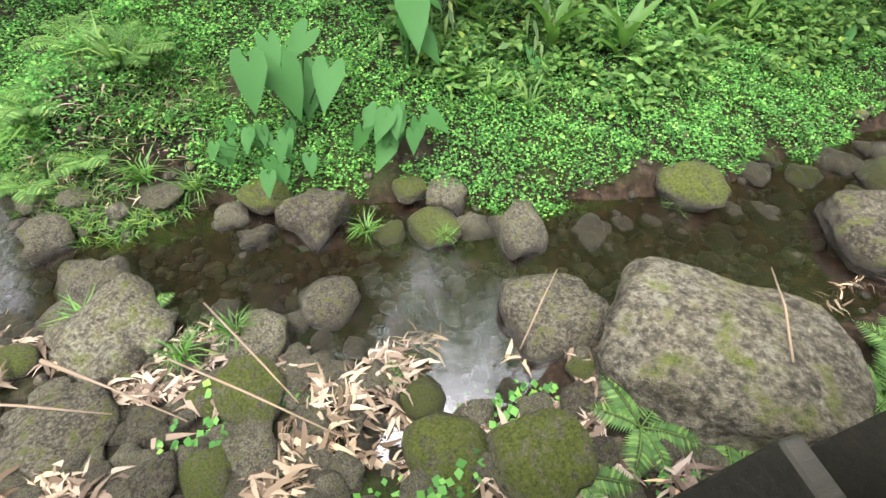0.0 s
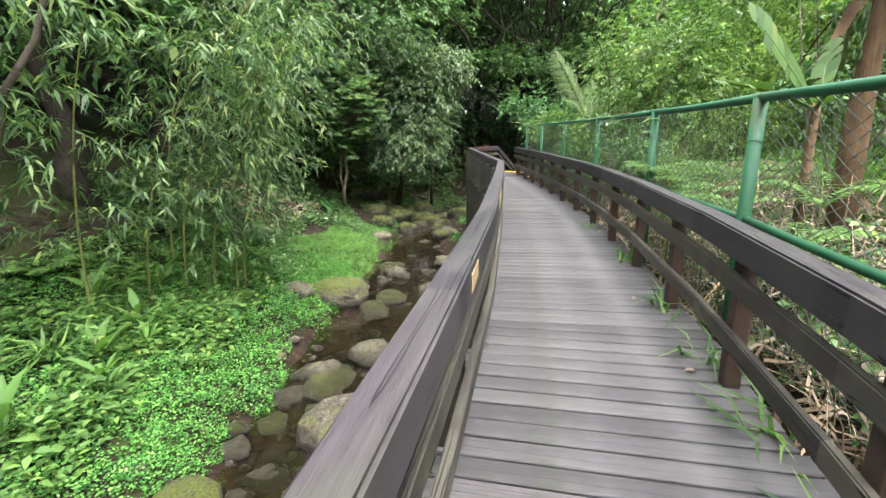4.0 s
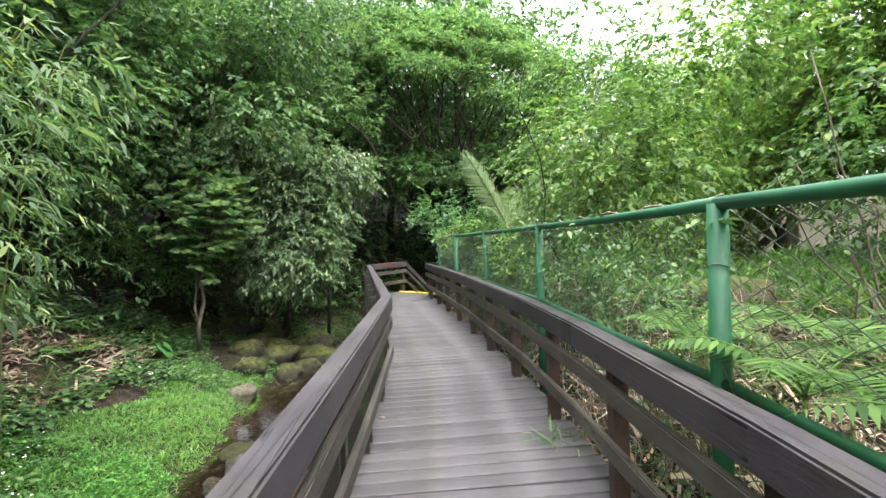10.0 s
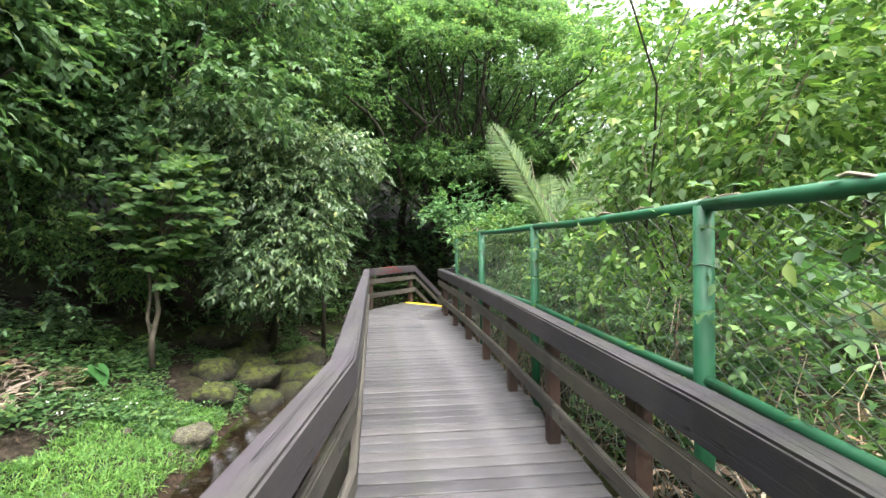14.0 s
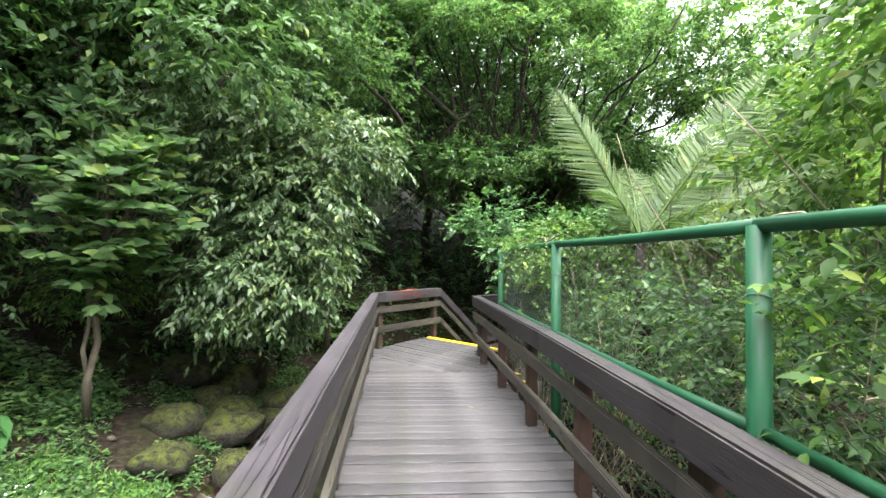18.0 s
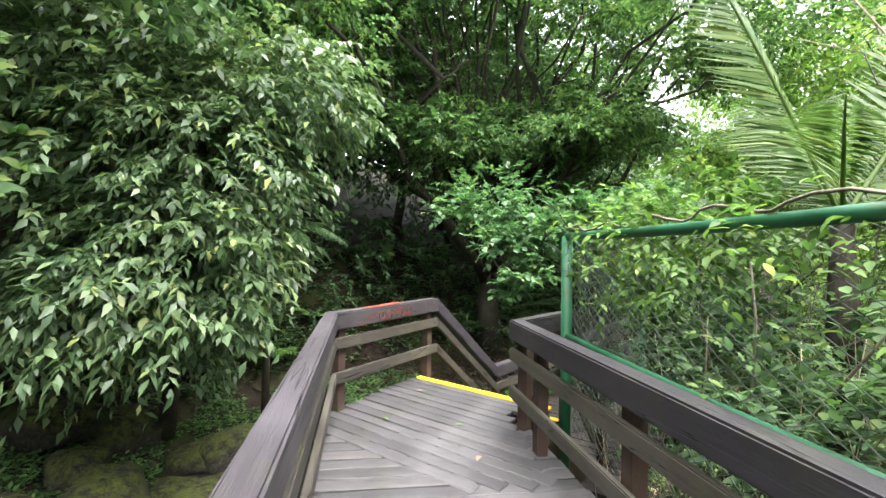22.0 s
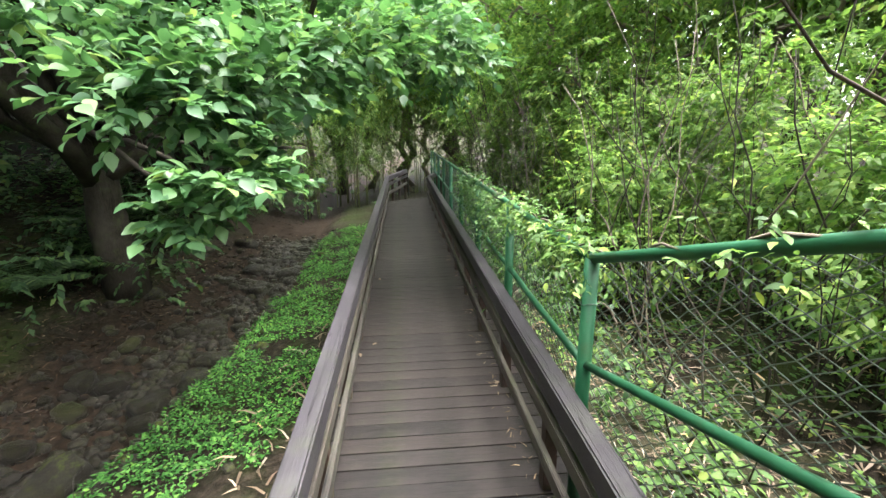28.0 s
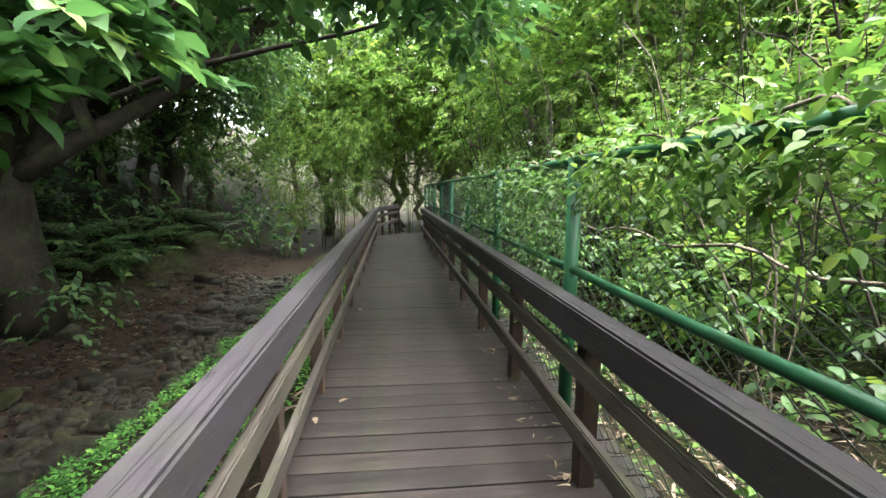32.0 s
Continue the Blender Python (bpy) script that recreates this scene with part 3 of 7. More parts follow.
ROCKS = [rock_mesh(i, (0.62, 0.75, 0.55, 0.8)[i % 4], 0.34 + 0.1 * (i % 3), 3, (0.25, 0.65, 0.45)[i % 3]) for i in range(9)]
BIG = [rock_mesh(20 + i, 0.6, 0.2, 5, 0.35, MOSSROCK if i == 3 else None) for i in range(4)]
MOSSES = [rock_mesh(60 + i, (0.62, 0.75, 0.55)[i % 3], 0.34, 3, (0.1, 0.45)[i % 2], MOSSROCK) for i in range(5)]


def rock(x, y, sx, sy, sz, k, turn=0.0, lift=0.35, big=False, label="rounded grey creek boulder with patches of moss", tilt=0.0):
    kinds = BIG if big else MOSSES if label == MOSSY else SHADES if label == SHADED else DARKS if label == DAMP_SHADE_STONE else ROCKS
    ob = new("boulder", kinds[k % len(kinds)])
    z = float(ground_z(x, y)) + sz * lift
    ob.matrix_basis = pose(x, y, z, tilt, tilt * 0.6, turn) @ Matrix.Diagonal((sx, sy, sz, 1))
    return tagged(ob, label, "rock", "creek boulders")


# Both sets below carry the trees' shade in their stone colour.
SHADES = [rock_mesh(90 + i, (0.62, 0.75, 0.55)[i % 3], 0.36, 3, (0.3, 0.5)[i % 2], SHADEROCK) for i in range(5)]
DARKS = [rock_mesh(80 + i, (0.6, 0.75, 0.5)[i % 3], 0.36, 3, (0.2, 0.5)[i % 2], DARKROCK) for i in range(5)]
DAMP_SHADE_STONE = "damp stone coloured darker for the shade in the dry stream bed"
SHADED, GREY, MOSSY, PALE = "mossy boulder coloured dark for the shade of the trees", "rounded grey creek boulder with patches of moss", "creek boulder overgrown with yellow-green moss", "flat pale boulder spotted with lichen"
rock(-0.65, 3.62, 1.0, 0.85, 0.88, 0, 50, 0.25, True, "huge flat-topped pale boulder with moss and dry leaves")
rock(-1.2, 6.7, 0.66, 0.7, 0.5, 2, -30, 0.35, True, "large grey slab wet at its foot")
rock(-2.75, 11.7, 0.75, 0.6, 0.55, 3, 10, 0.35, True, "broad boulder overgrown with bright moss")
rock(7.9, 13.9, 0.95, 0.85, 0.9, 3, 20, 0.15, True, "broad boulder behind the fence overgrown with bright moss")
CREEK_STONES = [(-4.39, -1.78, 0.27), (-3.6, -1.33, 0.39), (-3.7, 0.89, 0.38), (-3.48, 2.37, 0.25), (-2.94, 2.48, 0.21), (-2.69, 2.92, 0.32), (-2.43, 3.68, 0.25), (-1.61, 2.71, 0.44), (-2.57, 6.26, 0.2), (-2.16, 1.83, 0.12), (-1.72, 1.8, 0.17), (-1.39, 1.84, 0.08), (-1.66, 1.52, 0.08), (-0.86, 2.03, 0.17), (-0.74, 2.36, 0.19), (-2.57, 0.78, 0.29), (-2.32, 0.14, 0.29), (-2.46, 0.45, 0.13), (-1.58, 0.95, 0.14), (-1.38, 0.72, 0.13), (-1.78, 0.64, 0.13), (-1.4, 0.44, 0.15), (-1.27, 0.02, 0.2), (-1.07, 0.39, 0.14), (-0.93, 0.57, 0.15), (-1.82, -0.69, 0.17), (-1.92, -0.99, 0.15)]
BANK_STONES = [(-1.47, -0.91, 0.12), (-1.31, -0.58, 0.17), (-1.17, 0.74, 0.12), (-4.02, 0.04, 0.19), (-3.65, 0.25, 0.18), (-2.43, 4.11, 0.18), (-4.69, -1.43, 0.16), (-4.9, -1.89, 0.16), (-3.34, -1.94, 0.14), (-0.93, 0.38, 0.14), (-0.99, 1.58, 0.18), (-1.77, 0.31, 0.16), (-1.16, 1.98, 0.1), (-1.08, 0.98, 0.11), (-2.34, -0.46, 0.16), (-2.83, -0.14, 0.16)]
MOSSY_STONES = [(-4.15, 0.46, 0.32), (-3.69, 1.97, 0.19), (-3.11, 2.05, 0.29), (-3.19, 1.59, 0.18), (-2.6, 5.11, 0.38), (-2.33, 6.83, 0.22), (-1.04, 2.62, 0.15), (-1.34, 1.25, 0.18), (-0.79, 1.26, 0.3), (-0.47, 1.85, 0.33), (-1.81, 0.03, 0.27), (-1.9, -0.25, 0.18), (-1.68, 1.29, 0.17), (-1.25, -0.27, 0.19), (-2.85, -1.8, 0.2)]
PALE_STONES = [(-2.83, -0.97, 0.53), (-2.51, -1.02, 0.29), (-1.94, -1.29, 0.37), (-3.22, -1.44, 0.26)]
STREAM = [(-2.16, 5.49, 0.154), (-1.88, 5.85, 0.181), (-2.18, 3.82, 0.153), (-2.38, 4.48, 0.128), (-5.05, -2.09, 0.19), (-4.48, -0.61, 0.19), (-1.66, 4.73, 0.158), (-1.4, 8.94, 0.4), (-3.47, 10.93, 0.32), (-0.69, 9.01, 0.26), (-0.25, 11.47, 0.4), (-2.08, 5.92, 0.181), (-2.05, 6.35, 0.16), (-1.83, 5.04, 0.177), (-0.28, 14.57, 0.33), (-0.57, 10.26, 0.24), (-2.0, 8.2, 0.34), (-0.95, 7.9, 0.3), (-2.35, 7.5, 0.24), (-1.7, 7.6, 0.2)]
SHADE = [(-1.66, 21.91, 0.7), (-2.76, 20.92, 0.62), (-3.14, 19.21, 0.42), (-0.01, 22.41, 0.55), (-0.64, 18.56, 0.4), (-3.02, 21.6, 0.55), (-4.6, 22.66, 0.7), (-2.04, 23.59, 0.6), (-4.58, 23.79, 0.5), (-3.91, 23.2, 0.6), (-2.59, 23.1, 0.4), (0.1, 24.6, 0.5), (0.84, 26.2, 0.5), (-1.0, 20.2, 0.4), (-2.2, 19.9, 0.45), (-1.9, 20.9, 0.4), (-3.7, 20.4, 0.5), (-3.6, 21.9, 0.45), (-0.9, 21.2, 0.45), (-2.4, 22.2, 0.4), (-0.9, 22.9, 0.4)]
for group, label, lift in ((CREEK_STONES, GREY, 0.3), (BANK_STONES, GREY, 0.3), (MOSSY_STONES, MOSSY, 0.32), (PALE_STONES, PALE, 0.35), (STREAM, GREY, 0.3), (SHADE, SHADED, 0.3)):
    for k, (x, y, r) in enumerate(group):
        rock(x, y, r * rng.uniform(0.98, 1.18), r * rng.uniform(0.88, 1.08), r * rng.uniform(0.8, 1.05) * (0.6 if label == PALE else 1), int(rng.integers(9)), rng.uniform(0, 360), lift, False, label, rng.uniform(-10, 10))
SEG = np.concatenate([[0], np.cumsum(np.linalg.norm(np.diff(CR, axis=0), axis=1))])
for s in np.linspace(0.3, 0.985, 120):
    at = s * SEG[-3]
    cx, cy = np.interp(at, SEG, CR[:, 0]), np.interp(at, SEG, CR[:, 1])
    ang = rng.uniform(0, 6.28)
    o = abs(rng.normal(0.75, 0.4))
    x, y = cx + np.cos(ang) * o, cy + np.sin(ang) * o
    if y < 6.5:
        continue
    r = float(np.clip(rng.lognormal(-1.75, 0.45), 0.08, 0.42))
    rock(x, y, r * rng.uniform(0.85, 1.25), r * rng.uniform(0.85, 1.25), r * rng.uniform(0.8, 1.1), int(rng.integers(9)), rng.uniform(0, 360), 0.3, False, DAMP_SHADE_STONE if y > 22 else MOSSY if rng.random() < 0.4 else GREY, rng.uniform(-12, 12))

COBBLE = [rock_mesh(40 + i, (0.6, 0.75, 0.5)[i % 3], 0.3, 2, (0.5, 0.2, 0.35)[i % 3]) for i in range(6)]
for k in range(620):
    x, y = rng.uniform(-3.6, 0.0), rng.uniform(-2.2, 3.0)
    dd = float(creek_at(x, y)[0])
    if dd > -0.75 or dd < -2.6 or ((x + 1.6) / 1.0) ** 2 + ((y - 1.95) / 0.8) ** 2 < 1:
        continue
    r = rng.uniform(0.05, 0.15)
    ob = new("cobble", COBBLE[k % 6])
    ob.matrix_basis = pose(x, y, float(ground_z(x, y)) + r * 0.3, rng.uniform(-15, 15), rng.uniform(-15, 15), rng.uniform(0, 360)) @ Matrix.Diagonal((r * rng.uniform(0.8, 1.3), r, r * rng.uniform(0.8, 1.1), 1))
    tagged(ob, "small angular grey cobble on the stony bank", "rock", "bank cobbles")
for k in range(170):
    x, y = rng.uniform(0.0, 11.0), rng.uniform(24.5, 36.0)
    dd = float(creek_at(x, y)[0])
    if dd < -1.1 or dd > 3.4:
        continue
    r = float(np.clip(rng.lognormal(-2.1, 0.4), 0.06, 0.24))
    rock(x, y, r * rng.uniform(0.85, 1.3), r * rng.uniform(0.85, 1.2), r * rng.uniform(0.7, 1.0), int(rng.integers(9)), rng.uniform(0, 360), 0.25, False, MOSSY if k % 7 == 0 else DAMP_SHADE_STONE, rng.uniform(-12, 12))


def pebbles():
    items = []
    base = bmesh.new()
    bmesh.ops.create_icosphere(base, subdivisions=1, radius=1.0)
    bv = np.array([v.co[:] for v in base.verts])
    bt = np.array([[v.index for v in f.verts] for f in base.faces])
    base.free()
    for s in rng.uniform(0.1, 0.98, 5200):
        at = s * SEG[-3]
        cx, cy = np.interp(at, SEG, CR[:, 0]), np.interp(at, SEG, CR[:, 1])
        o = rng.normal(0, 0.95)
        ang = rng.uniform(0, 6.28)
        x, y = cx + np.cos(ang) * abs(o), cy + np.sin(ang) * abs(o)
        r = rng.uniform(0.02, 0.085) * (1.7 if cy > 20 or rng.random() < 0.18 else 1)
        c, sn = np.cos(ang), np.sin(ang)
        v = (bv * (1, rng.uniform(0.6, 1), rng.uniform(0.45, 0.8)) + rng.normal(0, 0.08, bv.shape)) * r
        v = np.stack([v[:, 0] * c - v[:, 1] * sn, v[:, 0] * sn + v[:, 1] * c, v[:, 2]], -1)
        items.append((v + (x, y, float(ground_z(x, y)) + r * 0.25), bt))
    for far, stone, label in ((False, ROCK, "small stones and pebbles over the creek bed"), (True, DARKROCK, "damp pebbles coloured darker for the shade over the dry stream bed")):
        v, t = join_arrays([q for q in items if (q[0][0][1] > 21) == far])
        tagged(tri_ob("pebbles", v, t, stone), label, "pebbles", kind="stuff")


pebbles()

# ---- boardwalk ----
walkway = tagged(new("boardwalk"), "old stained timber boardwalk on stilts beside the creek", "boardwalk", kind="structure")


def interp_line(line, y):
    a = np.array(line)
    return float(np.interp(y, a[:, 1], a[:, 0]))


def mitred(name, a, b, ends, o0, o1, z0, z1, parent, bevel=0.008, wood=None):
    """A timber from a to b whose ends are cut to the joints: ends holds the sideways way at each end."""
    m = along(a, b)
    inv = m.inverted()
    bm = bmesh.new()
    rings = []
    for p, e in ((a, ends[0]), (b, ends[1])):
        rings.append([bm.verts.new(inv @ (p + e * o + Vector((0, 0, z)))) for o, z in ((o0, z0), (o1, z0), (o1, z1), (o0, z1))])
    for k in range(4):
        bm.faces.new((rings[0][k], rings[0][(k + 1) % 4], rings[1][(k + 1) % 4], rings[1][k]))
    bm.faces.new(rings[0][::-1])
    bm.faces.new(rings[1])
    bmesh.ops.recalc_face_normals(bm, faces=bm.faces[:])
    long_edges = [e for e in bm.edges if (e.verts[0] in rings[0]) != (e.verts[1] in rings[0])]
    bmesh.ops.bevel(bm, geom=long_edges, offset=bevel, segments=2, affect="EDGES")
    ob = part(name, bm, wood or RAIL, parent)
    ob.matrix_basis = m
    return ob


def rail_run(pts, group, side, label, posts=True, zs=None, under=True, before=None, after=None, paired=False):
    """A railing along pts: cap beam, two lower rails, paired posts. side: +1 when the posts stand to the left of the run."""
    top = tagged(new("railing"), label, "railing", group)
    z = zs or [0.0] * len(pts)
    n = len(pts)
    full = [Vector((*p, 0)) for p in ([before] if before else []) + list(pts) + ([after] if after else [])]
    outs = []
    for p, q in zip(full[:-1], full[1:]):
        f = (q - p).normalized()
        outs.append(Vector((-f.y, f.x, 0)) * side)
    joint = [outs[0]] + [(p + q) / (1 + p.dot(q)) for p, q in zip(outs[:-1], outs[1:])] + [outs[-1]]
    joint = joint[1 if before else 0:]
    for i in range(n - 1):
        a, b = Vector((*pts[i], z[i])), Vector((*pts[i + 1], z[i + 1]))
        d = (b - a).normalized()
        flat = Vector((d.x, d.y, 0)).normalized()
        out = Vector((-flat.y, flat.x, 0)) * side
        ends = (joint[i], joint[i + 1])
        mitred("top_rail", a, b, ends, 0.0, 0.135, 0.825, 1.0, top, 0.012)
        for zz, nm in ((0.685, "middle_rail"), (0.34, "lower_rail")):
            mitred(nm, a, b, ends, 0.006, 0.052, zz - 0.058, zz + 0.058, top, wood=LOWRAIL)
    if posts:
        line = np.array([(*p, q) for p, q in zip(pts, z)])
        seg = np.concatenate([[0], np.cumsum(np.linalg.norm(np.diff(line[:, :2], axis=0), axis=1))])
        ats = [s for s in posts if 0 < s < seg[-1]] if isinstance(posts, list) else np.linspace(0.12, seg[-1] - 0.12, max(2, round(seg[-1] / 1.4) + 1))
        for s in ats:
            p = Vector([float(np.interp(s, seg, line[:, c])) for c in range(3)])
            i = min(n - 2, int(np.searchsorted(seg, s, "right")) - 1)
            flat = Vector((*(line[i + 1, :2] - line[i, :2]), 0)).normalized()
            out = Vector((-flat.y, flat.x, 0)) * side
            foot = min(-0.45, float(ground_z(p.x, p.y)) - p.z) if under else -0.4
            turn = Matrix((flat, Vector((-flat.y, flat.x, 0)), Vector((0, 0, 1)))).transposed().to_4x4()
            # paired planks that stand proud of the cap, or one square post under it
            for e, o, deep, wide in ((-0.084, 0.147, 0.168, 0.03), (0.084, 0.147, 0.168, 0.03)) if paired else ((0.0, 0.1, 0.095, 0.1),):
                c = p + flat * e + out * o
                ob = beam("post", c + Vector((0, 0, 0.822)), c + Vector((0.0001, 0, foot)), deep, wide, MOSSPOST if paired else POST, top, bevel=0.004)
                ob.matrix_basis = Matrix.Translation((c.x, c.y, c.z + foot)) @ turn @ pose(0, 0, 0, 0, -90, 0)
                if paired:
                    tube("bolt", [p + flat * (e * 0.5) + out * 0.134 + Vector((0, 0, 0.85)), p + flat * (e * 0.5) + out * 0.146 + Vector((0, 0, 0.85))], 0.008, STEEL, top, sides=6)
    return top


rail_run(LEFT_UP, "boardwalk railings", 1, "dark weathered timber railing with cracked wide cap beam", [1.055 + 1.1 * k for k in range(22)], after=LEFT_TOP, paired=True)
rail_run(RIGHT_UP, "boardwalk railings", -1, "dark weathered timber railing beside the green fence", [0.75 + 1.3 * k for k in range(20)], after=RIGHT_TOP)
land = rail_run([LEFT_UP[-1], LEFT_TOP], "boardwalk railings", 1, "dark timber landing railing sprayed with red paint", before=LEFT_UP[-2], after=LEFT_FOOT)
rail_run([RIGHT_UP[-1], RIGHT_TOP], "boardwalk railings", -1, "short dark timber railing at the head of the steps", before=RIGHT_UP[-2], after=RIGHT_FOOT)
rail_run([LEFT_TOP, LEFT_FOOT], "boardwalk railings", 1, "sloping timber stair railing", False, [0, LOW], before=LEFT_UP[-1], after=(6.49, 25.52))
rail_run([RIGHT_TOP, RIGHT_FOOT], "boardwalk railings", -1, "sloping timber stair railing", False, [0, LOW], before=RIGHT_UP[-1], after=(7.31, 24.29))
rail_run([LEFT_FOOT, (6.49, 25.52), (10.3, 29.5), LEFT_END, FAR_LEFT], "boardwalk railings", 1, "dark timber railing of the lower boardwalk", True, [LOW] * 5, before=LEFT_TOP)
rail_run([RIGHT_FOOT, (7.31, 24.29), (11.08, 28.22), RIGHT_END, FAR_RIGHT], "boardwalk railings", -1, "dark timber railing of the lower boardwalk beside the fence", True, [LOW] * 5, before=RIGHT_TOP)
rail_run([FAR_LEFT, (18.3, 36.6)], "boardwalk railings", 1, "distant sloping timber stair railing", False, [LOW, LOW - 0.9])
rail_run([FAR_RIGHT, (19.0, 35.2)], "boardwalk railings", -1, "distant sloping timber stair railing", False, [LOW, LOW - 0.9])

plank_count = 0


def plank(a, b, width, z, thick=0.04, wood=None):
    """A deck board from a to b."""
    global plank_count
    a, b = Vector((*a, z - thick / 2)), Vector((*b, z - thick / 2))
    width = width + 0.003 if wood else width
    a.z += rng.uniform(-0.004, 0.004)
    b.z += rng.uniform(-0.004, 0.004)
    d = (b - a).normalized() * rng.uniform(0, 0.03)
    ob = beam("plank", a - d, b + d, width - rng.uniform(0.013, 0.021), thick, wood or PLANK, walkway, bevel=0.002 if wood else 0.006)
    plank_count += 1
    return ob


def deck_boards(y0, y1, left, right, z, step=0.156):
    for k in range(int((y1 - y0) / step)):
        y = y0 + (k + 0.5) * step
        tilt = np.interp(y, [-3, 4, 9, 13, 20], [0.22, 0.14, 0.0, -0.04, -0.04])
        xl, xr = interp_line(left, y) - 0.16, interp_line(right, y) + 0.2
        w = xr - xl
        plank((xl, y + tilt * w * 0.5), (xr, y - tilt * w * 0.5), step, z)


deck_boards(-3.0, 17.9, LEFT_UP, RIGHT_UP, 0.0)
# landing boards lie along the step edge
el, er = Vector((*EDGE_L, 0)), Vector((*EDGE_R, 0))
ed = (er - el).normalized()
for k in range(13):
    back = -RUN * (0.075 + 0.142 * k)
    a, b = el + back, er + back
    # run each board from the left railing to the right railing
    la, lb = Vector((0.40, 19.35, 0)), Vector((1.5, 20.9, 0))
    n = Vector((-(lb - la).y, (lb - la).x, 0))
    t0 = (la - a).dot(n) / ed.dot(n)
    x_right = 2.2
    p0 = a + ed * t0
    if p0.x < 0.38:
        p0 = a + ed * ((0.38 - a.x) / ed.x)
    p1 = b if k < 2 else a + ed * ((x_right - a.x) / ed.x)
    if p1.y < 17.85:
        p1 = a + ed * ((17.85 - a.y) / ed.y)
    if (p1 - p0).dot(ed) > 0.15:
        plank(p0[:2], p1[:2], 0.142, -0.004 if k > 8 else 0.0)
deck_boards(17.6, 18.9, LEFT_UP, RIGHT_UP, -0.012)

# steps: five treads with yellow nosings
strip = tagged(new("step_nosing"), "bright yellow painted edge strip along the top step", "edge strip", "step edges")
beam("strip", el + RUN * 0.012 + Vector((0, 0, 0.006)), er + RUN * 0.012 + Vector((0, 0, 0.006)), 0.075, 0.03, YELLOW, strip)
stairs = tagged(new("stairs"), "timber steps with yellow edges between two decks", "stairs", kind="structure")
for k in range(6):
    z = LOW * (k + 1) / 6
    o = RUN * (0.2 * k)
    if k < 5:
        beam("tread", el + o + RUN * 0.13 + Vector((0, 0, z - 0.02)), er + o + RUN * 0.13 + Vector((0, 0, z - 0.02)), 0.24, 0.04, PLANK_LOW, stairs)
        beam("nosing", el + o + RUN * 0.235 + Vector((0, 0, z + 0.004)), er + o + RUN * 0.235 + Vector((0, 0, z + 0.004)), 0.06, 0.02, YELLOW, stairs, "yellow painted tread edge")
    beam("riser", el + o + Vector((0, 0, z + 0.06)), er + o + Vector((0, 0, z + 0.06)), 0.025, 0.11, POST, stairs)
for s in (el, er):
    beam("stringer", s + Vector((0, 0, -0.25)), s + RUN * 1.1 + Vector((0, 0, LOW - 0.2)), 0.05, 0.24, POST, stairs)

# lower deck
ld = (Vector((*LEFT_END, 0)) - Vector((*LEFT_FOOT, 0)))
ll = ld.length
ld.normalize()
ln_ = Vector((ld.y, -ld.x, 0))
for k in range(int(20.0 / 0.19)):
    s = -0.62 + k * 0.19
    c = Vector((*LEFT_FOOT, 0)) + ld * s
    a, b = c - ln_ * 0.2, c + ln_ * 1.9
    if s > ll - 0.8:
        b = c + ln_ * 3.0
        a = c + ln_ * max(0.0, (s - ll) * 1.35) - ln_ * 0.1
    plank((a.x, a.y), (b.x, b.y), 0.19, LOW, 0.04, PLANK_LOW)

# beams and stilts under the decks
for left, right, z, n in ((LEFT_UP, RIGHT_UP, 0.0, 14),):
    for k in range(n):
        y = -2.5 + k * 1.55
        for line, o in ((left, 0.1), (right, -0.05)):
            x, x2 = interp_line(line, y) + o, interp_line(line, y + 1.55) + o
            beam("joist", (x, y, -0.16), (x2, y + 1.54, -0.16), 0.07, 0.2, POST, walkway)
            g = float(ground_z(x, y))
            beam("stilt", (x, y, g - 0.2), (x + 0.0001, y, -0.1), 0.13, 0.13, POST, walkway).matrix_basis = Matrix.Translation((x, y, g - 0.2)) @ pose(0, 0, 0, 0, -90, 0)
        x, x2 = interp_line(left, y) - 0.15, interp_line(right, y) + 0.2
        beam("cross_beam", (x, y, -0.33), (x2, y, -0.33), 0.09, 0.14, POST, walkway)
for k in range(11):
    c = Vector((*LEFT_FOOT, 0)) + ld * (k * 1.55)
    for o in (0.15, 1.45):
        p = c + ln_ * o
        beam("joist", (p.x, p.y, LOW - 0.16), (p.x + ld.x * 1.54, p.y + ld.y * 1.54, LOW - 0.16), 0.07, 0.2, POST, walkway)
        g = float(ground_z(p.x, p.y))
        if g < LOW - 0.3:
            beam("stilt", (p.x, p.y, g - 0.2), (p.x + 0.0001, p.y, LOW - 0.1), 0.13, 0.13, POST, walkway).matrix_basis = Matrix.Translation((p.x, p.y, g - 0.2)) @ pose(0, 0, 0, 0, -90, 0)

# ---- fence ----
fence = tagged(new("chain_link_fence"), "green painted pipe fence with rusty chain-link mesh and climbing vines", "fence")
UP_POSTS = [(1.75, -1.6), (2.22, 1.7), (2.59, 4.9), (2.81, 7.36), (2.95, 10.5), (2.86, 13.25), (2.66, 15.72), (2.55, 18.6)]
LOW_POSTS = [(3.70 + 0.7 * s, 20.16 + 0.714 * s) for s in (1.45, 3.75, 6.1, 8.5, 10.9, 13.3, 15.7, 18.2, 20.7)]


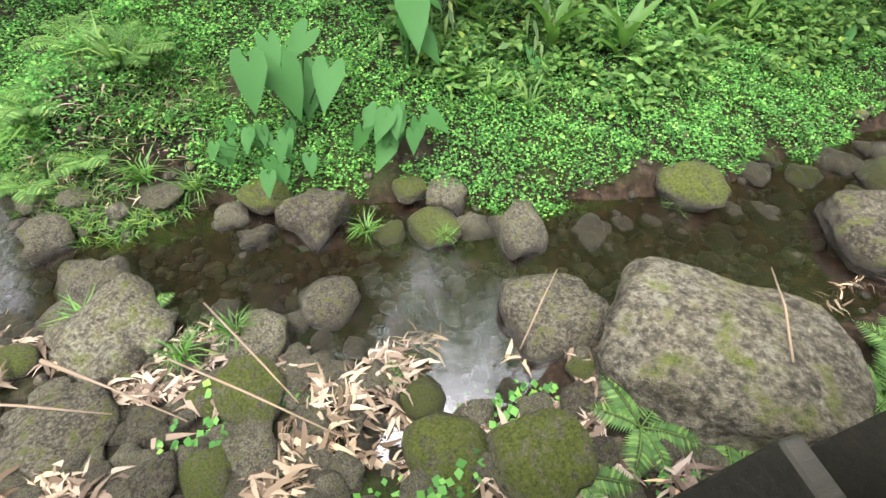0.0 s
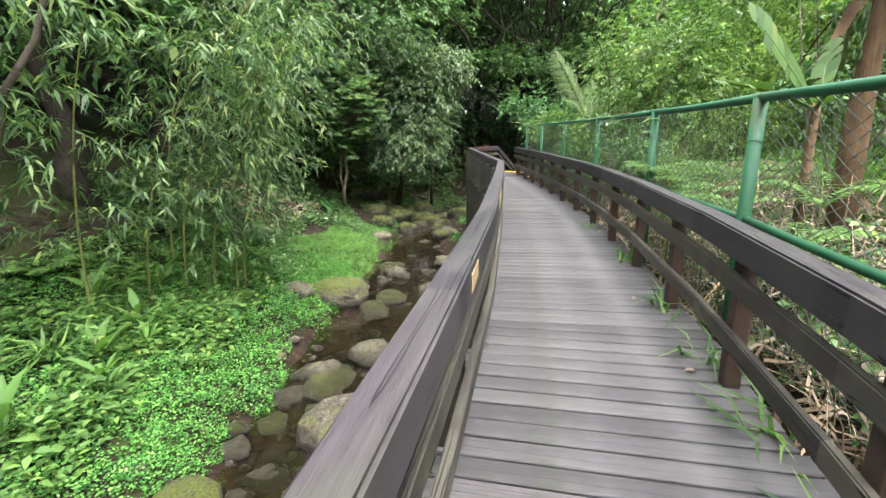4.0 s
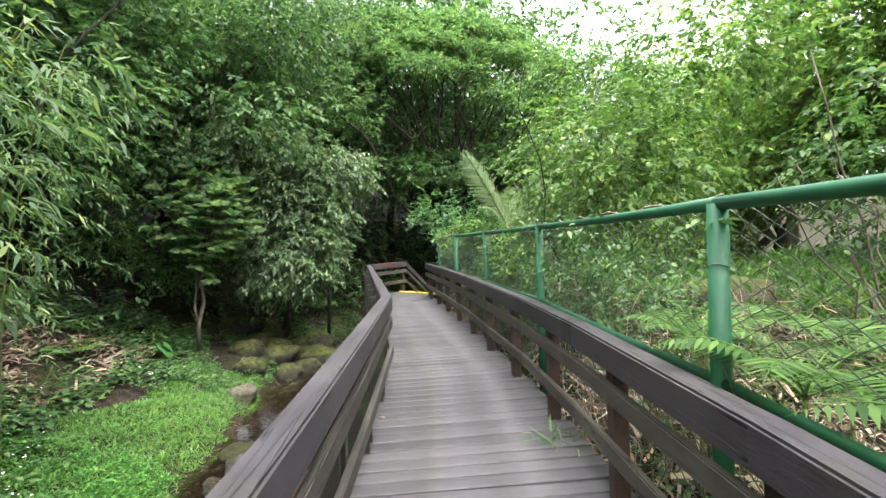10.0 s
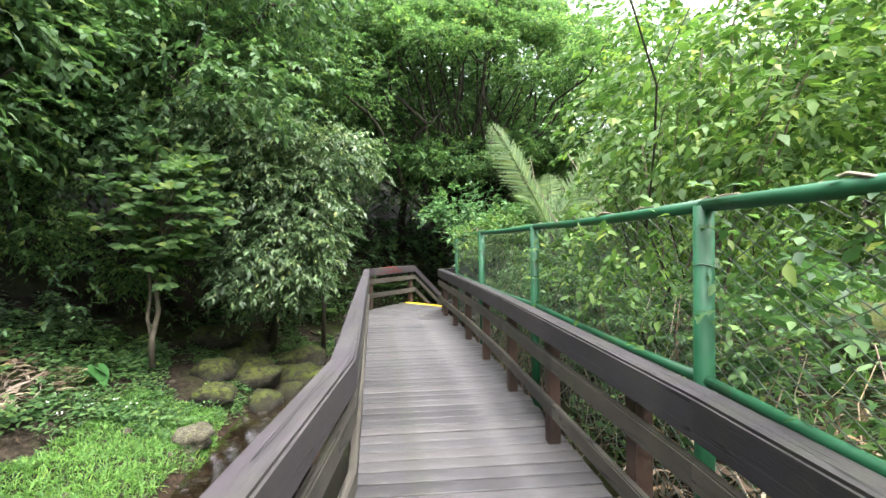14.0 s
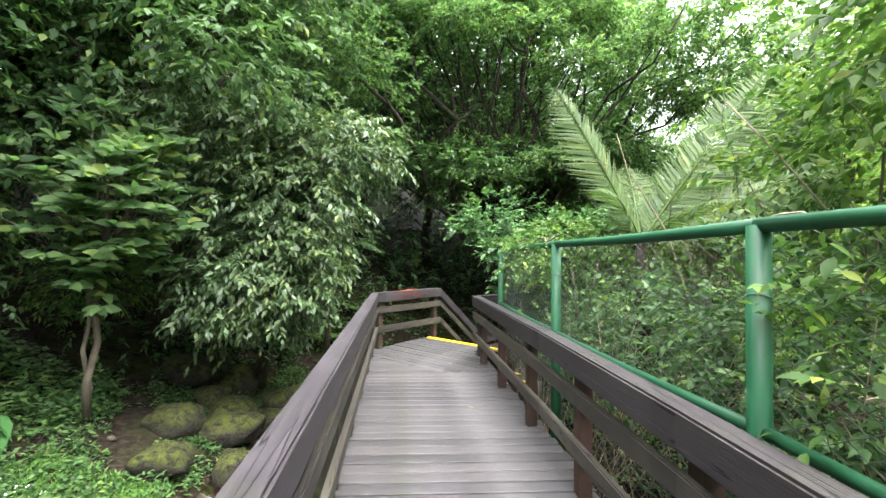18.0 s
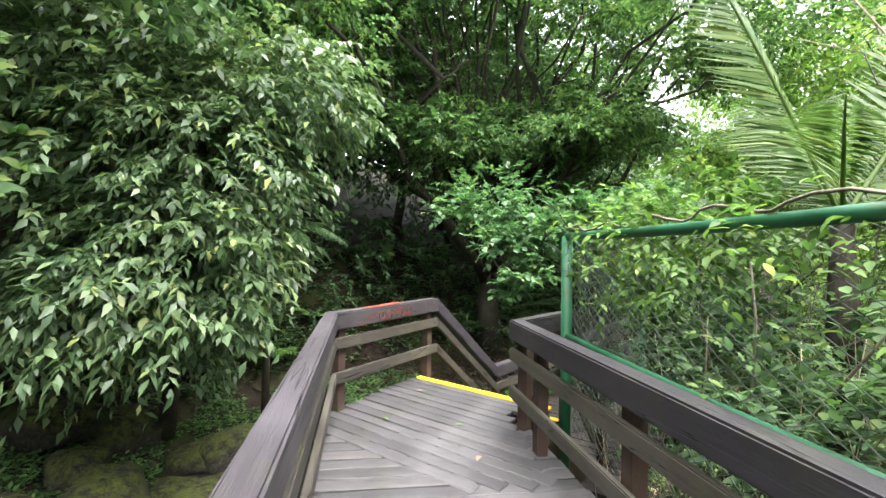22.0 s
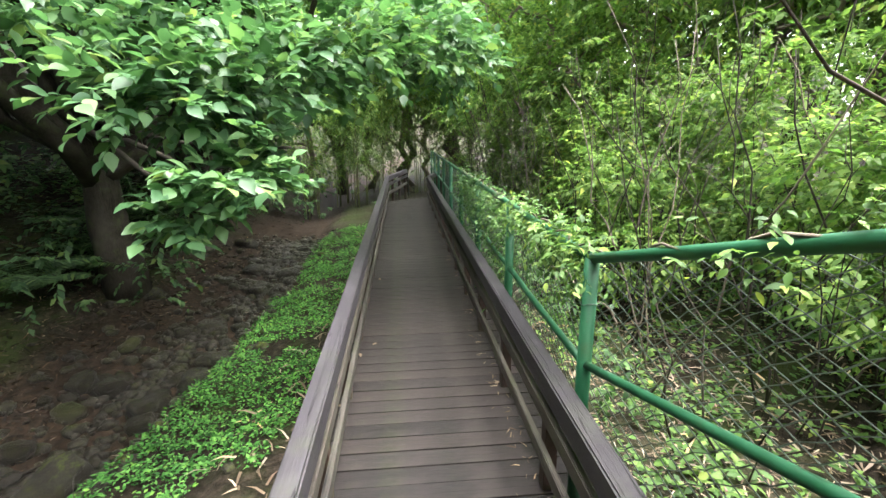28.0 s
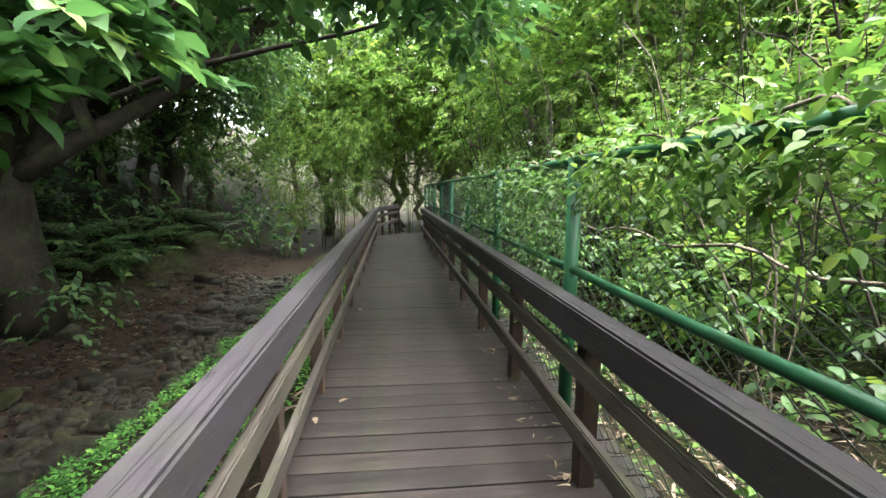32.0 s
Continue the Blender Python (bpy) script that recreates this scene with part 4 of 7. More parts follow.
def fence_run(pts, zt, zl, foot):
    for p, t, f in zip(pts, zt, foot):
        tube("post", [(*p, f), (*p, t)], 0.048, GREEN, fence, sides=12)
        tube("tie_wire", [(p[0] + 0.052 * math.cos(a), p[1] + 0.052 * math.sin(a), t - 0.3 + 0.01 * math.sin(a * 2)) for a in np.linspace(0, 6.3, 12)], 0.003, MESHW, fence, sides=4)
    for i in range(len(pts) - 1):
        a, b = pts[i], pts[i + 1]
        k = np.linspace(0, 1, 6)[:, None]
        for z0, z1, r in ((zt[i], zt[i + 1], 0.034), (zl[i], zl[i + 1], 0.028)):
            line = np.array([*a, z0]) * (1 - k) + np.array([*b, z1]) * k
            line[:, 2] += np.array([0, -0.008, -0.012, -0.012, -0.008, 0])
            tube("rail_pipe", line, r, GREEN, fence, sides=10)


def mesh_wires(pts, zt, zb, pitch=0.075):
    """Woven diamond wires between two heights along pts."""
    p = np.array(pts, float)
    seg = np.concatenate([[0], np.cumsum(np.linalg.norm(np.diff(p, axis=0), axis=1))])
    n = int(seg[-1] / pitch)
    items = []
    for k in range(n + 1):
        s0 = k * pitch
        rows = int(1.72 / (pitch * 0.55))
        h = np.linspace(0, 1, rows)
        s = np.clip(s0 + pitch * 0.5 * np.where((np.arange(rows) + k) % 2 == 0, 1, -1) * 1.02, 0, seg[-1])
        x, y = np.interp(s, seg, p[:, 0]), np.interp(s, seg, p[:, 1])
        t, b = np.interp(s, seg, zt), np.interp(s, seg, zb)
        pt = np.stack([x, y, b + (t - b) * h], -1)
        pt[:, :2] += 0.006 * np.where(np.arange(rows) % 2 == 0, 1, -1)[:, None] + np.where(y[:, None] > 19.2, np.array([0.044, -0.044]), np.array([0.06, 0.0]))
        items.append(tube_arrays(pt, 0.0046, 3))
    v, t = join_arrays(items)
    return tri_ob("chain_link", v, t, MESHW, fence, "dark rusty diamond wire mesh")


nU, nL = len(UP_POSTS), len(LOW_POSTS)
fence_run(UP_POSTS, [1.77] * nU, [0.9] * nU, [-0.6] * nU)
fence_run(LOW_POSTS, [0.74] * nL, [0.0] * nL, [LOW - 0.6] * nL)
k6 = np.linspace(0, 1, 8)[:, None]
for z0, z1, r in ((1.77, 0.74, 0.034), (0.9, 0.0, 0.028)):
    line = np.array([*UP_POSTS[-1], z0]) * (1 - k6) + np.array([*LOW_POSTS[0], z1]) * k6
    tube("rail_pipe", line, r, GREEN, fence, sides=10)
mesh_wires(UP_POSTS + LOW_POSTS[:6], [1.75] * nU + [0.72] * 6, [0.05] * nU + [LOW + 0.05] * 6)

# ---- plants ----


def thing(name, label, category, group="", kind=""):
    return tagged(new(name), label, category, group, kind)


def scatter(n, x0, x1, y0, y1, keep):
    x, y = rng.uniform(x0, x1, n), rng.uniform(y0, y1, n)
    d, w = creek_at(x, y)
    k = keep(x, y, d)
    x, y = x[k], y[k]
    return np.stack([x, y, ground_z(x, y)], -1)


def cover(name, pts, size, leaf, material, label, category, per=4, height=0.09, lean=0.7):
    """Low plants: a few leaves on each point, raised and spread."""
    n = len(pts)
    p = np.repeat(pts, per, 0)
    a = rng.uniform(0, 6.28, n * per)
    lump = np.clip(0.55 + 0.55 * smooth_noise(pts[:, 0], pts[:, 1], 0.5) + 0.5 * smooth_noise(pts[:, 0], pts[:, 1], 0.13, 3.0), 0.12, 1.6)
    h = rng.uniform(0.1, 1.0, n * per) * height * np.repeat(lump, per)
    p = p + np.stack([np.cos(a) * 0.03, np.sin(a) * 0.03, h], -1)
    way = np.stack([np.cos(a), np.sin(a), rng.uniform(-0.3, lean, n * per)], -1)
    up = np.array([0, 0, 1.0]) + rng.normal(0, 0.3, (n * per, 3))
    v, t = leaves_arrays(p, way, up, size * rng.uniform(0.6, 1.3, n * per), leaf)
    return tagged(tri_ob(name, v, t, material), label, category, kind="stuff")


ROUND = (np.array([(0, 0, 0), (0.55, 0.42, 0.04), (1, 0, -0.04), (0.55, -0.42, 0.04)]), np.array([(0, 2, 1), (0, 3, 2)]))

herb_edge = lambda x, y: 0.98 + 0.35 * smooth_noise(x, y, 0.7, 1.0)  # noqa: E731
pts = scatter(95000, -8.5, 0.0, -5.0, 13.5, lambda x, y, d: (d > herb_edge(x, y)) & (d < 5.2 + smooth_noise(x, y, 1.0)) & (smooth_noise(x, y, 0.6, 4.0) > -0.62))
cover("creeping_herbs", pts, 0.039, ROUND, L_CLOVER, "dense bright green creeping herbs covering the creek bank", "ground cover", 4, 0.3)
pts = scatter(26000, -7.0, -1.5, 11.5, 21.5, lambda x, y, d: (d > 1.0 + 0.25 * smooth_noise(x, y, 0.6, 2.0)) & (d < 3.1 + 0.6 * smooth_noise(x, y, 1.2)) & (y < 19.5 + x * 0.2))
cover("bright_grass", pts, 0.11, BLADE, L_GRASS, "bright yellow-green fine grass on a low creek terrace", "grass", 4, 0.05, 1.6)
pts = scatter(42000, 0.0, 14.0, 20.0, 34.0, lambda x, y, d: (d < -1.15 + 0.3 * smooth_noise(x, y, 0.8)) & (d > -3.3) & (smooth_noise(x, y, 0.9, 6.0) > -0.5))
cover("bank_herbs", pts, 0.062, LEAF2, L_CLOVER, "green herbs growing beside the lower boardwalk", "ground cover", 4, 0.18)
pts = scatter(14000, -2.0, 3.0, -3.0, 21.0, lambda x, y, d: (d < -1.3) & (smooth_noise(x, y, 0.7, 9.0) > 0.25))
pts0 = scatter(16000, -7.0, 2.0, 17.0, 29.0, lambda x, y, d: (d > 1.0) & (d < 4.5) & (smooth_noise(x, y, 0.8, 5.0) > -0.2))
cover("shade_herbs", pts0, 0.1, LEAF2, L_MID, "dark green low plants in the shade of the trees", "ground cover", 4, 0.25)
cover("under_deck_herbs", pts, 0.07, ROUND, L_CLOVER, "patchy green herbs under the boardwalk", "ground cover", 3, 0.14)


pts = scatter(8000, 3.2, 13.0, 15.0, 33.0, lambda x, y, d: (np.abs(smooth_noise(x, y, 0.8, 8.0)) > 0.22) & (x > 3.0 + np.clip(y - 19.0, 0, 20) * 1.0))
cover("grove_herbs", pts, 0.11, LEAF2, L_LIME, "scattered low leafy plants among litter behind the fence", "ground cover", 4, 0.4)


def litter(name, pts, size, label, flat=0.25, material=None):
    n = len(pts)
    a = rng.uniform(0, 6.28, n)
    way = np.stack([np.cos(a), np.sin(a), rng.normal(0.05, flat, n)], -1)
    up = np.array([0, 0, 1.0]) + rng.normal(0, 0.45, (n, 3))
    v, t = leaves_arrays(pts + (0, 0, 0.03), way, up, size * rng.uniform(0.5, 1.5, n), BLADE)
    return tagged(tri_ob(name, v, t, material or STRAW), label, "leaf litter", kind="stuff")


pts = scatter(30000, -3.5, 1.5, -4.0, 9.0, lambda x, y, d: (d < -0.7) & (d > -3.4) & (smooth_noise(x, y, 0.4, 3.0) > 0.1))
litter("dry_bamboo_leaves", pts + (0, 0, 0.05), 0.13, "pale dry bamboo leaves caught between the rocks")
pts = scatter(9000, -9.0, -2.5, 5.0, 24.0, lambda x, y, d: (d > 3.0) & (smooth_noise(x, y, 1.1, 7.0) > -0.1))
litter("forest_litter", pts, 0.22, "brown dry leaf litter on the forest slope", material=DAMP_SHADED)
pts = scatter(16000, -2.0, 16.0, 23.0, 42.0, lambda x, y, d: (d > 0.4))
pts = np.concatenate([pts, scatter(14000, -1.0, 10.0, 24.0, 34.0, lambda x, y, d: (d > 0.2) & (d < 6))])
litter("bank_litter", pts, 0.17, "brown dry leaves over the bare dirt bank", material=DAMP_SHADED)
pts = scatter(9000, 3.3, 14.0, 3.0, 34.0, lambda x, y, d: d < -2.6)
litter("grove_litter", pts, 0.2, "dry leaf litter among shrubs behind the fence")


# -- trees --
def tree_limbs(seed, base, height, lean, spread, r0, n_limbs=6, forks=3, wob=0.15):
    """Trunk and forked limbs as tubes; returns the tubes and the limb ends."""
    g = np.random.default_rng(seed)
    base = np.asarray(base, float)
    top = base + (lean[0], lean[1], height)
    tp, tr = limb(g, base, top, r0, r0 * 0.45, wob, 9)
    tr[0] *= 1.5
    tubes, ends = [tube_arrays(tp, tr, 9)], []
    for k in range(n_limbs):
        s = 0.45 + 0.55 * k / max(1, n_limbs - 1)
        a = tp[min(8, int(s * 8))]
        ang = k * 2.4 + g.uniform(-0.4, 0.4)
        b = a + (np.cos(ang) * spread, np.sin(ang) * spread, g.uniform(0.25, 0.8) * spread)
        lp, lr = limb(g, a, b, r0 * 0.42, r0 * 0.14, wob * 1.3, 7)
        tubes.append(tube_arrays(lp, lr, 6))
        ends.append(b)
        for f in range(forks):
            c = lp[3 + f % 3]
            e = c + g.normal(0, 0.5, 3) * spread * 0.7 + (0, 0, 0.25 * spread)
            fp, fr = limb(g, c, e, r0 * 0.16, r0 * 0.05, wob, 5)
            tubes.append(tube_arrays(fp, fr, 5))
            ends.append(e)
    return tubes, np.array(ends)


def make_tree(name, seed, base, height, lean, spread, r0, blob, n_sprays, leaf, size, material, bark, label, group="", per=9, length=0.5, droop=0.3, n_limbs=6, forks=3, category="tree"):
    top = thing(name, label, category, group)
    tubes, ends = tree_limbs(seed, (0, 0, -0.3), height, lean, spread, r0, n_limbs, forks)
    v, t = join_arrays(tubes)
    ob = tri_ob("trunk", v, t, bark, top)
    ob.data.polygons.foreach_set("use_smooth", [True] * len(ob.data.polygons))
    g = np.random.default_rng(seed + 1)
    blobs = [(e, np.array([blob, blob, blob * 0.7]) * g.uniform(0.75, 1.25), n_sprays / len(ends)) for e in ends]
    v, t = crown_arrays(g, blobs, leaf, size, per, length, droop)
    tri_ob("crown", v, t, material, top)
    top.matrix_basis = Matrix.Translation(base)
    return top


def on_ground(x, y):
    return (x, y, float(ground_z(x, y)))


def plant(rows, first, turn):
    """Copies of a plant: (plant, x, y, size) for each."""
    for k, (src, x, y, s) in enumerate(rows, first):
        copy_thing(src, Matrix.Translation(on_ground(x, y)) @ pose(0, 0, 0, 0, 0, k * turn % 360) @ Matrix.Scale(s, 4))


far_a = make_tree("tree", 11, on_ground(-16, 13), 6.5, (0.5, 0.3), 2.6, 0.22, 1.7, 1800, LEAF2, 0.2, L_DARK, BARK, "tall dark green forest tree behind the creek", "forest trees")
far_b = make_tree("tree", 12, on_ground(-9, 17), 7.5, (-0.4, 0.5), 3.0, 0.25, 1.8, 1700, LEAF2, 0.2, L_MID, BARK, "tall mid-green broadleaf forest tree", "forest trees")
far_c = make_tree("tree", 13, on_ground(15.5, 25.5), 6.0, (0.3, -0.5), 2.4, 0.18, 1.6, 1150, LEAF2, 0.18, L_GROVE, PALEBARK, "sunlit yellow-green slender tree", "grove trees")
far_d = make_tree("tree", 14, on_ground(-2, 34), 8.0, (0.2, 0.8), 3.4, 0.3, 1.9, 1900, LEAF2, 0.2, L_DARK, BARK, "large dark forest tree with spreading limbs", "forest trees", droop=0.4)
plant([
    (far_a, -14, 2, 1.1), (far_a, -10.5, -3, 1.0), (far_b, -12, 12, 1.1), (far_d, -8, 24, 1.0), (far_a, -12, 21, 1.2), (far_b, -16, 8, 1.4), (far_a, -6, 29, 1.1), (far_d, -10.0, 20.5, 0.9),
    (far_b, -17, 17, 1.4), (far_d, -14, 28, 1.3), (far_b, -3, 40, 1.3), (far_a, 4, 40, 1.2), (far_d, -10, 36, 1.4), (far_b, 10, 41, 1.2), (far_c, 17, 44, 1.2), (far_d, 24, 50, 1.3),
    (far_c, 28, 44, 1.3), (far_c, 24, 35, 1.3), (far_c, 25.5, 40, 2.2), (far_c, 23.5, 38.5, 1.9), (far_c, 27.5, 37, 2.2), (far_c, 16, 27, 1.0), (far_b, 22, 28, 1.2), (far_c, 26, 34, 1.2), (far_c, 17.0, 22.0, 1.5), (far_c, 13.0, 44.5, 1.6), (far_b, 8.0, 42.5, 2.1),
], 0, 77)
plant([
    (far_c, 21.5, 44.0, 1.5), (far_b, 4.0, 44.0, 2.2), (far_c, 19.5, 25.5, 1.6), (far_c, 17.5, 17.5, 1.5), (far_c, 21.0, 20.0, 1.8), (far_c, 20, 19, 1.3), (far_c, 15, 13.0, 1.2), (far_b, 16, 9, 1.3),
    # Trees beyond y = -5 are never in view; added only for reflections.
    (far_c, 14, 6, 1.2), (far_a, 19, 4, 1.3), (far_b, 12, -4, 1.1), (far_d, 22, 12, 1.3), (far_a, -18, -6, 1.4), (far_b, -9, -9, 1.1), (far_a, 0, -14, 1.2), (far_b, 8, -12, 1.2),
    (far_a, -3, 52, 1.6), (far_b, 12, 56, 1.6), (far_d, 33, 60, 1.6), (far_d, -4.5, 30.5, 1.35), (far_b, -8.0, 27.0, 1.5),
], 24, 77)
plant([
    (far_a, -11.0, 24.5, 1.6), (far_a, -8.6, 11.5, 1.2), (far_a, -9.0, 15.0, 1.2), (far_d, -11.0, 18.5, 1.0), (far_a, -12.5, 0.0, 1.1),
    (far_c, 18.5, 29.5, 1.0), (far_c, 36, 48, 1.5), (far_b, 30, 22, 1.5), (far_a, -22, 26, 1.6), (far_d, 11.0, 44.0, 1.2), (far_a, -5.5, 33, 1.0),
    (far_a, -1.8, 33.0, 1.3), (far_a, 8.6, 39.4, 1.2), (far_d, -4.4, 28.6, 1.2), (far_a, -6.5, 26.0, 1.3), (far_d, -6.0, 23.8, 1.1),
], 48, 77)
plant([
    (far_c, 20.8, 39.0, 1.3), (far_c, 23, 41, 1.6), (far_b, 21, 46, 1.2), (far_c, 24, 37.5, 1.0), (far_b, 19, 14, 1.6),
], 72, 77)

plant([(far_a, 1.0, 38.0, 1.3), (far_d, -2.5, 36.0, 1.2)], 80, 77)

# the leaning evergreen that hangs over the creek
droopy = thing("weeping_tree", "bushy evergreen tree with drooping glossy pointed leaves over the creek", "tree")
g = np.random.default_rng(31)
blobs = [((-2.3, 22.2, 2.9), (2.4, 2.0, 2.1), 1250), ((-2.2, 21.5, 1.4), (1.7, 1.3, 1.4), 850), ((-1.2, 22.9, 4.4), (1.9, 1.7, 1.2), 620), ((-3.6, 22.4, 4.8), (2.2, 2.0, 1.4), 750), ((-2.7, 20.9, 0.9), (1.3, 1.1, 1.0), 420)]
v, t = crown_arrays(g, blobs, (LEAF4[0] * (1, 0.78, 1), LEAF4[1]), 0.19, 9, 0.55, 0.4)
tri_ob("crown", v, t, L_GLOSS, droopy)
tubes = [tube_arrays(*limb(g, (-3.2, 23.6, -1.9), (-2.2, 22.3, 2.5), 0.16, 0.09, 0.08), 8)]
for b, r, n in blobs:
    tubes.append(tube_arrays(*limb(g, (-2.4, 22.6, 1.6), b, 0.08, 0.02, 0.12), 6))
v, t = join_arrays(tubes)
tri_ob("trunk", v, t, BARK, droopy)

canopy = thing("canopy_tree", "tall leafy evergreen with a dense small-leaved crown on the far bank", "tree")
g = np.random.default_rng(36)
blobs = [((-4.8, 24.5, 6.8), (2.4, 1.8, 1.6), 620), ((-7.2, 22.6, 6.0), (2.2, 1.8, 1.8), 600), ((-2.6, 25.4, 8.2), (2.4, 1.8, 1.5), 560), ((-5.6, 22.6, 4.0), (1.9, 1.4, 1.3), 480), ((-8.6, 20.4, 4.2), (1.9, 1.7, 1.9), 520), ((-7.0, 20.2, 7.6), (2.2, 1.8, 1.5), 520), ((-4.4, 22.4, 9.4), (2.4, 2.0, 1.5), 520), ((-7.4, 19.4, 2.2), (1.5, 1.4, 1.2), 340), ((-5.9, 21.0, 1.2), (1.4, 1.0, 1.1), 300)]
v, t = crown_arrays(g, blobs, (LEAF4[0] * (1, 0.85, 1), LEAF4[1]), 0.15, 9, 0.5, 0.3)
tri_ob("crown", v, t, L_DOME, canopy)
foot = np.array([-6.6, 23.4, float(ground_z(-6.6, 23.4)) - 0.2])
tubes = [tube_arrays(*limb(g, foot, (-6.0, 23.2, 5.6), 0.22, 0.13, 0.08), 9)]
for b, r, n in blobs:
    tubes.append(tube_arrays(*limb(g, (-6.2, 23.2, 3.4), b, 0.1, 0.025, 0.2), 6))
v, t = join_arrays(tubes)
tri_ob("trunk", v, t, BARK, canopy)

# the whorled-leaf tree on the far bank
whorl = thing("whorled_leaf_tree", "small tree with whorls of oval leaves and two pale thin stems", "tree")
g = np.random.default_rng(32)
tips, dirs = shell(g, 230, (-4.25, 19.3, 2.5), (1.6, 1.4, 2.0), 0.6)
ring = np.arange(8) * 2 * np.pi / 8
pos = np.repeat(tips, 8, 0)
a = np.tile(ring, len(tips)) + g.uniform(0, 0.4, len(pos))
way = np.stack([np.cos(a), np.sin(a), g.uniform(-0.15, 0.5, len(pos))], -1) + np.repeat(dirs, 8, 0) * 0.35
v, t = leaves_arrays(pos, way, np.array([0.45, -0.7, 0.65]) + g.normal(0, 0.25, (len(pos), 3)), 0.29 * g.uniform(0.7, 1.2, len(pos)), LEAF8)
tri_ob("crown", v, t, L_DOME, whorl)
tubes = [tube_arrays(*limb(g, (-4.75, 19.6, -1.3), (-4.3, 19.4, 2.6), 0.07, 0.03, 0.05), 8), tube_arrays(*limb(g, (-4.8, 19.62, -1.2), (-4.75, 19.5, 2.0), 0.05, 0.025, 0.05), 8)]
tubes += [tube_arrays(*limb(g, (-4.45, 19.45, 1.6), p, 0.018, 0.006, 0.05, 5), 4) for p in tips[::5]]
v, t = join_arrays(tubes)
tri_ob("trunk", v, t, PALEBARK, whorl)

# the great spreading tree behind the landing, and its low bough of broad leaves
great = thing("spreading_tree", "great dark tree with long crooked limbs over the boardwalk", "tree")
g = np.random.default_rng(33)
base = np.array([4.7, 32.4, -2.1])
tubes = [tube_arrays(*limb(g, base, base + (-0.3, -0.3, 3.2), 0.5, 0.3, 0.06), 10)]
ends = []
for tgt in ((-1.2, 26, 7.6), (0.6, 27.6, 9.0), (7.4, 29.0, 8.6), (7.8, 29.4, 6.2), (8.6, 30.8, 7.0), (3.0, 33, 10.5), (8.5, 32.5, 8.6), (11.5, 31.5, 6.2), (5.5, 28.5, 12.5), (1.0, 29.0, 11.5)):
    tgt = np.array(tgt, float)
    lp, lr = limb(g, base + (-0.3, -0.3, 2.6), tgt, 0.2, 0.05, 0.28, 10)
    tubes.append(tube_arrays(lp, lr, 7))
    ends.append(tgt)
    for f in range(5):
        c = lp[4 + f]
        e = c + g.normal(0, 0.9, 3) + (0, 0, 0.7)
        tubes.append(tube_arrays(*limb(g, c, e, 0.05, 0.012, 0.12, 6), 5))
        ends.append(e)
v, t = join_arrays(tubes)
tri_ob("trunk", v, t, BARK, great)
low_ends = [(7.2, 28.8, 6.4), (9.4, 31.0, 6.6), (6.6, 30.4, 6.0), (4.6, 29.6, 5.8), (8.4, 33.0, 6.2), (11.2, 33.4, 6.6), (2.6, 28.6, 5.4), (5.4, 31.4, 4.8), (2.0, 31.0, 5.2), (7.4, 34.0, 5.0), (4.4, 34.4, 4.6), (0.4, 29.0, 5.6)]
v2, t2 = crown_arrays(g, [(e, (1.8, 1.8, 0.7), 170) for e in low_ends], LEAF2, 0.22, 9, 0.5, 0.2)
tri_ob("inner_crown", v2, t2, L_MID, great)
v, t = crown_arrays(g, [(e, (1.5, 1.5, 0.8), 40) for e in ends], LEAF2, 0.16, 9, 0.5, 0.35)
tri_ob("crown", v, t, L_DOME, great)
# layered pads of leaves over the front and top of its dome
pads = [(np.array(c), np.array([1.7, 1.6, 0.5]), 190) for c in ((7.4, 27.6, 5.6), (6.0, 27.8, 5.2), (3.4, 28.6, 4.8), (5.4, 30.0, 5.0))]
pads += [(np.array(c), np.array([2.0, 1.7, 0.8]), 200) for c in ((9.6, 27.6, 7.2), (12.2, 28.6, 7.8), (8.6, 26.0, 8.6), (13.8, 31.0, 8.2), (11.4, 25.6, 9.4), (14.8, 28.2, 9.6), (10.4, 26.4, 7.6), (12.8, 27.2, 9.0), (10.6, 28.2, 10.2), (13.4, 29.8, 8.6), (9.4, 25.4, 9.8))]
for k in range(64):
    az, el = -math.pi / 2 + (k * 0.618 % 1 - 0.5) * 3.5, 0.3 + 1.1 * ((k + 0.5) / 64) ** 0.8
    q = g.uniform(0.86, 1.05)
    pads.append((np.array([3.4 + 9.4 * math.cos(az) * math.cos(el) * q, 32.0 + 5.6 * math.sin(az) * math.cos(el) * q, 6.6 + 7.6 * math.sin(el) * q]), np.array([1.75, 1.4, 0.62]) * g.uniform(0.75, 1.25), 170))
v, t = crown_arrays(g, pads, (LEAF4[0] * (1, 0.85, 1), LEAF4[1]), 0.19, 8, 0.5, 0.25, low=-0.5)
tri_ob("upper_crown", v, t, L_DOME, great, "layered pads of fresh mid-green leaves")
tubes = [tube_arrays(*limb(g, base + (-0.3, -0.3, 3.0 + 2.5 * g.random()), c, 0.11, 0.025, 0.3, 8), 6) for c, r, n in pads[::2]]
v, t = join_arrays(tubes)
tri_ob("limb", v, t, BARK, great)
g = np.random.default_rng(34)
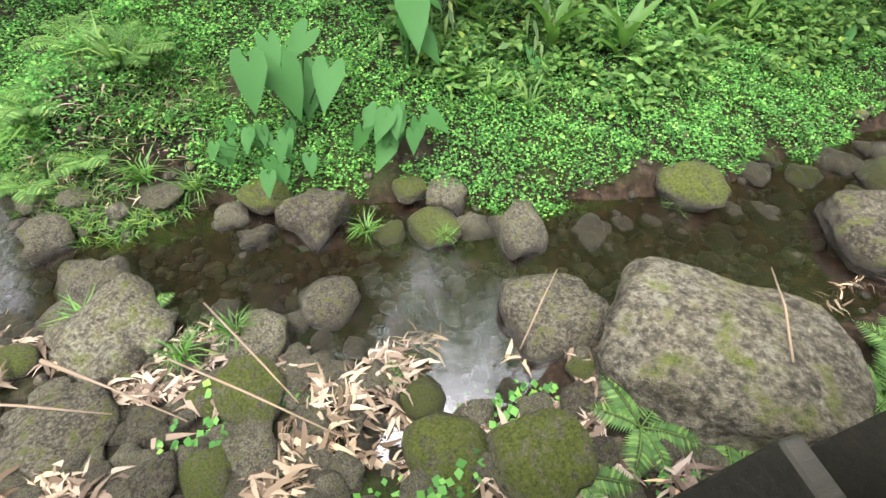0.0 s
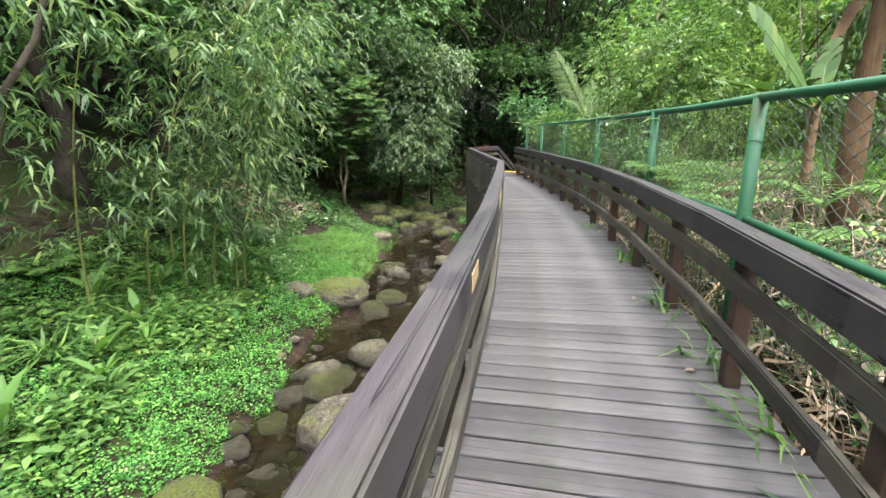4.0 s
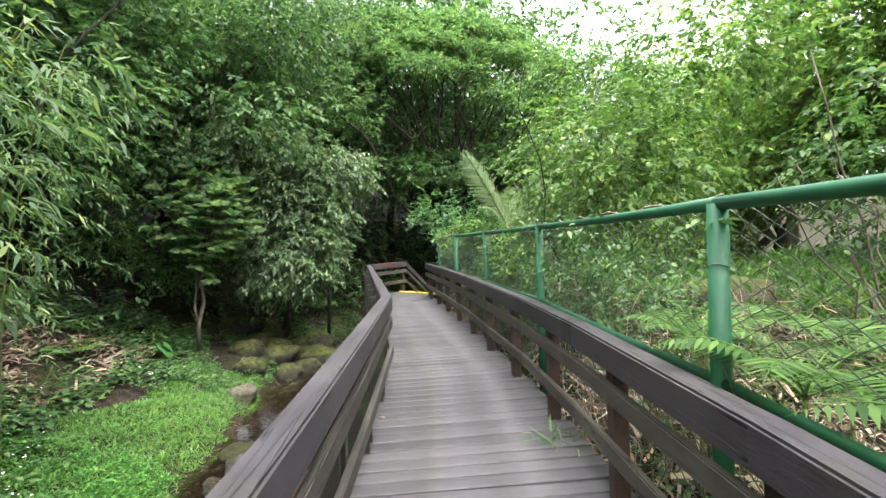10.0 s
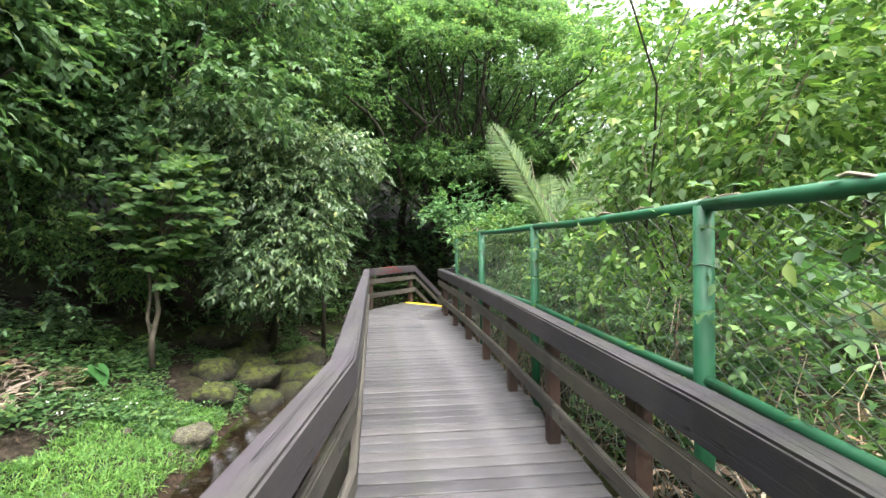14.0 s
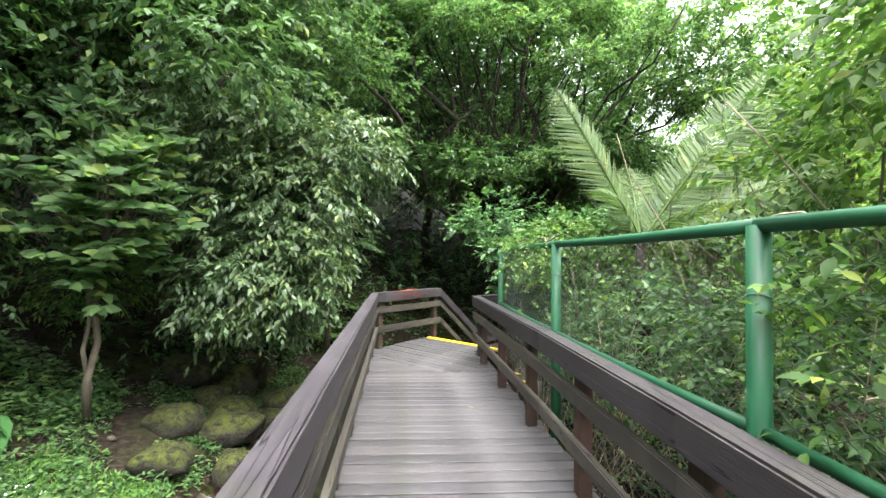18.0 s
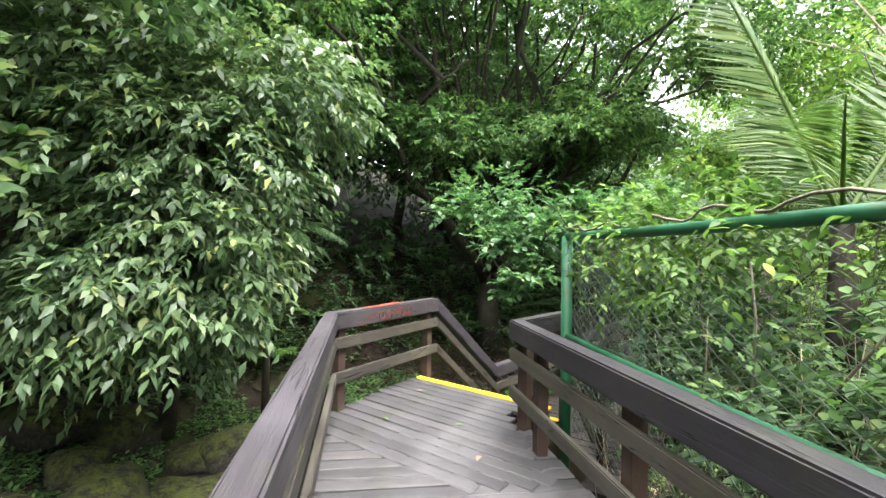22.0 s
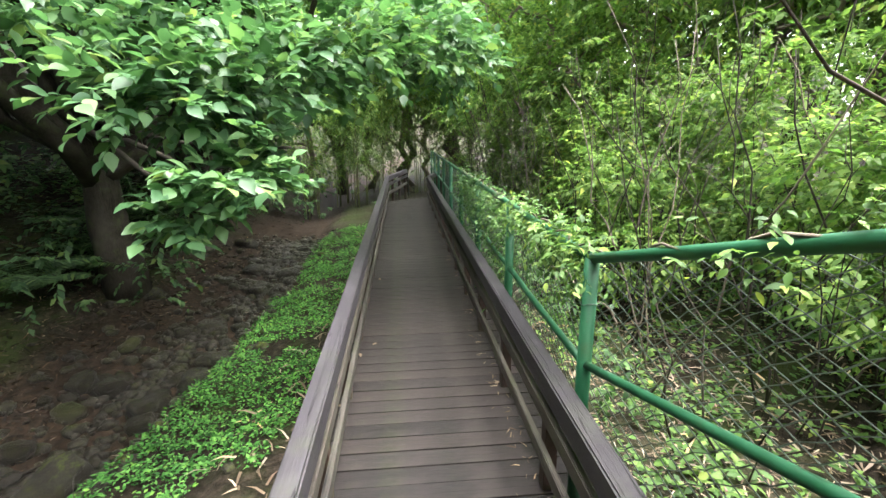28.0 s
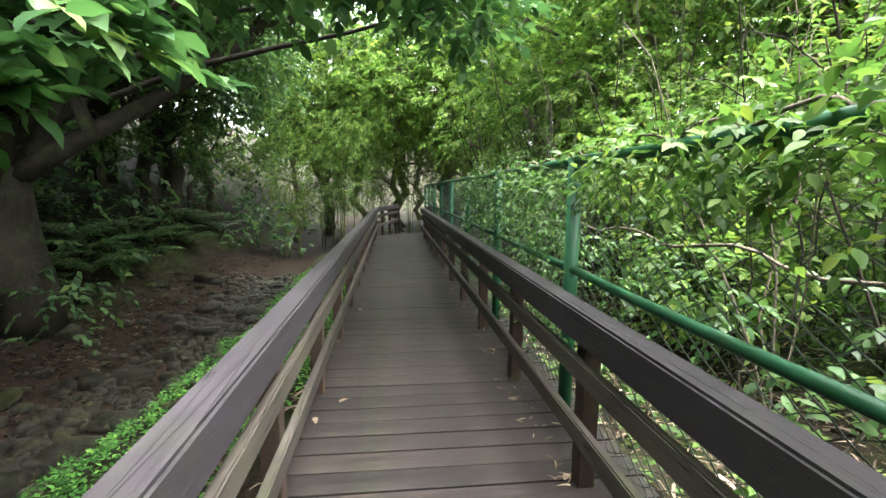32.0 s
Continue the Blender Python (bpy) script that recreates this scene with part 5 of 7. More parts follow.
blobs = [((3.42, 24.1, 0.86), (0.34, 0.28, 0.16), 26), ((3.75, 23.9, 1.16), (0.5, 0.36, 0.2), 46), ((4.3, 23.95, 1.4), (0.5, 0.4, 0.22), 50), ((3.6, 24.5, 1.85), (0.9, 0.6, 0.28), 105), ((4.4, 24.6, 2.1), (1.2, 0.8, 0.4), 165), ((3.1, 25.5, 2.7), (1.4, 0.9, 0.45), 140), ((5.4, 24.5, 2.5), (1.3, 0.9, 0.45), 160), ((6.9, 24.6, 2.9), (1.1, 0.8, 0.42), 110), ((3.6, 27.4, 3.4), (1.8, 1.4, 0.8), 150), ((7.6, 25.0, 2.65), (1.1, 0.8, 0.42), 110)]
v, t = join_arrays([crown_arrays(g, b, (LEAF8[0] * (1, 1.3, 1), LEAF8[1]), 0.155, 8, ln, 0.05, guard=1.2) for b, ln in ((blobs[:3], 0.26), (blobs[3:], 0.42))])
tri_ob("bough_leaves", v, t, L_BOUGH, great, "broad fresh green leaves on a low bough")
tubes = [tube_arrays(*limb(g, (4.5, 31.8, 1.6), b, 0.07, 0.015, 0.1), 6) for b, r, n in blobs]
v, t = join_arrays(tubes)
tri_ob("bough", v, t, BARK, great)

# crooked trees on top of the dirt bank, and a fan of stems behind the far fence
for k, (x, y, dx, dy, h) in enumerate([(8.0, 39.0, 2.0, -0.6, 4.6), (10.4, 41.4, 2.2, -0.4, 4.8), (6.4, 37.2, 1.4, -0.8, 4.4), (12.6, 43.4, -1.2, -0.4, 5.0)]):
    crooked = thing("crooked_tree", "dark crooked tree leaning out over the dirt bank", "tree", "crooked trees")
    g = np.random.default_rng(340 + k)
    foot = np.array(on_ground(x, y)) - (0, 0, 0.2)
    p, r = limb(g, foot, foot + (dx, dy, h), 0.13, 0.06, 0.12, 9)
    tubes = [tube_arrays(p, r, 8)]
    ends = []
    for j in range(7):
        e = p[3 + j % 6] + g.normal(0, 1.0, 3) + (0.3, -0.3, 1.1)
        tubes.append(tube_arrays(*limb(g, p[3 + j % 6], e, 0.05, 0.015, 0.13, 7), 6))
        ends.append(e)
    v, t = join_arrays(tubes)
    tri_ob("trunk", v, t, BARK, crooked)
    v, t = crown_arrays(g, [(e, (0.9, 0.9, 0.5), 55) for e in ends], LEAF2, 0.16, 8, 0.45, 0.3)
    tri_ob("crown", v, t, L_DOME, crooked)
fan = thing("stem_clump", "clump of dark slender stems fanning up behind the far fence", "sapling")
g = np.random.default_rng(348)
for k in range(11):
    foot = np.array(on_ground(18.4 + g.normal(0, 0.15), 31.6 + g.normal(0, 0.15)))
    v, t = tube_arrays(*limb(g, foot, foot + (-1.6 + 0.32 * k, 0.9 - 0.2 * k, g.uniform(4.5, 6.0)), 0.035, 0.012, 0.09, 9), 6)
    tri_ob("stem", v, t, BARK, fan)


# -- bamboo --
def bamboo(name, culms, sprays_n, size, seed, label, leaf=L_BAMBOO):
    top = thing(name, label, "bamboo", "bamboo clumps")
    g = np.random.default_rng(seed)
    centres, ways = [], []
    for x, y, lx, ly, h in culms:
        z = float(ground_z(x, y))
        k = np.linspace(0, 1, 14)
        p = np.stack([x + lx * k**2, y + ly * k**2, z - 0.1 + h * k - 0.12 * h * k**3], -1)
        tri_ob("culm", *tube_arrays(p, 0.022 * (1 - 0.75 * k), 6), CULM, top)
        n = sprays_n // len(culms)
        s = g.uniform(0.3, 1.0, n)
        i = (s * 13).astype(int)
        c = p[i] + g.normal(0, 0.18, (n, 3))
        w = g.normal(0, 1, (n, 3)) * (1, 1, 0.3)
        reach = g.uniform(0.1, 1.0, n)[:, None]
        c = c + unit(w) * reach
        centres.append(c)
        ways.append(w)
    c, w = np.concatenate(centres), np.concatenate(ways)
    k = clear_of_deck(c, 1.6)
    v, t = sprays(g, c[k], w[k], 7, 0.42, size, SPEAR, 0.35, 0.8, 0.4)
    tri_ob("foliage", v, t, leaf, top)
    return top


bamboo("bamboo", [(-5.2, 8.6, 2.6, 0.3, 6.0), (-4.9, 9.2, 1.7, 0.8, 6.5), (-4.6, 9.6, 2.8, -0.3, 6.2), (-5.6, 7.8, 2.0, -1.0, 5.5), (-4.4, 10.4, 2.7, -0.9, 6.2), (-5.8, 10.2, 1.5, 0.6, 6.8), (-4.3, 9.9, 1.0, 0.2, 5.0)], 850, 0.24, 41, "bamboo clump with arching culms and narrow drooping leaves")
bamboo("bamboo", [(-6.0, 4.2, 1.2, 0.2, 2.6), (-6.2, 3.2, 1.0, -0.5, 2.5), (-7.2, 6.4, 2.0, 0.2, 5.0), (-6.9, 7.2, 2.2, 0.2, 5.6), (-6.8, 4.9, 1.0, 0.3, 3.6)], 430, 0.29, 42, "low bamboo thicket with grey-green drooping leaves on the bank")
bamboo("bamboo", [(-5.5, 12.2, 2.6, -1.2, 6.5), (-5.0, 13.0, 2.2, -1.5, 6.5), (-6.2, 12.0, 2.0, 0.5, 7.0), (-5.9, 13.6, 2.0, -0.2, 7.0)], 700, 0.2, 43, "tall bamboo clump leaning over the creek")
bamboo("bamboo", [(20.5, 42.0, -1.0, -1.0, 7.0), (21.5, 43.0, 0.6, -1.4, 7.5), (19.0, 43.5, -1.6, -0.5, 7.0), (22.5, 41.0, 1.2, -1.0, 7.0), (18.0, 41.0, -0.6, -0.8, 6.0)], 900, 0.2, 44, "far bamboo clump with hanging yellow-green sprays")

for k, (x, y, n) in enumerate([(16.4, 38.2, 6), (18.6, 38.8, 6), (20.6, 38.0, 6), (14.4, 39.6, 6), (17.6, 41.4, 7)]):
    bamboo("bamboo", [(x + 0.35 * math.cos(q * 1.9), y + 0.35 * math.sin(q * 1.9), 1.6 * math.cos(q * 1.3 + k), -0.9 + 0.9 * math.sin(q * 2.1 + k), 6.0 + q * 0.4) for q in range(n)], 620, 0.22, 450 + k, "sunlit bamboo stand with hanging yellow-green sprays", L_GROVE)


# -- shrubs --
def shrub(name, blobs, stems, leaf, size, material, label, seed, per=8, length=0.35, droop=0.25, bark=PALEBARK, group=""):
    top = thing(name, label, "shrub", group)
    g = np.random.default_rng(seed)
    v, t = crown_arrays(g, blobs, leaf, size, per, length, droop)
    tri_ob("foliage", v, t, material, top)
    for a, b, r in stems:
        if not clear_of_deck(np.array([a[:2] + (0,), b[:2] + (0,)]), 1.9).all():
            continue
        tri_ob("stem", *tube_arrays(*limb(g, a, b, r, r * 0.4, 0.06, 7), 5), bark, top)
    return top


def stems_for(g, x, y, n, h, w, r=0.02):
    z = float(ground_z(x, y))
    return [((x + g.normal(0, 0.25), y + g.normal(0, 0.25), z - 0.1), (x + g.normal(0, w), y + g.normal(0, w), z + h * g.uniform(0.6, 1.0)), r * g.uniform(0.6, 1.3)) for _ in range(n)]


g = np.random.default_rng(51)
shrub("tall_shrub", [((5.0, 13.5, 3.2), (1.9, 2.0, 1.7), 800), ((5.6, 15.4, 2.6), (1.7, 1.5, 1.8), 600), ((4.9, 11.6, 2.6), (1.5, 1.4, 1.3), 450), ((6.3, 12.0, 4.6), (1.6, 1.6, 1.2), 400)], stems_for(g, 4.9, 13.4, 16, 4.8, 1.0, 0.022), LEAF4, 0.12, L_LIME, "tall yellow-green shrub with upright thin stems behind the fence", 52)
shrub("tall_shrub", [((7.4, 10.0, 2.4), (1.6, 1.6, 1.6), 380), ((8.4, 7.6, 2.0), (1.6, 1.6, 1.5), 300)], stems_for(g, 6.4, 9.2, 10, 3.8, 0.9, 0.022), LEAF4, 0.12, L_MID, "leafy green shrub behind the fence", 53)
shrub("fence_shrub", [((3.6, 18.5, 1.75), (0.75, 0.7, 0.6), 260)], stems_for(g, 3.6, 18.0, 12, 2.4, 0.7, 0.015), LEAF8, 0.1, L_LIME, "dense shrub with pointed yellow-green leaves pressing on the fence", 54, 9, 0.4, 0.12)
shrub("fence_shrub", [((3.5, 17.5, 0.35), (0.5, 1.1, 0.85), 300), ((3.6, 19.0, 0.5), (0.6, 0.65, 0.95), 260), ((4.3, 18.2, 0.9), (0.7, 0.9, 0.8), 240), ((3.9, 16.0, 0.8), (0.8, 1.2, 1.0), 300)], stems_for(g, 3.7, 18.2, 9, 1.9, 0.5, 0.012), LEAF8, 0.095, L_DARK, "dark leafy shrub filling the corner behind the fence", 58, 7, 0.35, 0.15)
shrub("fence_shrub", [((3.7, 14.2, 0.9), (0.7, 1.3, 1.0), 420), ((3.8, 12.0, 0.7), (0.7, 1.2, 0.9), 330)], stems_for(g, 3.5, 13.2, 14, 2.0, 0.5, 0.012), LEAF8, 0.09, L_MID, "leafy shrub with bare twigs close behind the chain-link", 55, 9, 0.35, 0.1)
shrub("fence_shrub", [((3.6, 9.4, 0.7), (0.6, 1.2, 0.9), 260), ((3.4, 10.8, 1.4), (0.45, 0.8, 0.5), 200)], stems_for(g, 3.5, 9.6, 16, 1.9, 0.6, 0.008), LEAF4, 0.09, L_MID, "tangle of vines and small leaves behind the fence", 56, 6)
shrub("fence_shrub", [((3.5, 5.4, 0.2), (0.8, 1.4, 0.6), 200), ((3.2, 2.9, 0.3), (0.9, 1.5, 0.6), 240)], stems_for(g, 3.4, 4.6, 14, 1.3, 0.7, 0.008), LEAF4, 0.11, L_MID, "low weeds and dry stalks behind the fence", 57, 6)
for k, (x, y, s, m) in enumerate([(9.6, 22.6, 0.9, L_GROVE), (12.2, 24.6, 1.1, L_GROVE), (14.0, 26.6, 1.1, L_GROVE), (8.6, 19.4, 1.0, L_GROVE), (16.2, 29.0, 1.1, L_GROVE), (12.6, 21.4, 1.3, L_GROVE), (18.6, 32.0, 1.2, L_GROVE), (19.0, 27.5, 1.3, L_GROVE), (22.0, 37.0, 1.4, L_GROVE), (15.0, 22.5, 1.4, L_GROVE), (10.6, 20.6, 1.4, L_GROVE), (11.4, 22.8, 1.2, L_GROVE), (13.2, 23.6, 1.5, L_GROVE), (14.6, 25.2, 1.5, L_GROVE), (16.4, 27.2, 1.5, L_GROVE), (10.0, 18.6, 1.6, L_GROVE), (18.2, 29.8, 1.6, L_GROVE)]):
    z = float(ground_z(x, y))
    g = np.random.default_rng(60 + k)
    shrub("grove_shrub", [((x, y, z + 1.5 * s), (1.1 * s, 1.1 * s, 0.9 * s), 330), ((x + 0.6, y + 0.5, z + 2.7 * s), (1.1 * s, 1.1 * s, 0.8 * s), 310)], stems_for(g, x, y, 8, 4.2 * s, 0.7, 0.016), LEAF4, 0.13, m, "thin-stemmed grove shrub with bright sparse leaves", 70 + k, 7, 0.4, 0.15, BARK, "grove shrubs")

# bare thin stems in the grove
g = np.random.default_rng(61)
for k, (x, y) in enumerate([(4.4, 15.2), (4.2, 12.8), (4.6, 18.9), (6.6, 20.6), (7.6, 21.6), (8.8, 22.2), (9.8, 24.0), (11.0, 25.0), (12.4, 26.4), (13.6, 28.0), (5.6, 17.0), (8.0, 20.2), (15.0, 29.6), (16.6, 31.4)]):
    top = thing("bare_sapling", "thin bare crooked stems in the sunlit grove", "sapling", "bare saplings")
    for a, b, r in stems_for(g, x, y, 5, 4.6, 0.8, 0.014):
        p, r = limb(g, a, b, r, r * 0.35, 0.09, 9)
        tri_ob("stem", *tube_arrays(p, r, 5), (BARK, PALEBARK)[k % 4 == 0], top)
        for q in (4, 5, 6):
            e = p[q] + g.normal(0, 0.35, 3) + (0, 0, 0.35)
            tri_ob("twig", *tube_arrays(*limb(g, p[q], e, 0.006, 0.003, 0.04, 4), 4), (BARK, PALEBARK)[k % 4 == 0], top)

# undergrowth on the far bank
under = shrub("bush", [((0, 0, 0.5), (0.8, 0.8, 0.6), 170), ((0.4, 0.2, 0.9), (0.6, 0.6, 0.5), 90)], [((0, 0, -0.2), (0.1, 0, 0.7), 0.02)], LEAF4, 0.14, L_MID, "leafy undergrowth bush on the creek bank", 80, group="undergrowth")
under.matrix_basis = Matrix.Translation(on_ground(-5.0, 16.6))
under2 = shrub("bush", [((0, 0, 0.6), (1.0, 1.0, 0.7), 190), ((-0.5, 0.3, 1.2), (0.8, 0.8, 0.6), 110)], [((0, 0, -0.2), (0.1, 0, 0.7), 0.02)], LEAF4, 0.17, L_DARK, "dark leafy undergrowth bush in the shade", 81, group="undergrowth")
under2.matrix_basis = Matrix.Translation(on_ground(-6.4, 22.5))
plant([
    (under, -6.2, 15.2, 1.2), (under, -5.6, 18.1, 0.9), (under2, -7.6, 17.4, 1.4), (under2, -8.5, 13.0, 1.5), (under2, -5.0, 23.6, 1.2), (under2, -3.2, 25.2, 1.3), (under2, -8.0, 20.0, 1.5), (under2, -2.6, 28.2, 1.4),
    (under, -7.2, 9.6, 1.1), (under, -7.6, 6.4, 1.2), (under2, -8.8, 3.4, 1.5), (under2, -8.4, 0.4, 1.4), (under2, -9.4, 8.6, 1.6), (under, -7.4, 11.4, 1.0), (under2, 0.0, 31.6, 1.3), (under2, 3.4, 34.6, 1.4),
    (under2, 6.6, 36.4, 1.5), (under2, 9.0, 37.2, 1.5), (under2, -9.2, -2.4, 1.5), (under, -6.6, 13.4, 1.0), (under, -4.4, 21.0, 0.8), (under2, -6.0, 26.0, 1.6), (under2, -10.5, 16.0, 1.8), (under2, -10.5, 5.5, 1.8),
], 0, 53)
plant([
    (under2, 13.0, 40.0, 1.6), (under2, 11.0, 37.2, 1.2), (under2, 12.2, 38.0, 1.2), (under2, 9.8, 37.6, 1.2), (under2, 13.4, 37.0, 1.1), (under2, 12.8, 39.2, 1.4), (under, 14.0, 40.2, 1.6), (under, 15.8, 41.8, 2.0),
    (under2, 13.0, 42.0, 2.0), (under, 17.2, 43.4, 2.2), (under2, 15.0, 44.5, 2.4), (under, 19.5, 46.0, 2.6), (under, 17.5, 48.0, 2.6), (under2, 13.5, 46.5, 2.4), (under, 22.5, 47.5, 2.6), (under, 27.0, 44.5, 2.6),
    (under, -5.2, 15.4, 0.7), (under, -5.9, 16.4, 0.8), (under, -6.5, 14.4, 0.8), (under, -4.9, 17.4, 0.6), (under, -7.1, 17.2, 1.0), (under, -5.5, 19.6, 0.7), (under, -6.6, 18.4, 0.9), (under2, -7.8, 4.8, 1.2),
], 24, 53)
plant([
    (under2, -8.6, 6.2, 1.4), (under2, -7.9, 2.4, 1.2), (under2, -9.6, 4.4, 1.6), (under2, -8.4, 1.0, 1.3), (under, -7.2, 3.6, 0.9), (under, 5.6, 8.8, 0.8), (under, 7.8, 9.4, 1.2),
    (under, 6.0, 3.2, 1.0), (under, 6.8, 6.2, 1.1), (under2, -0.6, 30.6, 1.2), (under2, 1.2, 32.4, 1.2), (under2, 2.6, 33.6, 1.2), (under2, 5.8, 35.6, 1.2), (under2, 7.4, 36.6, 1.2), (under2, 8.8, 37.8, 1.2),
    (under2, 0.2, 33.6, 1.6), (under2, 4.0, 35.0, 1.6), (under2, -2.0, 26.0, 1.0), (under2, -3.6, 24.4, 1.0), (under2, 10.8, 38.6, 1.4), (under2, 6.8, 35.8, 1.6), (under2, -4.0, 28.6, 1.6), (under2, -7.4, 24.4, 1.4),
], 48, 53)
plant([
    (under, 17.6, 37.6, 1.2), (under, 19.6, 36.6, 1.3), (under, 20.6, 34.8, 1.2), (under, 16.4, 39.0, 1.3), (under, 21.8, 38.6, 1.6), (under, 18.4, 40.4, 1.6), (under, 24.0, 36.0, 1.6), (under, 22.4, 33.2, 1.4),
    (under, 26.0, 40.0, 2.0), (under, 22.0, 44.0, 2.0), (under2, 15.0, 40.6, 1.4), (under2, -6.2, 20.4, 1.0), (under2, -5.4, 22.0, 0.9), (under2, -7.2, 19.0, 1.1), (under, 4.6, 6.2, 0.9), (under, 5.8, 4.4, 1.0),
    (under, 4.9, 2.2, 1.0), (under, 8.6, 15.4, 1.4), (under, 6.8, 17.6, 1.3), (under, 9.2, 17.8, 1.4), (under, 8.8, 8.8, 1.4), (under, 9.4, 5.6, 1.4),
], 72, 53)

g = np.random.default_rng(83)
for k, (s, off) in enumerate([(s, o) for o in (3.3, 3.9, 4.5, 5.4, 7.0) for s in np.linspace(23.0, 44.0, 17)]):
    at = np.interp(s, CR[:, 1], SEG)
    cx, cy = np.interp(at, SEG, CR[:, 0]), np.interp(at, SEG, CR[:, 1])
    hx, hy = np.interp(at + 0.5, SEG, CR[:, 0]) - cx, np.interp(at + 0.5, SEG, CR[:, 1]) - cy
    q = off + g.uniform(-0.5, 0.9)
    x, y = cx - hy * 2 * q + g.uniform(-0.5, 0.5), cy + hx * 2 * q + g.uniform(-0.5, 0.5)
    copy_thing(under2, Matrix.Translation(on_ground(x, y)) @ pose(0, 0, 0, 0, 0, k * 71 % 360) @ Matrix.Scale(g.uniform(0.9, 1.6) * (0.75 + max(0.0, off - 3.9) * 0.2), 4))

for k in range(46):
    x, y = -8.0 + 9.5 * (k * 0.618 % 1), 24.5 + 9.5 * (k * 0.755 % 1)
    if float(creek_at(np.array(x), np.array(y))[0]) < 2.6:
        continue
    copy_thing(under2, Matrix.Translation(on_ground(x, y)) @ pose(0, 0, 0, 0, 0, k * 67 % 360) @ Matrix.Scale(g.uniform(1.1, 1.9), 4))

for x, y, k in ((3.4, 31.2, 1.1), (4.4, 31.0, 1.2), (5.4, 31.8, 1.2), (3.0, 32.2, 1.3), (6.0, 32.8, 1.2), (4.0, 30.2, 0.9), (5.2, 30.6, 0.8)):
    copy_thing(under2, Matrix.Translation(on_ground(x, y)) @ pose(0, 0, 0, 0, 0, x * 131 % 360) @ Matrix.Scale(k, 4))

for x, y, k in ((15.0, 36.8, 0.9), (16.0, 37.4, 1.0), (17.2, 37.2, 0.9), (18.6, 36.8, 1.0), (13.8, 37.6, 1.0), (19.8, 36.2, 1.1), (14.6, 38.2, 1.2), (16.8, 38.4, 1.2), (18.2, 38.0, 1.2), (12.6, 39.8, 1.3), (13.6, 40.8, 1.4), (11.6, 40.8, 1.4), (12.8, 42.2, 1.5), (14.8, 41.8, 1.5), (10.4, 40.2, 1.3), (9.2, 39.0, 1.2), (15.8, 40.4, 1.5)):
    copy_thing(under, Matrix.Translation(on_ground(x, y)) @ pose(0, 0, 0, 0, 0, x * 151 % 360) @ Matrix.Scale(k, 4))
under3 = shrub("bush", [((0, 0, 0.6), (0.9, 0.9, 0.7), 110), ((0.4, -0.3, 1.3), (0.8, 0.8, 0.6), 80)], [((0, 0, -0.2), (0.1, 0, 0.9), 0.02), ((0, 0, -0.2), (0.4, -0.2, 1.4), 0.015), ((0, 0, -0.2), (-0.3, 0.2, 1.5), 0.015)], LEAF4, 0.13, L_GROVE, "sunlit yellow-green bush in the grove", 84, group="grove bushes")
under3.matrix_basis = Matrix.Translation(on_ground(14.0, 21.0))
for x, y, s in ((14.5, 37.2, 1.5), (15.6, 38.4, 1.6), (13.4, 38.6, 1.6), (16.9, 39.0, 1.7), (12.4, 39.8, 1.7), (17.6, 41.0, 2.0), (15.0, 42.0, 2.0), (18.6, 38.2, 1.4), (20.2, 40.4, 2.0), (10.5, 11.5, 1.4), (11.6, 10.4, 1.5), (12.6, 12.2, 1.7), (11.0, 8.6, 1.5), (9.6, 11.8, 1.5), (9.4, 8.4, 1.4), (8.0, 5.6, 1.3), (14.6, 18.4, 2.0), (15.6, 17.2, 2.0), (16.6, 20.0, 2.2), (18.0, 19.0, 2.2), (19.6, 22.8, 2.4), (20.8, 21.2, 2.4), (13.6, 19.6, 1.9), (22.5, 24.0, 2.6), (17.4, 15.6, 2.2), (12.8, 16.6, 1.8)):
    copy_thing(under3, Matrix.Translation(on_ground(x, y)) @ pose(0, 0, 0, 0, 0, x * 97 % 360) @ Matrix.Scale(s, 4))
for k in range(84):
    y = g.uniform(2.0, 46.0)
    x = 3.2 + max(0.0, y - 19.0) * 1.0 + g.uniform(6.5, 17.0)
    copy_thing(under3, Matrix.Translation(on_ground(x, y)) @ pose(0, 0, 0, 0, 0, k * 83 % 360) @ Matrix.Scale(g.uniform(1.2, 2.4), 4))


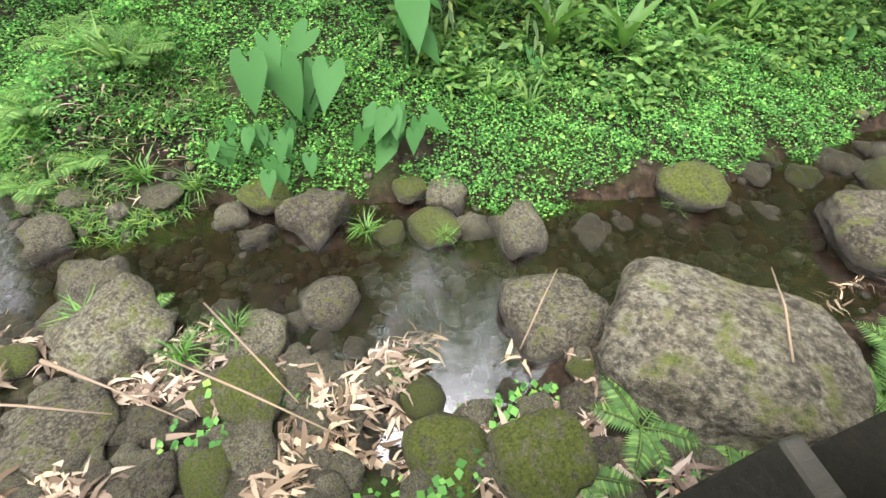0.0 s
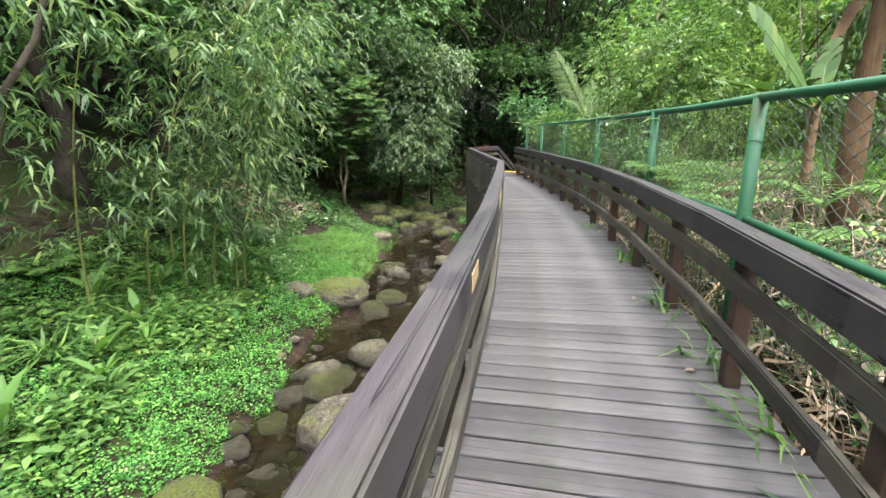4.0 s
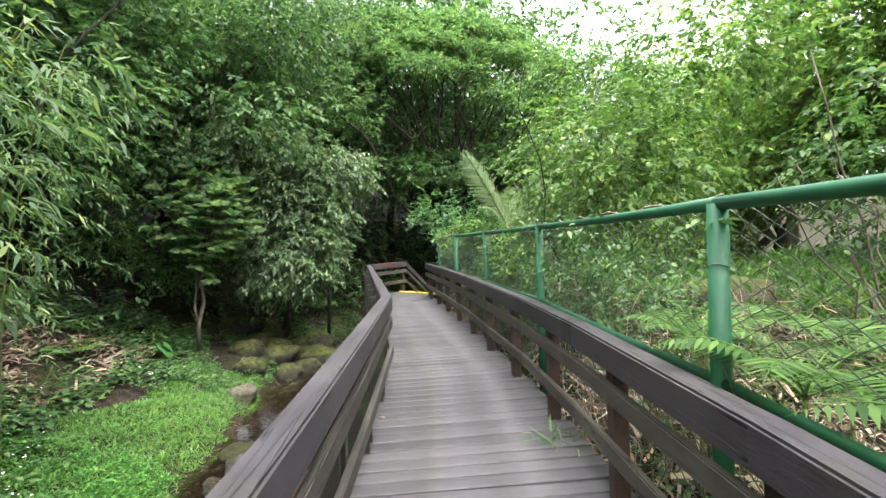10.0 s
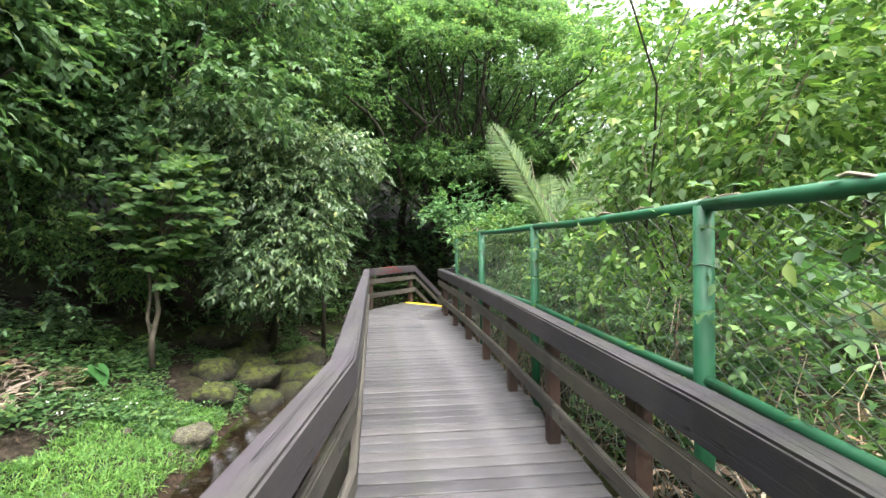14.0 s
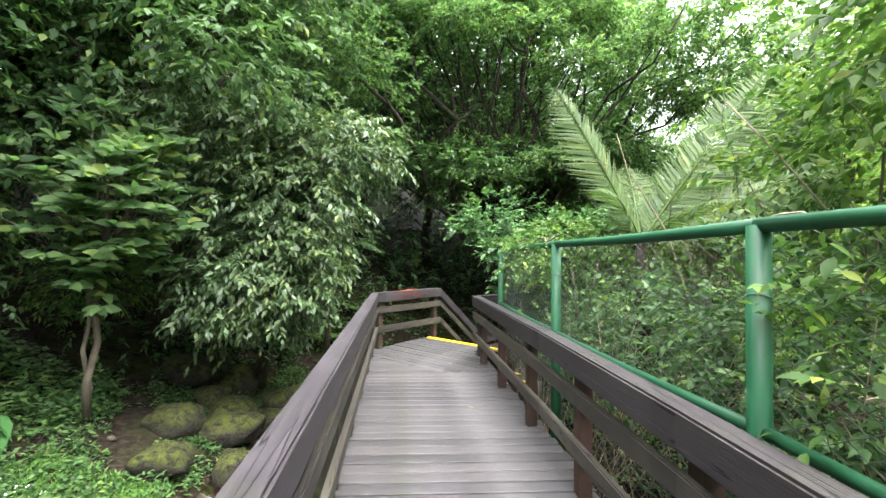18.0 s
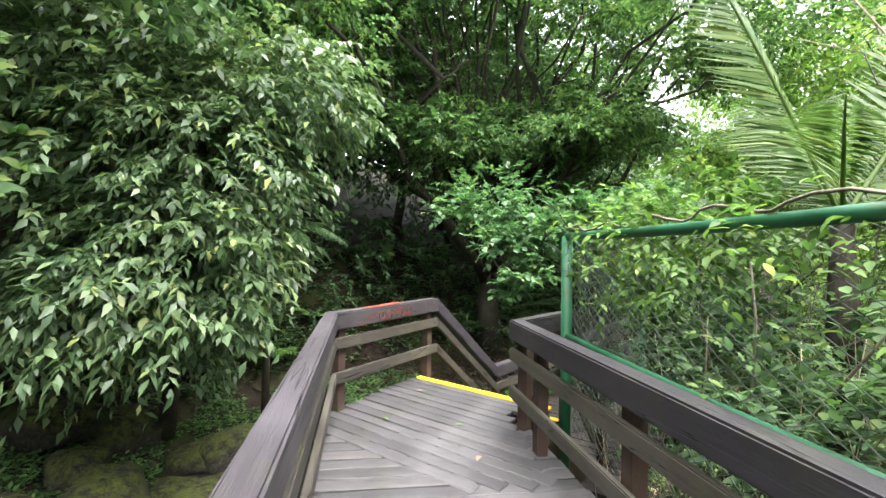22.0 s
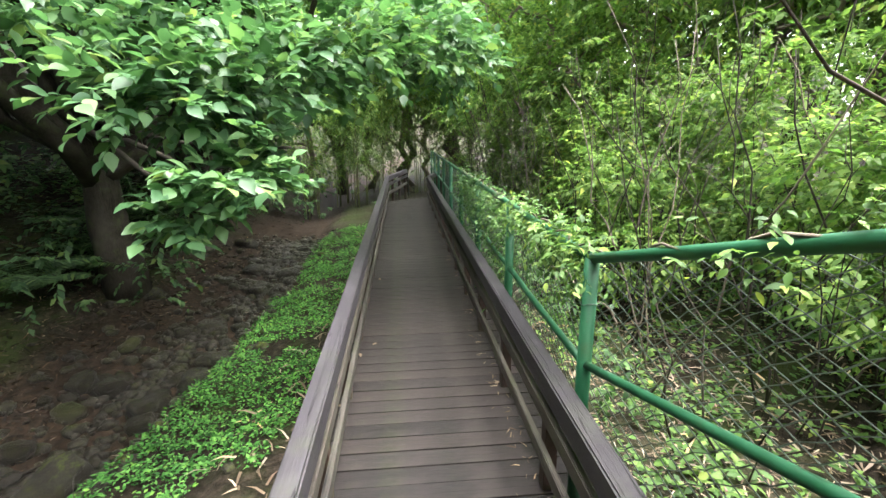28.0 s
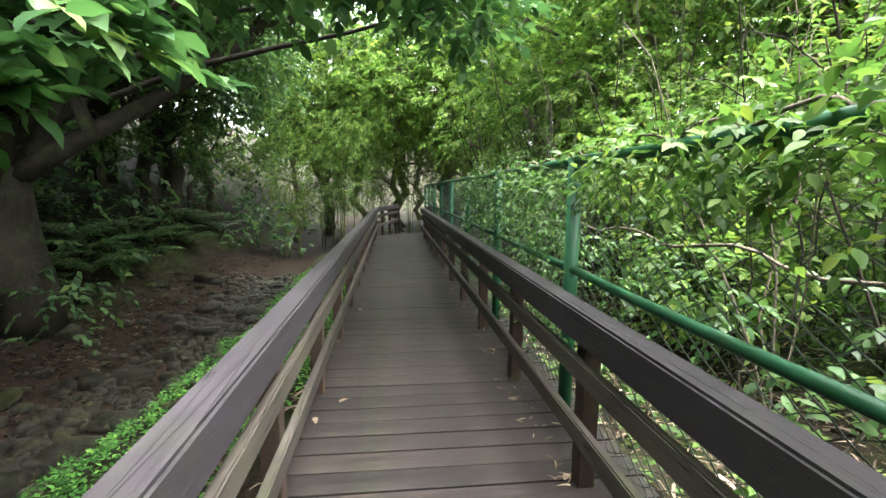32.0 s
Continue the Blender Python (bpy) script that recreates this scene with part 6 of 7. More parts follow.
# -- ferns --
def fern(name, x, y, z, n, length, material, label, seed, tilt=0.55):
    top = thing(name, label, "fern", "ferns")
    g = np.random.default_rng(seed)
    for f in range(n):
        a = f * 2 * np.pi / n + g.uniform(-0.3, 0.3)
        ln = length * g.uniform(0.75, 1.15)
        k = np.linspace(0, 1, 22)
        out = np.array([np.cos(a), np.sin(a), 0])
        rise = tilt * g.uniform(0.7, 1.3)
        spine = out * (k[:, None] * ln) + np.array([0, 0, 1.0]) * (rise * ln * (k - 0.75 * k**2.2))[:, None]
        side = np.cross(out, (0, 0, 1.0))
        tang = np.gradient(spine, axis=0)
        w = ln * 0.3 * np.sin(np.pi * np.clip(k * 0.93 + 0.1, 0, 1)) ** 0.8
        pos, way, sz = [], [], []
        for sg in (1, -1):
            pos.append(spine[2:])
            way.append(side * sg + unit(tang[2:]) * 0.45 + (0, 0, -0.15))
            sz.append(w[2:])
        v, t = leaves_arrays(np.concatenate(pos), np.concatenate(way), np.array([0, 0, 1.0]) + g.normal(0, 0.1, (40, 3)), np.concatenate(sz), (SPEAR[0] * (1, 1.25, 0.6), SPEAR[1]))
        sv, st = tube_arrays(spine, 0.006 * (1.2 - k), 3)
        v, t = join_arrays([(v, t), (sv, st)])
        tri_ob("frond", v, t, material, top)
    top.location = (x, y, z)
    return top


for k, (x, y, dz, n, ln) in enumerate([(2.98, 7.75, 1.3, 9, 0.5), (3.0, 7.1, 1.25, 9, 0.55), (3.15, 6.5, 1.2, 9, 0.6), (3.1, 6.0, 1.1, 8, 0.6), (3.7, 6.9, 1.25, 9, 0.7), (3.9, 7.7, 1.2, 8, 0.7), (4.1, 6.2, 1.1, 8, 0.75), (3.2, 5.2, 0.9, 7, 0.6), (3.5, 8.4, 1.2, 8, 0.6)]):
    z = dz - 0.35
    f = fern("fern", x, y, z, n, ln, L_FERN, "pale green fern with arching fronds through the fence", 90 + k, 0.95)
    tube("stalk", [(0, 0, float(ground_z(x, y)) - z), (0, 0, 0)], 0.012, CULM, f, sides=5)
for k, (x, y, n, ln) in enumerate([(-0.19, 3.21, 7, 0.5), (-0.44, 2.65, 6, 0.45), (0.08, 4.6, 8, 0.5), (-0.02, 5.15, 7, 0.45), (-0.33, 1.98, 5, 0.35), (-6.3, -1.14, 8, 0.6), (-5.52, -1.59, 7, 0.55), (-4.85, -1.14, 7, 0.4), (-5.74, -0.47, 7, 0.45), (-5.07, -1.92, 8, 0.5), (-6.19, -0.36, 7, 0.5), (-6.3, 10.9, 8, 0.9), (-7.0, 8.4, 8, 0.9), (-6.6, 17.0, 8, 0.9), (-2.95, -0.81, 6, 0.35), (6.2, 24.9, 6, 0.4), (5.2, 24.0, 6, 0.35), (4.4, 23.4, 6, 0.3), (-1.6, 29.5, 8, 1.2), (0.6, 31.0, 8, 1.2), (-2.5, 27.5, 8, 1.2)]):
    fern("fern", x, y, float(ground_z(x, y)) + 0.1, n, ln, L_FERN, "fresh green fern growing by the creek", 110 + k, 0.7)

g = np.random.default_rng(131)
for k in range(26):
    q = 4.0 + 0.55 * k
    x, y = 3.2 + 0.66 * q + g.uniform(-0.5, 0.5) - 0.75 * 3.9, 26.2 + 0.75 * q + g.uniform(-0.5, 0.5) + 0.66 * 3.9
    fern("fern", x, y, float(ground_z(x, y)) + 0.15, 9, g.uniform(0.9, 1.4), L_DARK, "dark drooping fern hanging over the dirt bank", 132 + k, 0.95)


# -- taro --
HEART = (
    np.array([(0, 0, 0), (-0.28, 0.18, 0.03), (-0.22, 0.36, 0.04), (0.1, 0.42, 0.03), (0.5, 0.28, 0), (1, 0, -0.2), (0.5, -0.28, 0), (0.1, -0.42, 0.03), (-0.22, -0.36, 0.04), (-0.28, -0.18, 0.03), (0.45, 0, -0.06)]),
    np.array([(0, 2, 1), (0, 3, 2), (0, 10, 3), (3, 10, 4), (4, 10, 5), (5, 10, 6), (6, 10, 7), (0, 7, 10), (0, 8, 7), (0, 9, 8)]),
)


def taro(x, y, n, size, seed, spread=0.5, h=0.6):
    top = thing("taro_plant", "taro plant with large heart-shaped green leaves", "plant", "taro plants")
    g = np.random.default_rng(seed)
    for k in range(n):
        a = g.uniform(0, 6.28)
        r = spread * g.uniform(0.2, 1.0)
        p = np.array([r * np.cos(a), r * np.sin(a), h * g.uniform(0.5, 1.1)])
        v, t = leaves_arrays(p[None], np.array([[0.75 + g.normal(0, 0.15), g.normal(0, 0.5), -0.65]]), np.array([[0.6, g.normal(0, 0.25), 0.8]]), size * g.uniform(0.6, 1.2), (HEART[0] * (1, 0.85, 1), HEART[1]))
        tri_ob("leaf", v, t, L_TARO, top)
        q = np.linspace(0, 1, 6)[:, None]
        tube("leaf_stalk", np.array([0, 0, -0.1]) * (1 - q) + p * q + np.array([0, 0, 0.12]) * np.sin(q * np.pi), 0.01, L_TARO, top, sides=4)
    top.location = on_ground(x, y)
    return top


taro(-4.85, 1.05, 9, 0.5, 1, 0.5, 0.95)
taro(-5.0, 2.45, 5, 0.55, 2, 0.35, 1.0)
taro(-4.35, 0.65, 18, 0.24, 3, 0.55, 0.5)
taro(-4.15, 1.95, 14, 0.28, 4, 0.5, 0.6)
taro(-3.9, 8.8, 3, 0.22, 5, 0.2, 0.3)
taro(-5.2, 18.3, 3, 0.5, 6, 0.2, 0.35)
taro(-4.58, 4.12, 2, 0.22, 7, 0.2, 0.25)


# -- palm --
def palm_frond(top, g, base, azim, elev, ln, sag, face=None, width=0.22, material=L_PALM):
    """A feathery frond; face is the way its blade looks (upward by default)."""
    k = np.linspace(0, 1, 106)
    out = np.array([np.cos(azim), np.sin(azim), 0.0])
    spine = base + out * (np.cos(elev) * ln * k)[:, None] + np.array([0, 0, 1.0]) * (np.sin(elev) * ln * k - sag * ln * k**2.4)[:, None]
    tang = unit(np.gradient(spine, axis=0))
    blade = np.array([0, 0, 1.0]) if face is None else np.asarray(face, float)
    side = unit(np.cross(tang, blade))
    nor = np.cross(side, tang)
    w = ln * width * np.sin(np.pi * np.clip(0.12 + 0.86 * k, 0, 1)) ** 0.7
    pos, way, up, sz = [], [], [], []
    for sg in (1, -1):
        pos.append(spine[5:])
        way.append(side[5:] * sg + tang[5:] * 0.85 - nor[5:] * 0.2 + np.array([0, 0, -0.2]) + g.normal(0, 0.05, (101, 3)))
        up.append(nor[5:] + g.normal(0, 0.12, (101, 3)))
        sz.append(w[5:] * g.uniform(0.85, 1.1, 101))
    lv = (SPEAR[0] * (1, 0.36, 0.5), SPEAR[1])
    a = leaves_arrays(np.concatenate(pos), np.concatenate(way), np.concatenate(up), np.concatenate(sz), lv)
    b = tube_arrays(spine, 0.02 * (1.1 - k), 5)
    v, t = join_arrays([a, b])
    tri_ob("frond", v, t, material, top)


palm = thing("coconut_palm", "young coconut palm with tall feathery fronds behind the fence", "palm")
g = np.random.default_rng(7)
pb = np.array([4.55, 18.0, 1.9])
for az, el_, ln, sg, fc in ((3.05, 1.12, 2.9, 0.1, (0.35, -0.9, 0.25)), (0.03, 0.95, 3.5, 0.05, (-0.5, -0.85, 0.3)), (-0.12, 0.5, 3.1, 0.14, (-0.3, -0.75, 0.6)), (-1.2, 0.6, 2.0, 0.35, None), (1.3, 0.9, 2.8, 0.25, (-0.2, -0.5, 0.8)), (3.9, 0.75, 1.9, 0.35, (-0.4, -0.6, 0.7))):
    palm_frond(palm, g, pb, az, el_, ln, sg, fc)
tube("trunk", [(4.6, 18.0, float(ground_z(4.6, 18.0)) - 0.2), (4.56, 18.0, 0.9), (4.55, 18.0, 2.0)], [0.14, 0.11, 0.07], BARK, palm)
palm2 = thing("palm", "dark arching palm fronds in the shade of the forest", "palm")
for az, el_, ln, sg in ((-0.9, 0.35, 2.0, 0.5), (-0.3, 0.4, 2.1, 0.5), (-1.6, 0.4, 2.0, 0.5), (0.4, 0.5, 1.9, 0.4)):
    palm_frond(palm2, g, np.array([-1.3, 23.3, 1.9]), az, el_, ln * 0.8, sg, material=L_DARK)
tube("trunk", [(-1.6, 24.2, -2.3), (-1.3, 23.3, 1.9)], [0.08, 0.06], BARK, palm2)


# -- banana --
def banana_leaf(top, base, azim, elev, ln, width, sag, twist=0.0):
    """A broad leaf, split by the wind into strips along its veins."""
    g = np.random.default_rng(int(azim * 100 + ln * 1000))
    n = 40
    k = np.linspace(0, 1, n)
    out = np.array([np.cos(azim), np.sin(azim), 0.0])
    mid = np.asarray(base) + out * (np.cos(elev) * ln * k)[:, None] + np.array([0, 0, 1.0]) * (np.sin(elev) * ln * k - sag * ln * k**2.2)[:, None]
    side = unit(np.cross(out, (0, 0, 1.0))) * math.cos(twist) + np.array([0, 0, 1.0]) * math.sin(twist)
    w = width * np.sin(np.pi * np.clip(0.06 + 0.92 * k, 0, 1)) ** 0.55 * np.clip(k * 6, 0.05, 1)
    tang = unit(np.gradient(mid, axis=0))
    vs, ts = [], []
    for sg in (1, -1):
        i = 3
        while i < n - 1:
            e = min(n - 1, i + int(g.integers(2, 9)))
            hang = g.uniform(-0.1, 0.45)
            q = np.arange(i, e + 1)
            edge = mid[q] + (side * sg + np.array([0, 0, 0.25 - hang])) * w[q][:, None] + tang[q] * (0.3 * w[q])[:, None]
            edge[-1] -= tang[e] * 0.012
            half = (mid[q] + edge) / 2 + np.array([0, 0, 0.1]) * w[q][:, None]
            m, b0 = len(q), sum(len(x) for x in vs)
            vs.append(np.concatenate([mid[q], half, edge]))
            for r in range(m - 1):
                for lo in (0, m):
                    a = b0 + lo + r
                    ts += [(a, a + 1, a + m + 1), (a, a + m + 1, a + m)]
            i = e
    b = tube_arrays(mid - (0, 0, 0.01), 0.022 * (1.15 - k), 5)
    vv, tt = join_arrays([(np.concatenate(vs), np.array(ts)), b])
    return tri_ob("leaf", vv, tt, L_BANANA, top)


banana = thing("banana_plant", "banana plant with broad torn leaves and a green bunch", "banana plant")
bx, by = 5.4, 7.55
gz = float(ground_z(bx, by))
tube("pseudostem", [(bx, by, gz - 0.1), (bx - 0.05, by, 1.2), (bx - 0.08, by, 3.1)], [0.17, 0.15, 0.1], FIBRE, banana, sides=10)
for az, el_, ln, wd, sg, tw in ((2.5, 1.05, 2.9, 0.3, 0.5, 0.5), (3.3, 0.85, 2.2, 0.27, 0.6, 0.35), (-1.3, 1.0, 2.6, 0.3, 0.55, 0.5), (-0.3, 1.0, 2.5, 0.32, 0.55, 0.2), (0.7, 1.2, 2.5, 0.3, 0.3, 0.4), (4.3, 1.05, 2.5, 0.28, 0.6, 0.3), (1.5, 1.25, 2.3, 0.26, 0.3, 0.9)):
    banana_leaf(banana, (bx - 0.08, by, 3.0), az, el_, ln, wd, sg, tw)
for az, ln in ((2.2, 0.8), (3.6, 0.95), (5.2, 0.8), (0.4, 0.7)):
    banana_leaf(banana, (bx - 0.08, by, 3.05), az, 0.2, ln, 0.07, 1.3, 0.4).data.materials[0] = FIBRE
FRUIT = leaf_mat("green_bananas", (0.02, 0.05, 0.01), (0.035, 0.085, 0.015), (0.06, 0.12, 0.02), 0.0, 0.4)
for row in range(6):
    for j in range(7):
        a = 2 * np.pi * j / 7 + row * 0.4
        c = np.array([bx - 0.42 + 0.1 * np.cos(a), by - 0.05 + 0.1 * np.sin(a), 2.78 - 0.1 * row])
        o = np.array([np.cos(a), np.sin(a), 0]) * 0.08
        tube("banana", [c, c + o * 0.7 + (0, 0, 0.05), c + o * 0.8 + (0, 0, 0.14)], [0.012, 0.022, 0.008], FRUIT, banana, sides=6)
tube("bunch_stalk", [(bx - 0.08, by, 3.1), (bx - 0.35, by - 0.05, 3.15), (bx - 0.42, by - 0.05, 2.2)], 0.03, CULM, banana, sides=6)
young = thing("banana_plant", "young banana plant with a bright upright leaf by the fence", "banana plant")
for az, el_, ln, wd, sg, tw in ((2.75, 1.0, 1.35, 0.17, 0.05, 1.1), (3.3, 0.35, 1.25, 0.2, 0.12, 0.2), (0.9, 0.9, 1.1, 0.15, 0.1, 0.7), (4.3, 0.5, 0.9, 0.15, 0.3, 0.2)):
    banana_leaf(young, (4.15, 6.6, 1.75), az, el_, ln, wd, sg, tw)
tube("pseudostem", [(4.2, 6.6, float(ground_z(4.2, 6.6)) - 0.1), (4.15, 6.6, 1.8)], [0.07, 0.04], FIBRE, young, sides=8)


# -- vines on the fence --
def vine_on(a, b, n, seed, size=0.09, material=L_LIME, hang=0.5, label="climbing vine with pale green leaves along the fence top"):
    top = thing("climbing_vine", label, "vine", "fence vines")
    g = np.random.default_rng(seed)
    a, b = np.array(a, float), np.array(b, float)
    s = g.uniform(0, 1, n)[:, None]
    p = a + (b - a) * s + g.normal(0, 0.05, (n, 3)) - np.array([0, 0, 1.0]) * (np.abs(g.normal(0, hang, (n, 1))))
    v, t = sprays(g, p, g.normal(0, 1, (n, 3)), 6, 0.22, size, LEAF8, 0.25)
    tri_ob("foliage", v, t, material, top)
    k = np.linspace(0, 1, 30)[:, None]
    st = a + (b - a) * k + np.stack([np.sin(k[:, 0] * 40) * 0.025, np.cos(k[:, 0] * 40) * 0.025, np.sin(k[:, 0] * 33) * 0.03 - 0.02], -1)
    tube("stem", st, 0.008, PALEBARK, top, sides=4)
    return top


vine_on((*UP_POSTS[4], 1.8), (*UP_POSTS[3], 1.8), 70, 201, 0.07, L_MID, 0.35)
vine_on((*UP_POSTS[5], 1.8), (*UP_POSTS[4], 1.8), 80, 202, 0.08, L_LIME, 0.5)
vine_on((*UP_POSTS[7], 1.85), (*UP_POSTS[6], 1.85), 90, 203, 0.07, L_LIME, 0.3)
vine_on((*UP_POSTS[7], 1.8), (*LOW_POSTS[0], 0.78), 45, 204, 0.05, L_LIME, 0.06)
vine_on((*LOW_POSTS[0], 0.8), (*LOW_POSTS[1], 0.8), 260, 205, 0.065, L_LIME, 0.13)
vine_on((*LOW_POSTS[1], 0.78), (*LOW_POSTS[2], 0.78), 330, 206, 0.06, L_MID, 0.5)
vine_on((*LOW_POSTS[2], 0.78), (*LOW_POSTS[3], 0.78), 300, 207, 0.06, L_MID, 0.5)
vine_on((LOW_POSTS[0][0] + 0.16, LOW_POSTS[0][1] - 0.16, 0.3), (LOW_POSTS[2][0] + 0.16, LOW_POSTS[2][1] - 0.16, 0.3), 200, 208, 0.065, L_MID, 0.5, "vine leaves threaded through the wire mesh")

# dry stalks tangled behind the mesh
g = np.random.default_rng(441)
items = []
for k in range(420):
    y = g.uniform(1.0, 15.5) if k < 300 else g.uniform(15.5, 19.0)
    x = float(np.interp(y, [p[1] for p in UP_POSTS], [p[0] for p in UP_POSTS])) + 0.12 + abs(g.normal(0, 0.7))
    z = float(ground_z(x, y))
    a, ln = g.uniform(0, 6.28), g.uniform(0.5, 1.9)
    lean = g.uniform(0.1, 1.3)
    tip = np.array([x + max(-0.05, np.cos(a) * lean * ln * 0.6), y + np.sin(a) * lean * ln * 0.6, z + ln])
    items.append(tube_arrays(*limb(g, (x, y, z), tip, 0.006, 0.003, 0.05, 6), 3))
v, t = join_arrays(items)
tagged(tri_ob("dry_stalks", v, t, STRAW), "tangle of thin dry stalks behind the wire mesh", "stalks", kind="stuff")
pts = scatter(5000, 2.6, 7.0, 0.0, 16.0, lambda x, y, d: (x > 3.2) & (smooth_noise(x, y, 0.7, 8.0) > 0.0))
cover("fence_weeds", pts, 0.1, LEAF2, L_MID, "weedy green leaves among dry stalks behind the fence", "ground cover", 4, 0.5)
pts = scatter(9000, 2.7, 7.5, -1.0, 12.0, lambda x, y, d: (x > 2.8 + 0.02 * y) & (smooth_noise(x, y, 0.8, 5.0) > -0.45))
n = len(pts)
a = g.uniform(0, 6.28, n)
v, t = leaves_arrays(pts + np.stack([0 * a, 0 * a, g.uniform(0, 1, n) ** 2 * 0.7], -1), np.stack([np.cos(a), np.sin(a), g.normal(-0.1, 0.6, n)], -1), np.array([0, 0, 1.0]) + g.normal(0, 0.5, (n, 3)), 0.32 * g.uniform(0.5, 1.5, n), (BLADE[0] * (1, 0.7, 2.0), BLADE[1]))
tagged(tri_ob("dead_fronds", v, t, STRAW), "matted tan dead leaves and stalks behind the fence", "leaf litter", kind="stuff")
# weeds that push through the railing beside the deck
for k, (x, y, n, ln) in enumerate([(2.1, 3.6, 26, 0.38), (2.0, 2.7, 26, 0.42), (1.9, 2.1, 20, 0.4), (2.2, 4.4, 24, 0.36), (1.8, 1.4, 20, 0.4), (2.3, 5.4, 26, 0.35), (2.45, 6.9, 26, 0.35), (2.55, 8.8, 24, 0.3)]):
    a = g.uniform(0, 6.28, n)
    v, t = leaves_arrays(np.stack([g.normal(0, 0.05, n), g.normal(0, 0.12, n), 0 * a], -1), np.stack([np.cos(a) * 0.7 - 0.3, np.sin(a), g.uniform(0.3, 1.6, n)], -1), np.array([0, 0, 1.0]) + g.normal(0, 0.3, (n, 3)), ln * g.uniform(0.5, 1.2, n), (BLADE[0] * (1, 0.55, 2.2), BLADE[1]))
    ob = tri_ob("weed_tuft", v, t, L_MID if k % 2 else L_FERN)
    ob.location = (x, y, -0.08)
    tagged(ob, "tuft of long grass blades pushing through the railing", "grass", "railing weeds")

# -- grass tufts on banks and rocks --
def tuft(x, y, z, n, ln, material, label, seed):
    g = np.random.default_rng(seed)
    a = g.uniform(0, 6.28, n)
    way = np.stack([np.cos(a), np.sin(a), g.uniform(0.3, 2.2, n)], -1)
    v, t = leaves_arrays(np.stack([np.cos(a), np.sin(a), 0 * a], -1) * 0.03, way, np.array([0, 0, 1.0]) + g.normal(0, 0.3, (n, 3)), ln * g.uniform(0.6, 1.2, n), (BLADE[0] * (1, 0.5, 2.5), BLADE[1]))
    ob = tri_ob("grass_tuft", v, t, material)
    ob.location = (x, y, z)
    return tagged(ob, label, "grass", "grass tufts")


TUFTS = [(-4.46, -0.25, 0.335), (-4.63, -0.7, 0.391), (-3.34, 1.37, 0.279), (-2.4, -0.03, 0.279), (-2.28, -0.42, 0.279), (-2.84, 2.09, 0.179), (-2.44, 4.88, 0.21), (-3.12, -1.26, 0.335), (-4.39, 3.31, 0.445), (-4.1, 3.72, 0.439), (-4.63, 3.1, 0.446), (-5.3, -1.59, 0.558), (-5.63, -0.59, 0.558), (-1.56, 1.09, 0.134), (-4.65, 5.32, 0.515), (-5.2, 6.6, 0.6), (-4.6, 7.6, 0.5), (2.3, 4.6, 0.3), (2.6, 3.6, 0.4)]
for k, (x, y, ln) in enumerate(TUFTS):
    tuft(x, y, float(ground_z(x, y)) + (0.22 if k in (3, 4, 5) else 0.05), 46, ln, L_GRASS if k % 3 else L_FERN, "tuft of thin bright grass on the bank", 400 + k)
for k, (x, y, s) in enumerate([(-4.4, 5.2, 0.55), (-4.9, 4.4, 0.6), (-5.3, 5.6, 0.6), (-4.8, 6.9, 0.55), (-5.6, 3.6, 0.6), (-4.9, 7.9, 0.5), (-5.6, 9.4, 0.55), (-5.0, 11.0, 0.5), (-4.3, 6.4, 0.4), (-5.9, 8.2, 0.5), (-6.2, 5.6, 0.5), (-6.0, 12.6, 0.5)]):
    top = thing("ginger_lily", "clump of broad upright green ginger leaves on the bank", "plant", "ginger clumps")
    g = np.random.default_rng(430 + k)
    for j in range(9):
        a = g.uniform(0, 6.28)
        v, t = leaves_arrays(np.array([[0.05 * np.cos(a), 0.05 * np.sin(a), g.uniform(0, 0.35)]]), np.array([[np.cos(a), np.sin(a), g.uniform(0.5, 1.6)]]), np.array([[-np.cos(a) * 0.6, -np.sin(a) * 0.6, 1.0]]), s * g.uniform(0.7, 1.2), (LEAF8[0] * (1, 0.55, 1), LEAF8[1]))
        tri_ob("leaf", v, t, L_FERN, top)
    tube("stem", [(0, 0, -0.1), (0.02, 0, 0.4)], 0.012, CULM, top, sides=5)
    top.location = on_ground(x, y)

pts = scatter(9000, -7.2, -3.6, -2.8, 0.6, lambda x, y, d: (((x + 5.52) / 1.4) ** 2 + ((y + 0.98) / 1.3) ** 2 < 1) & (smooth_noise(x, y, 0.35, 3.0) > -0.15))
cover("mound_grass", pts, 0.13, BLADE, L_FERN, "yellow-green grass and small ferns over a dry soil mound", "grass", 3, 0.06, 1.2)
pts = scatter(2400, -7.2, -3.8, -2.7, 0.4, lambda x, y, d: ((x + 5.52) / 1.1) ** 2 + ((y + 0.98) / 1.0) ** 2 < 1)
litter("mound_litter", pts, 0.14, "pale dry stalks and leaves on the soil mound")
pts = scatter(1700, -8.4, -5.4, 13.8, 18.6, lambda x, y, d: smooth_noise(x, y, 0.8, 2.0) > -0.3)
litter("bamboo_straw", pts + (0, 0, 0.06), 0.32, "heap of pale dry bamboo leaves on the slope", 0.3)
pts = scatter(3400, -9.0, -5.0, 11.5, 21.0, lambda x, y, d: (d > 3.3) & (smooth_noise(x, y, 1.0, 2.5) > -0.35) & (((x + 6.8) / 1.5) ** 2 + ((y - 16.3) / 2.0) ** 2 > 1))
cover("leafy_weeds", pts, 0.17, LEAF4, L_MID, "knee-high leafy weeds on the shaded slope", "ground cover", 6, 0.65, 0.5)
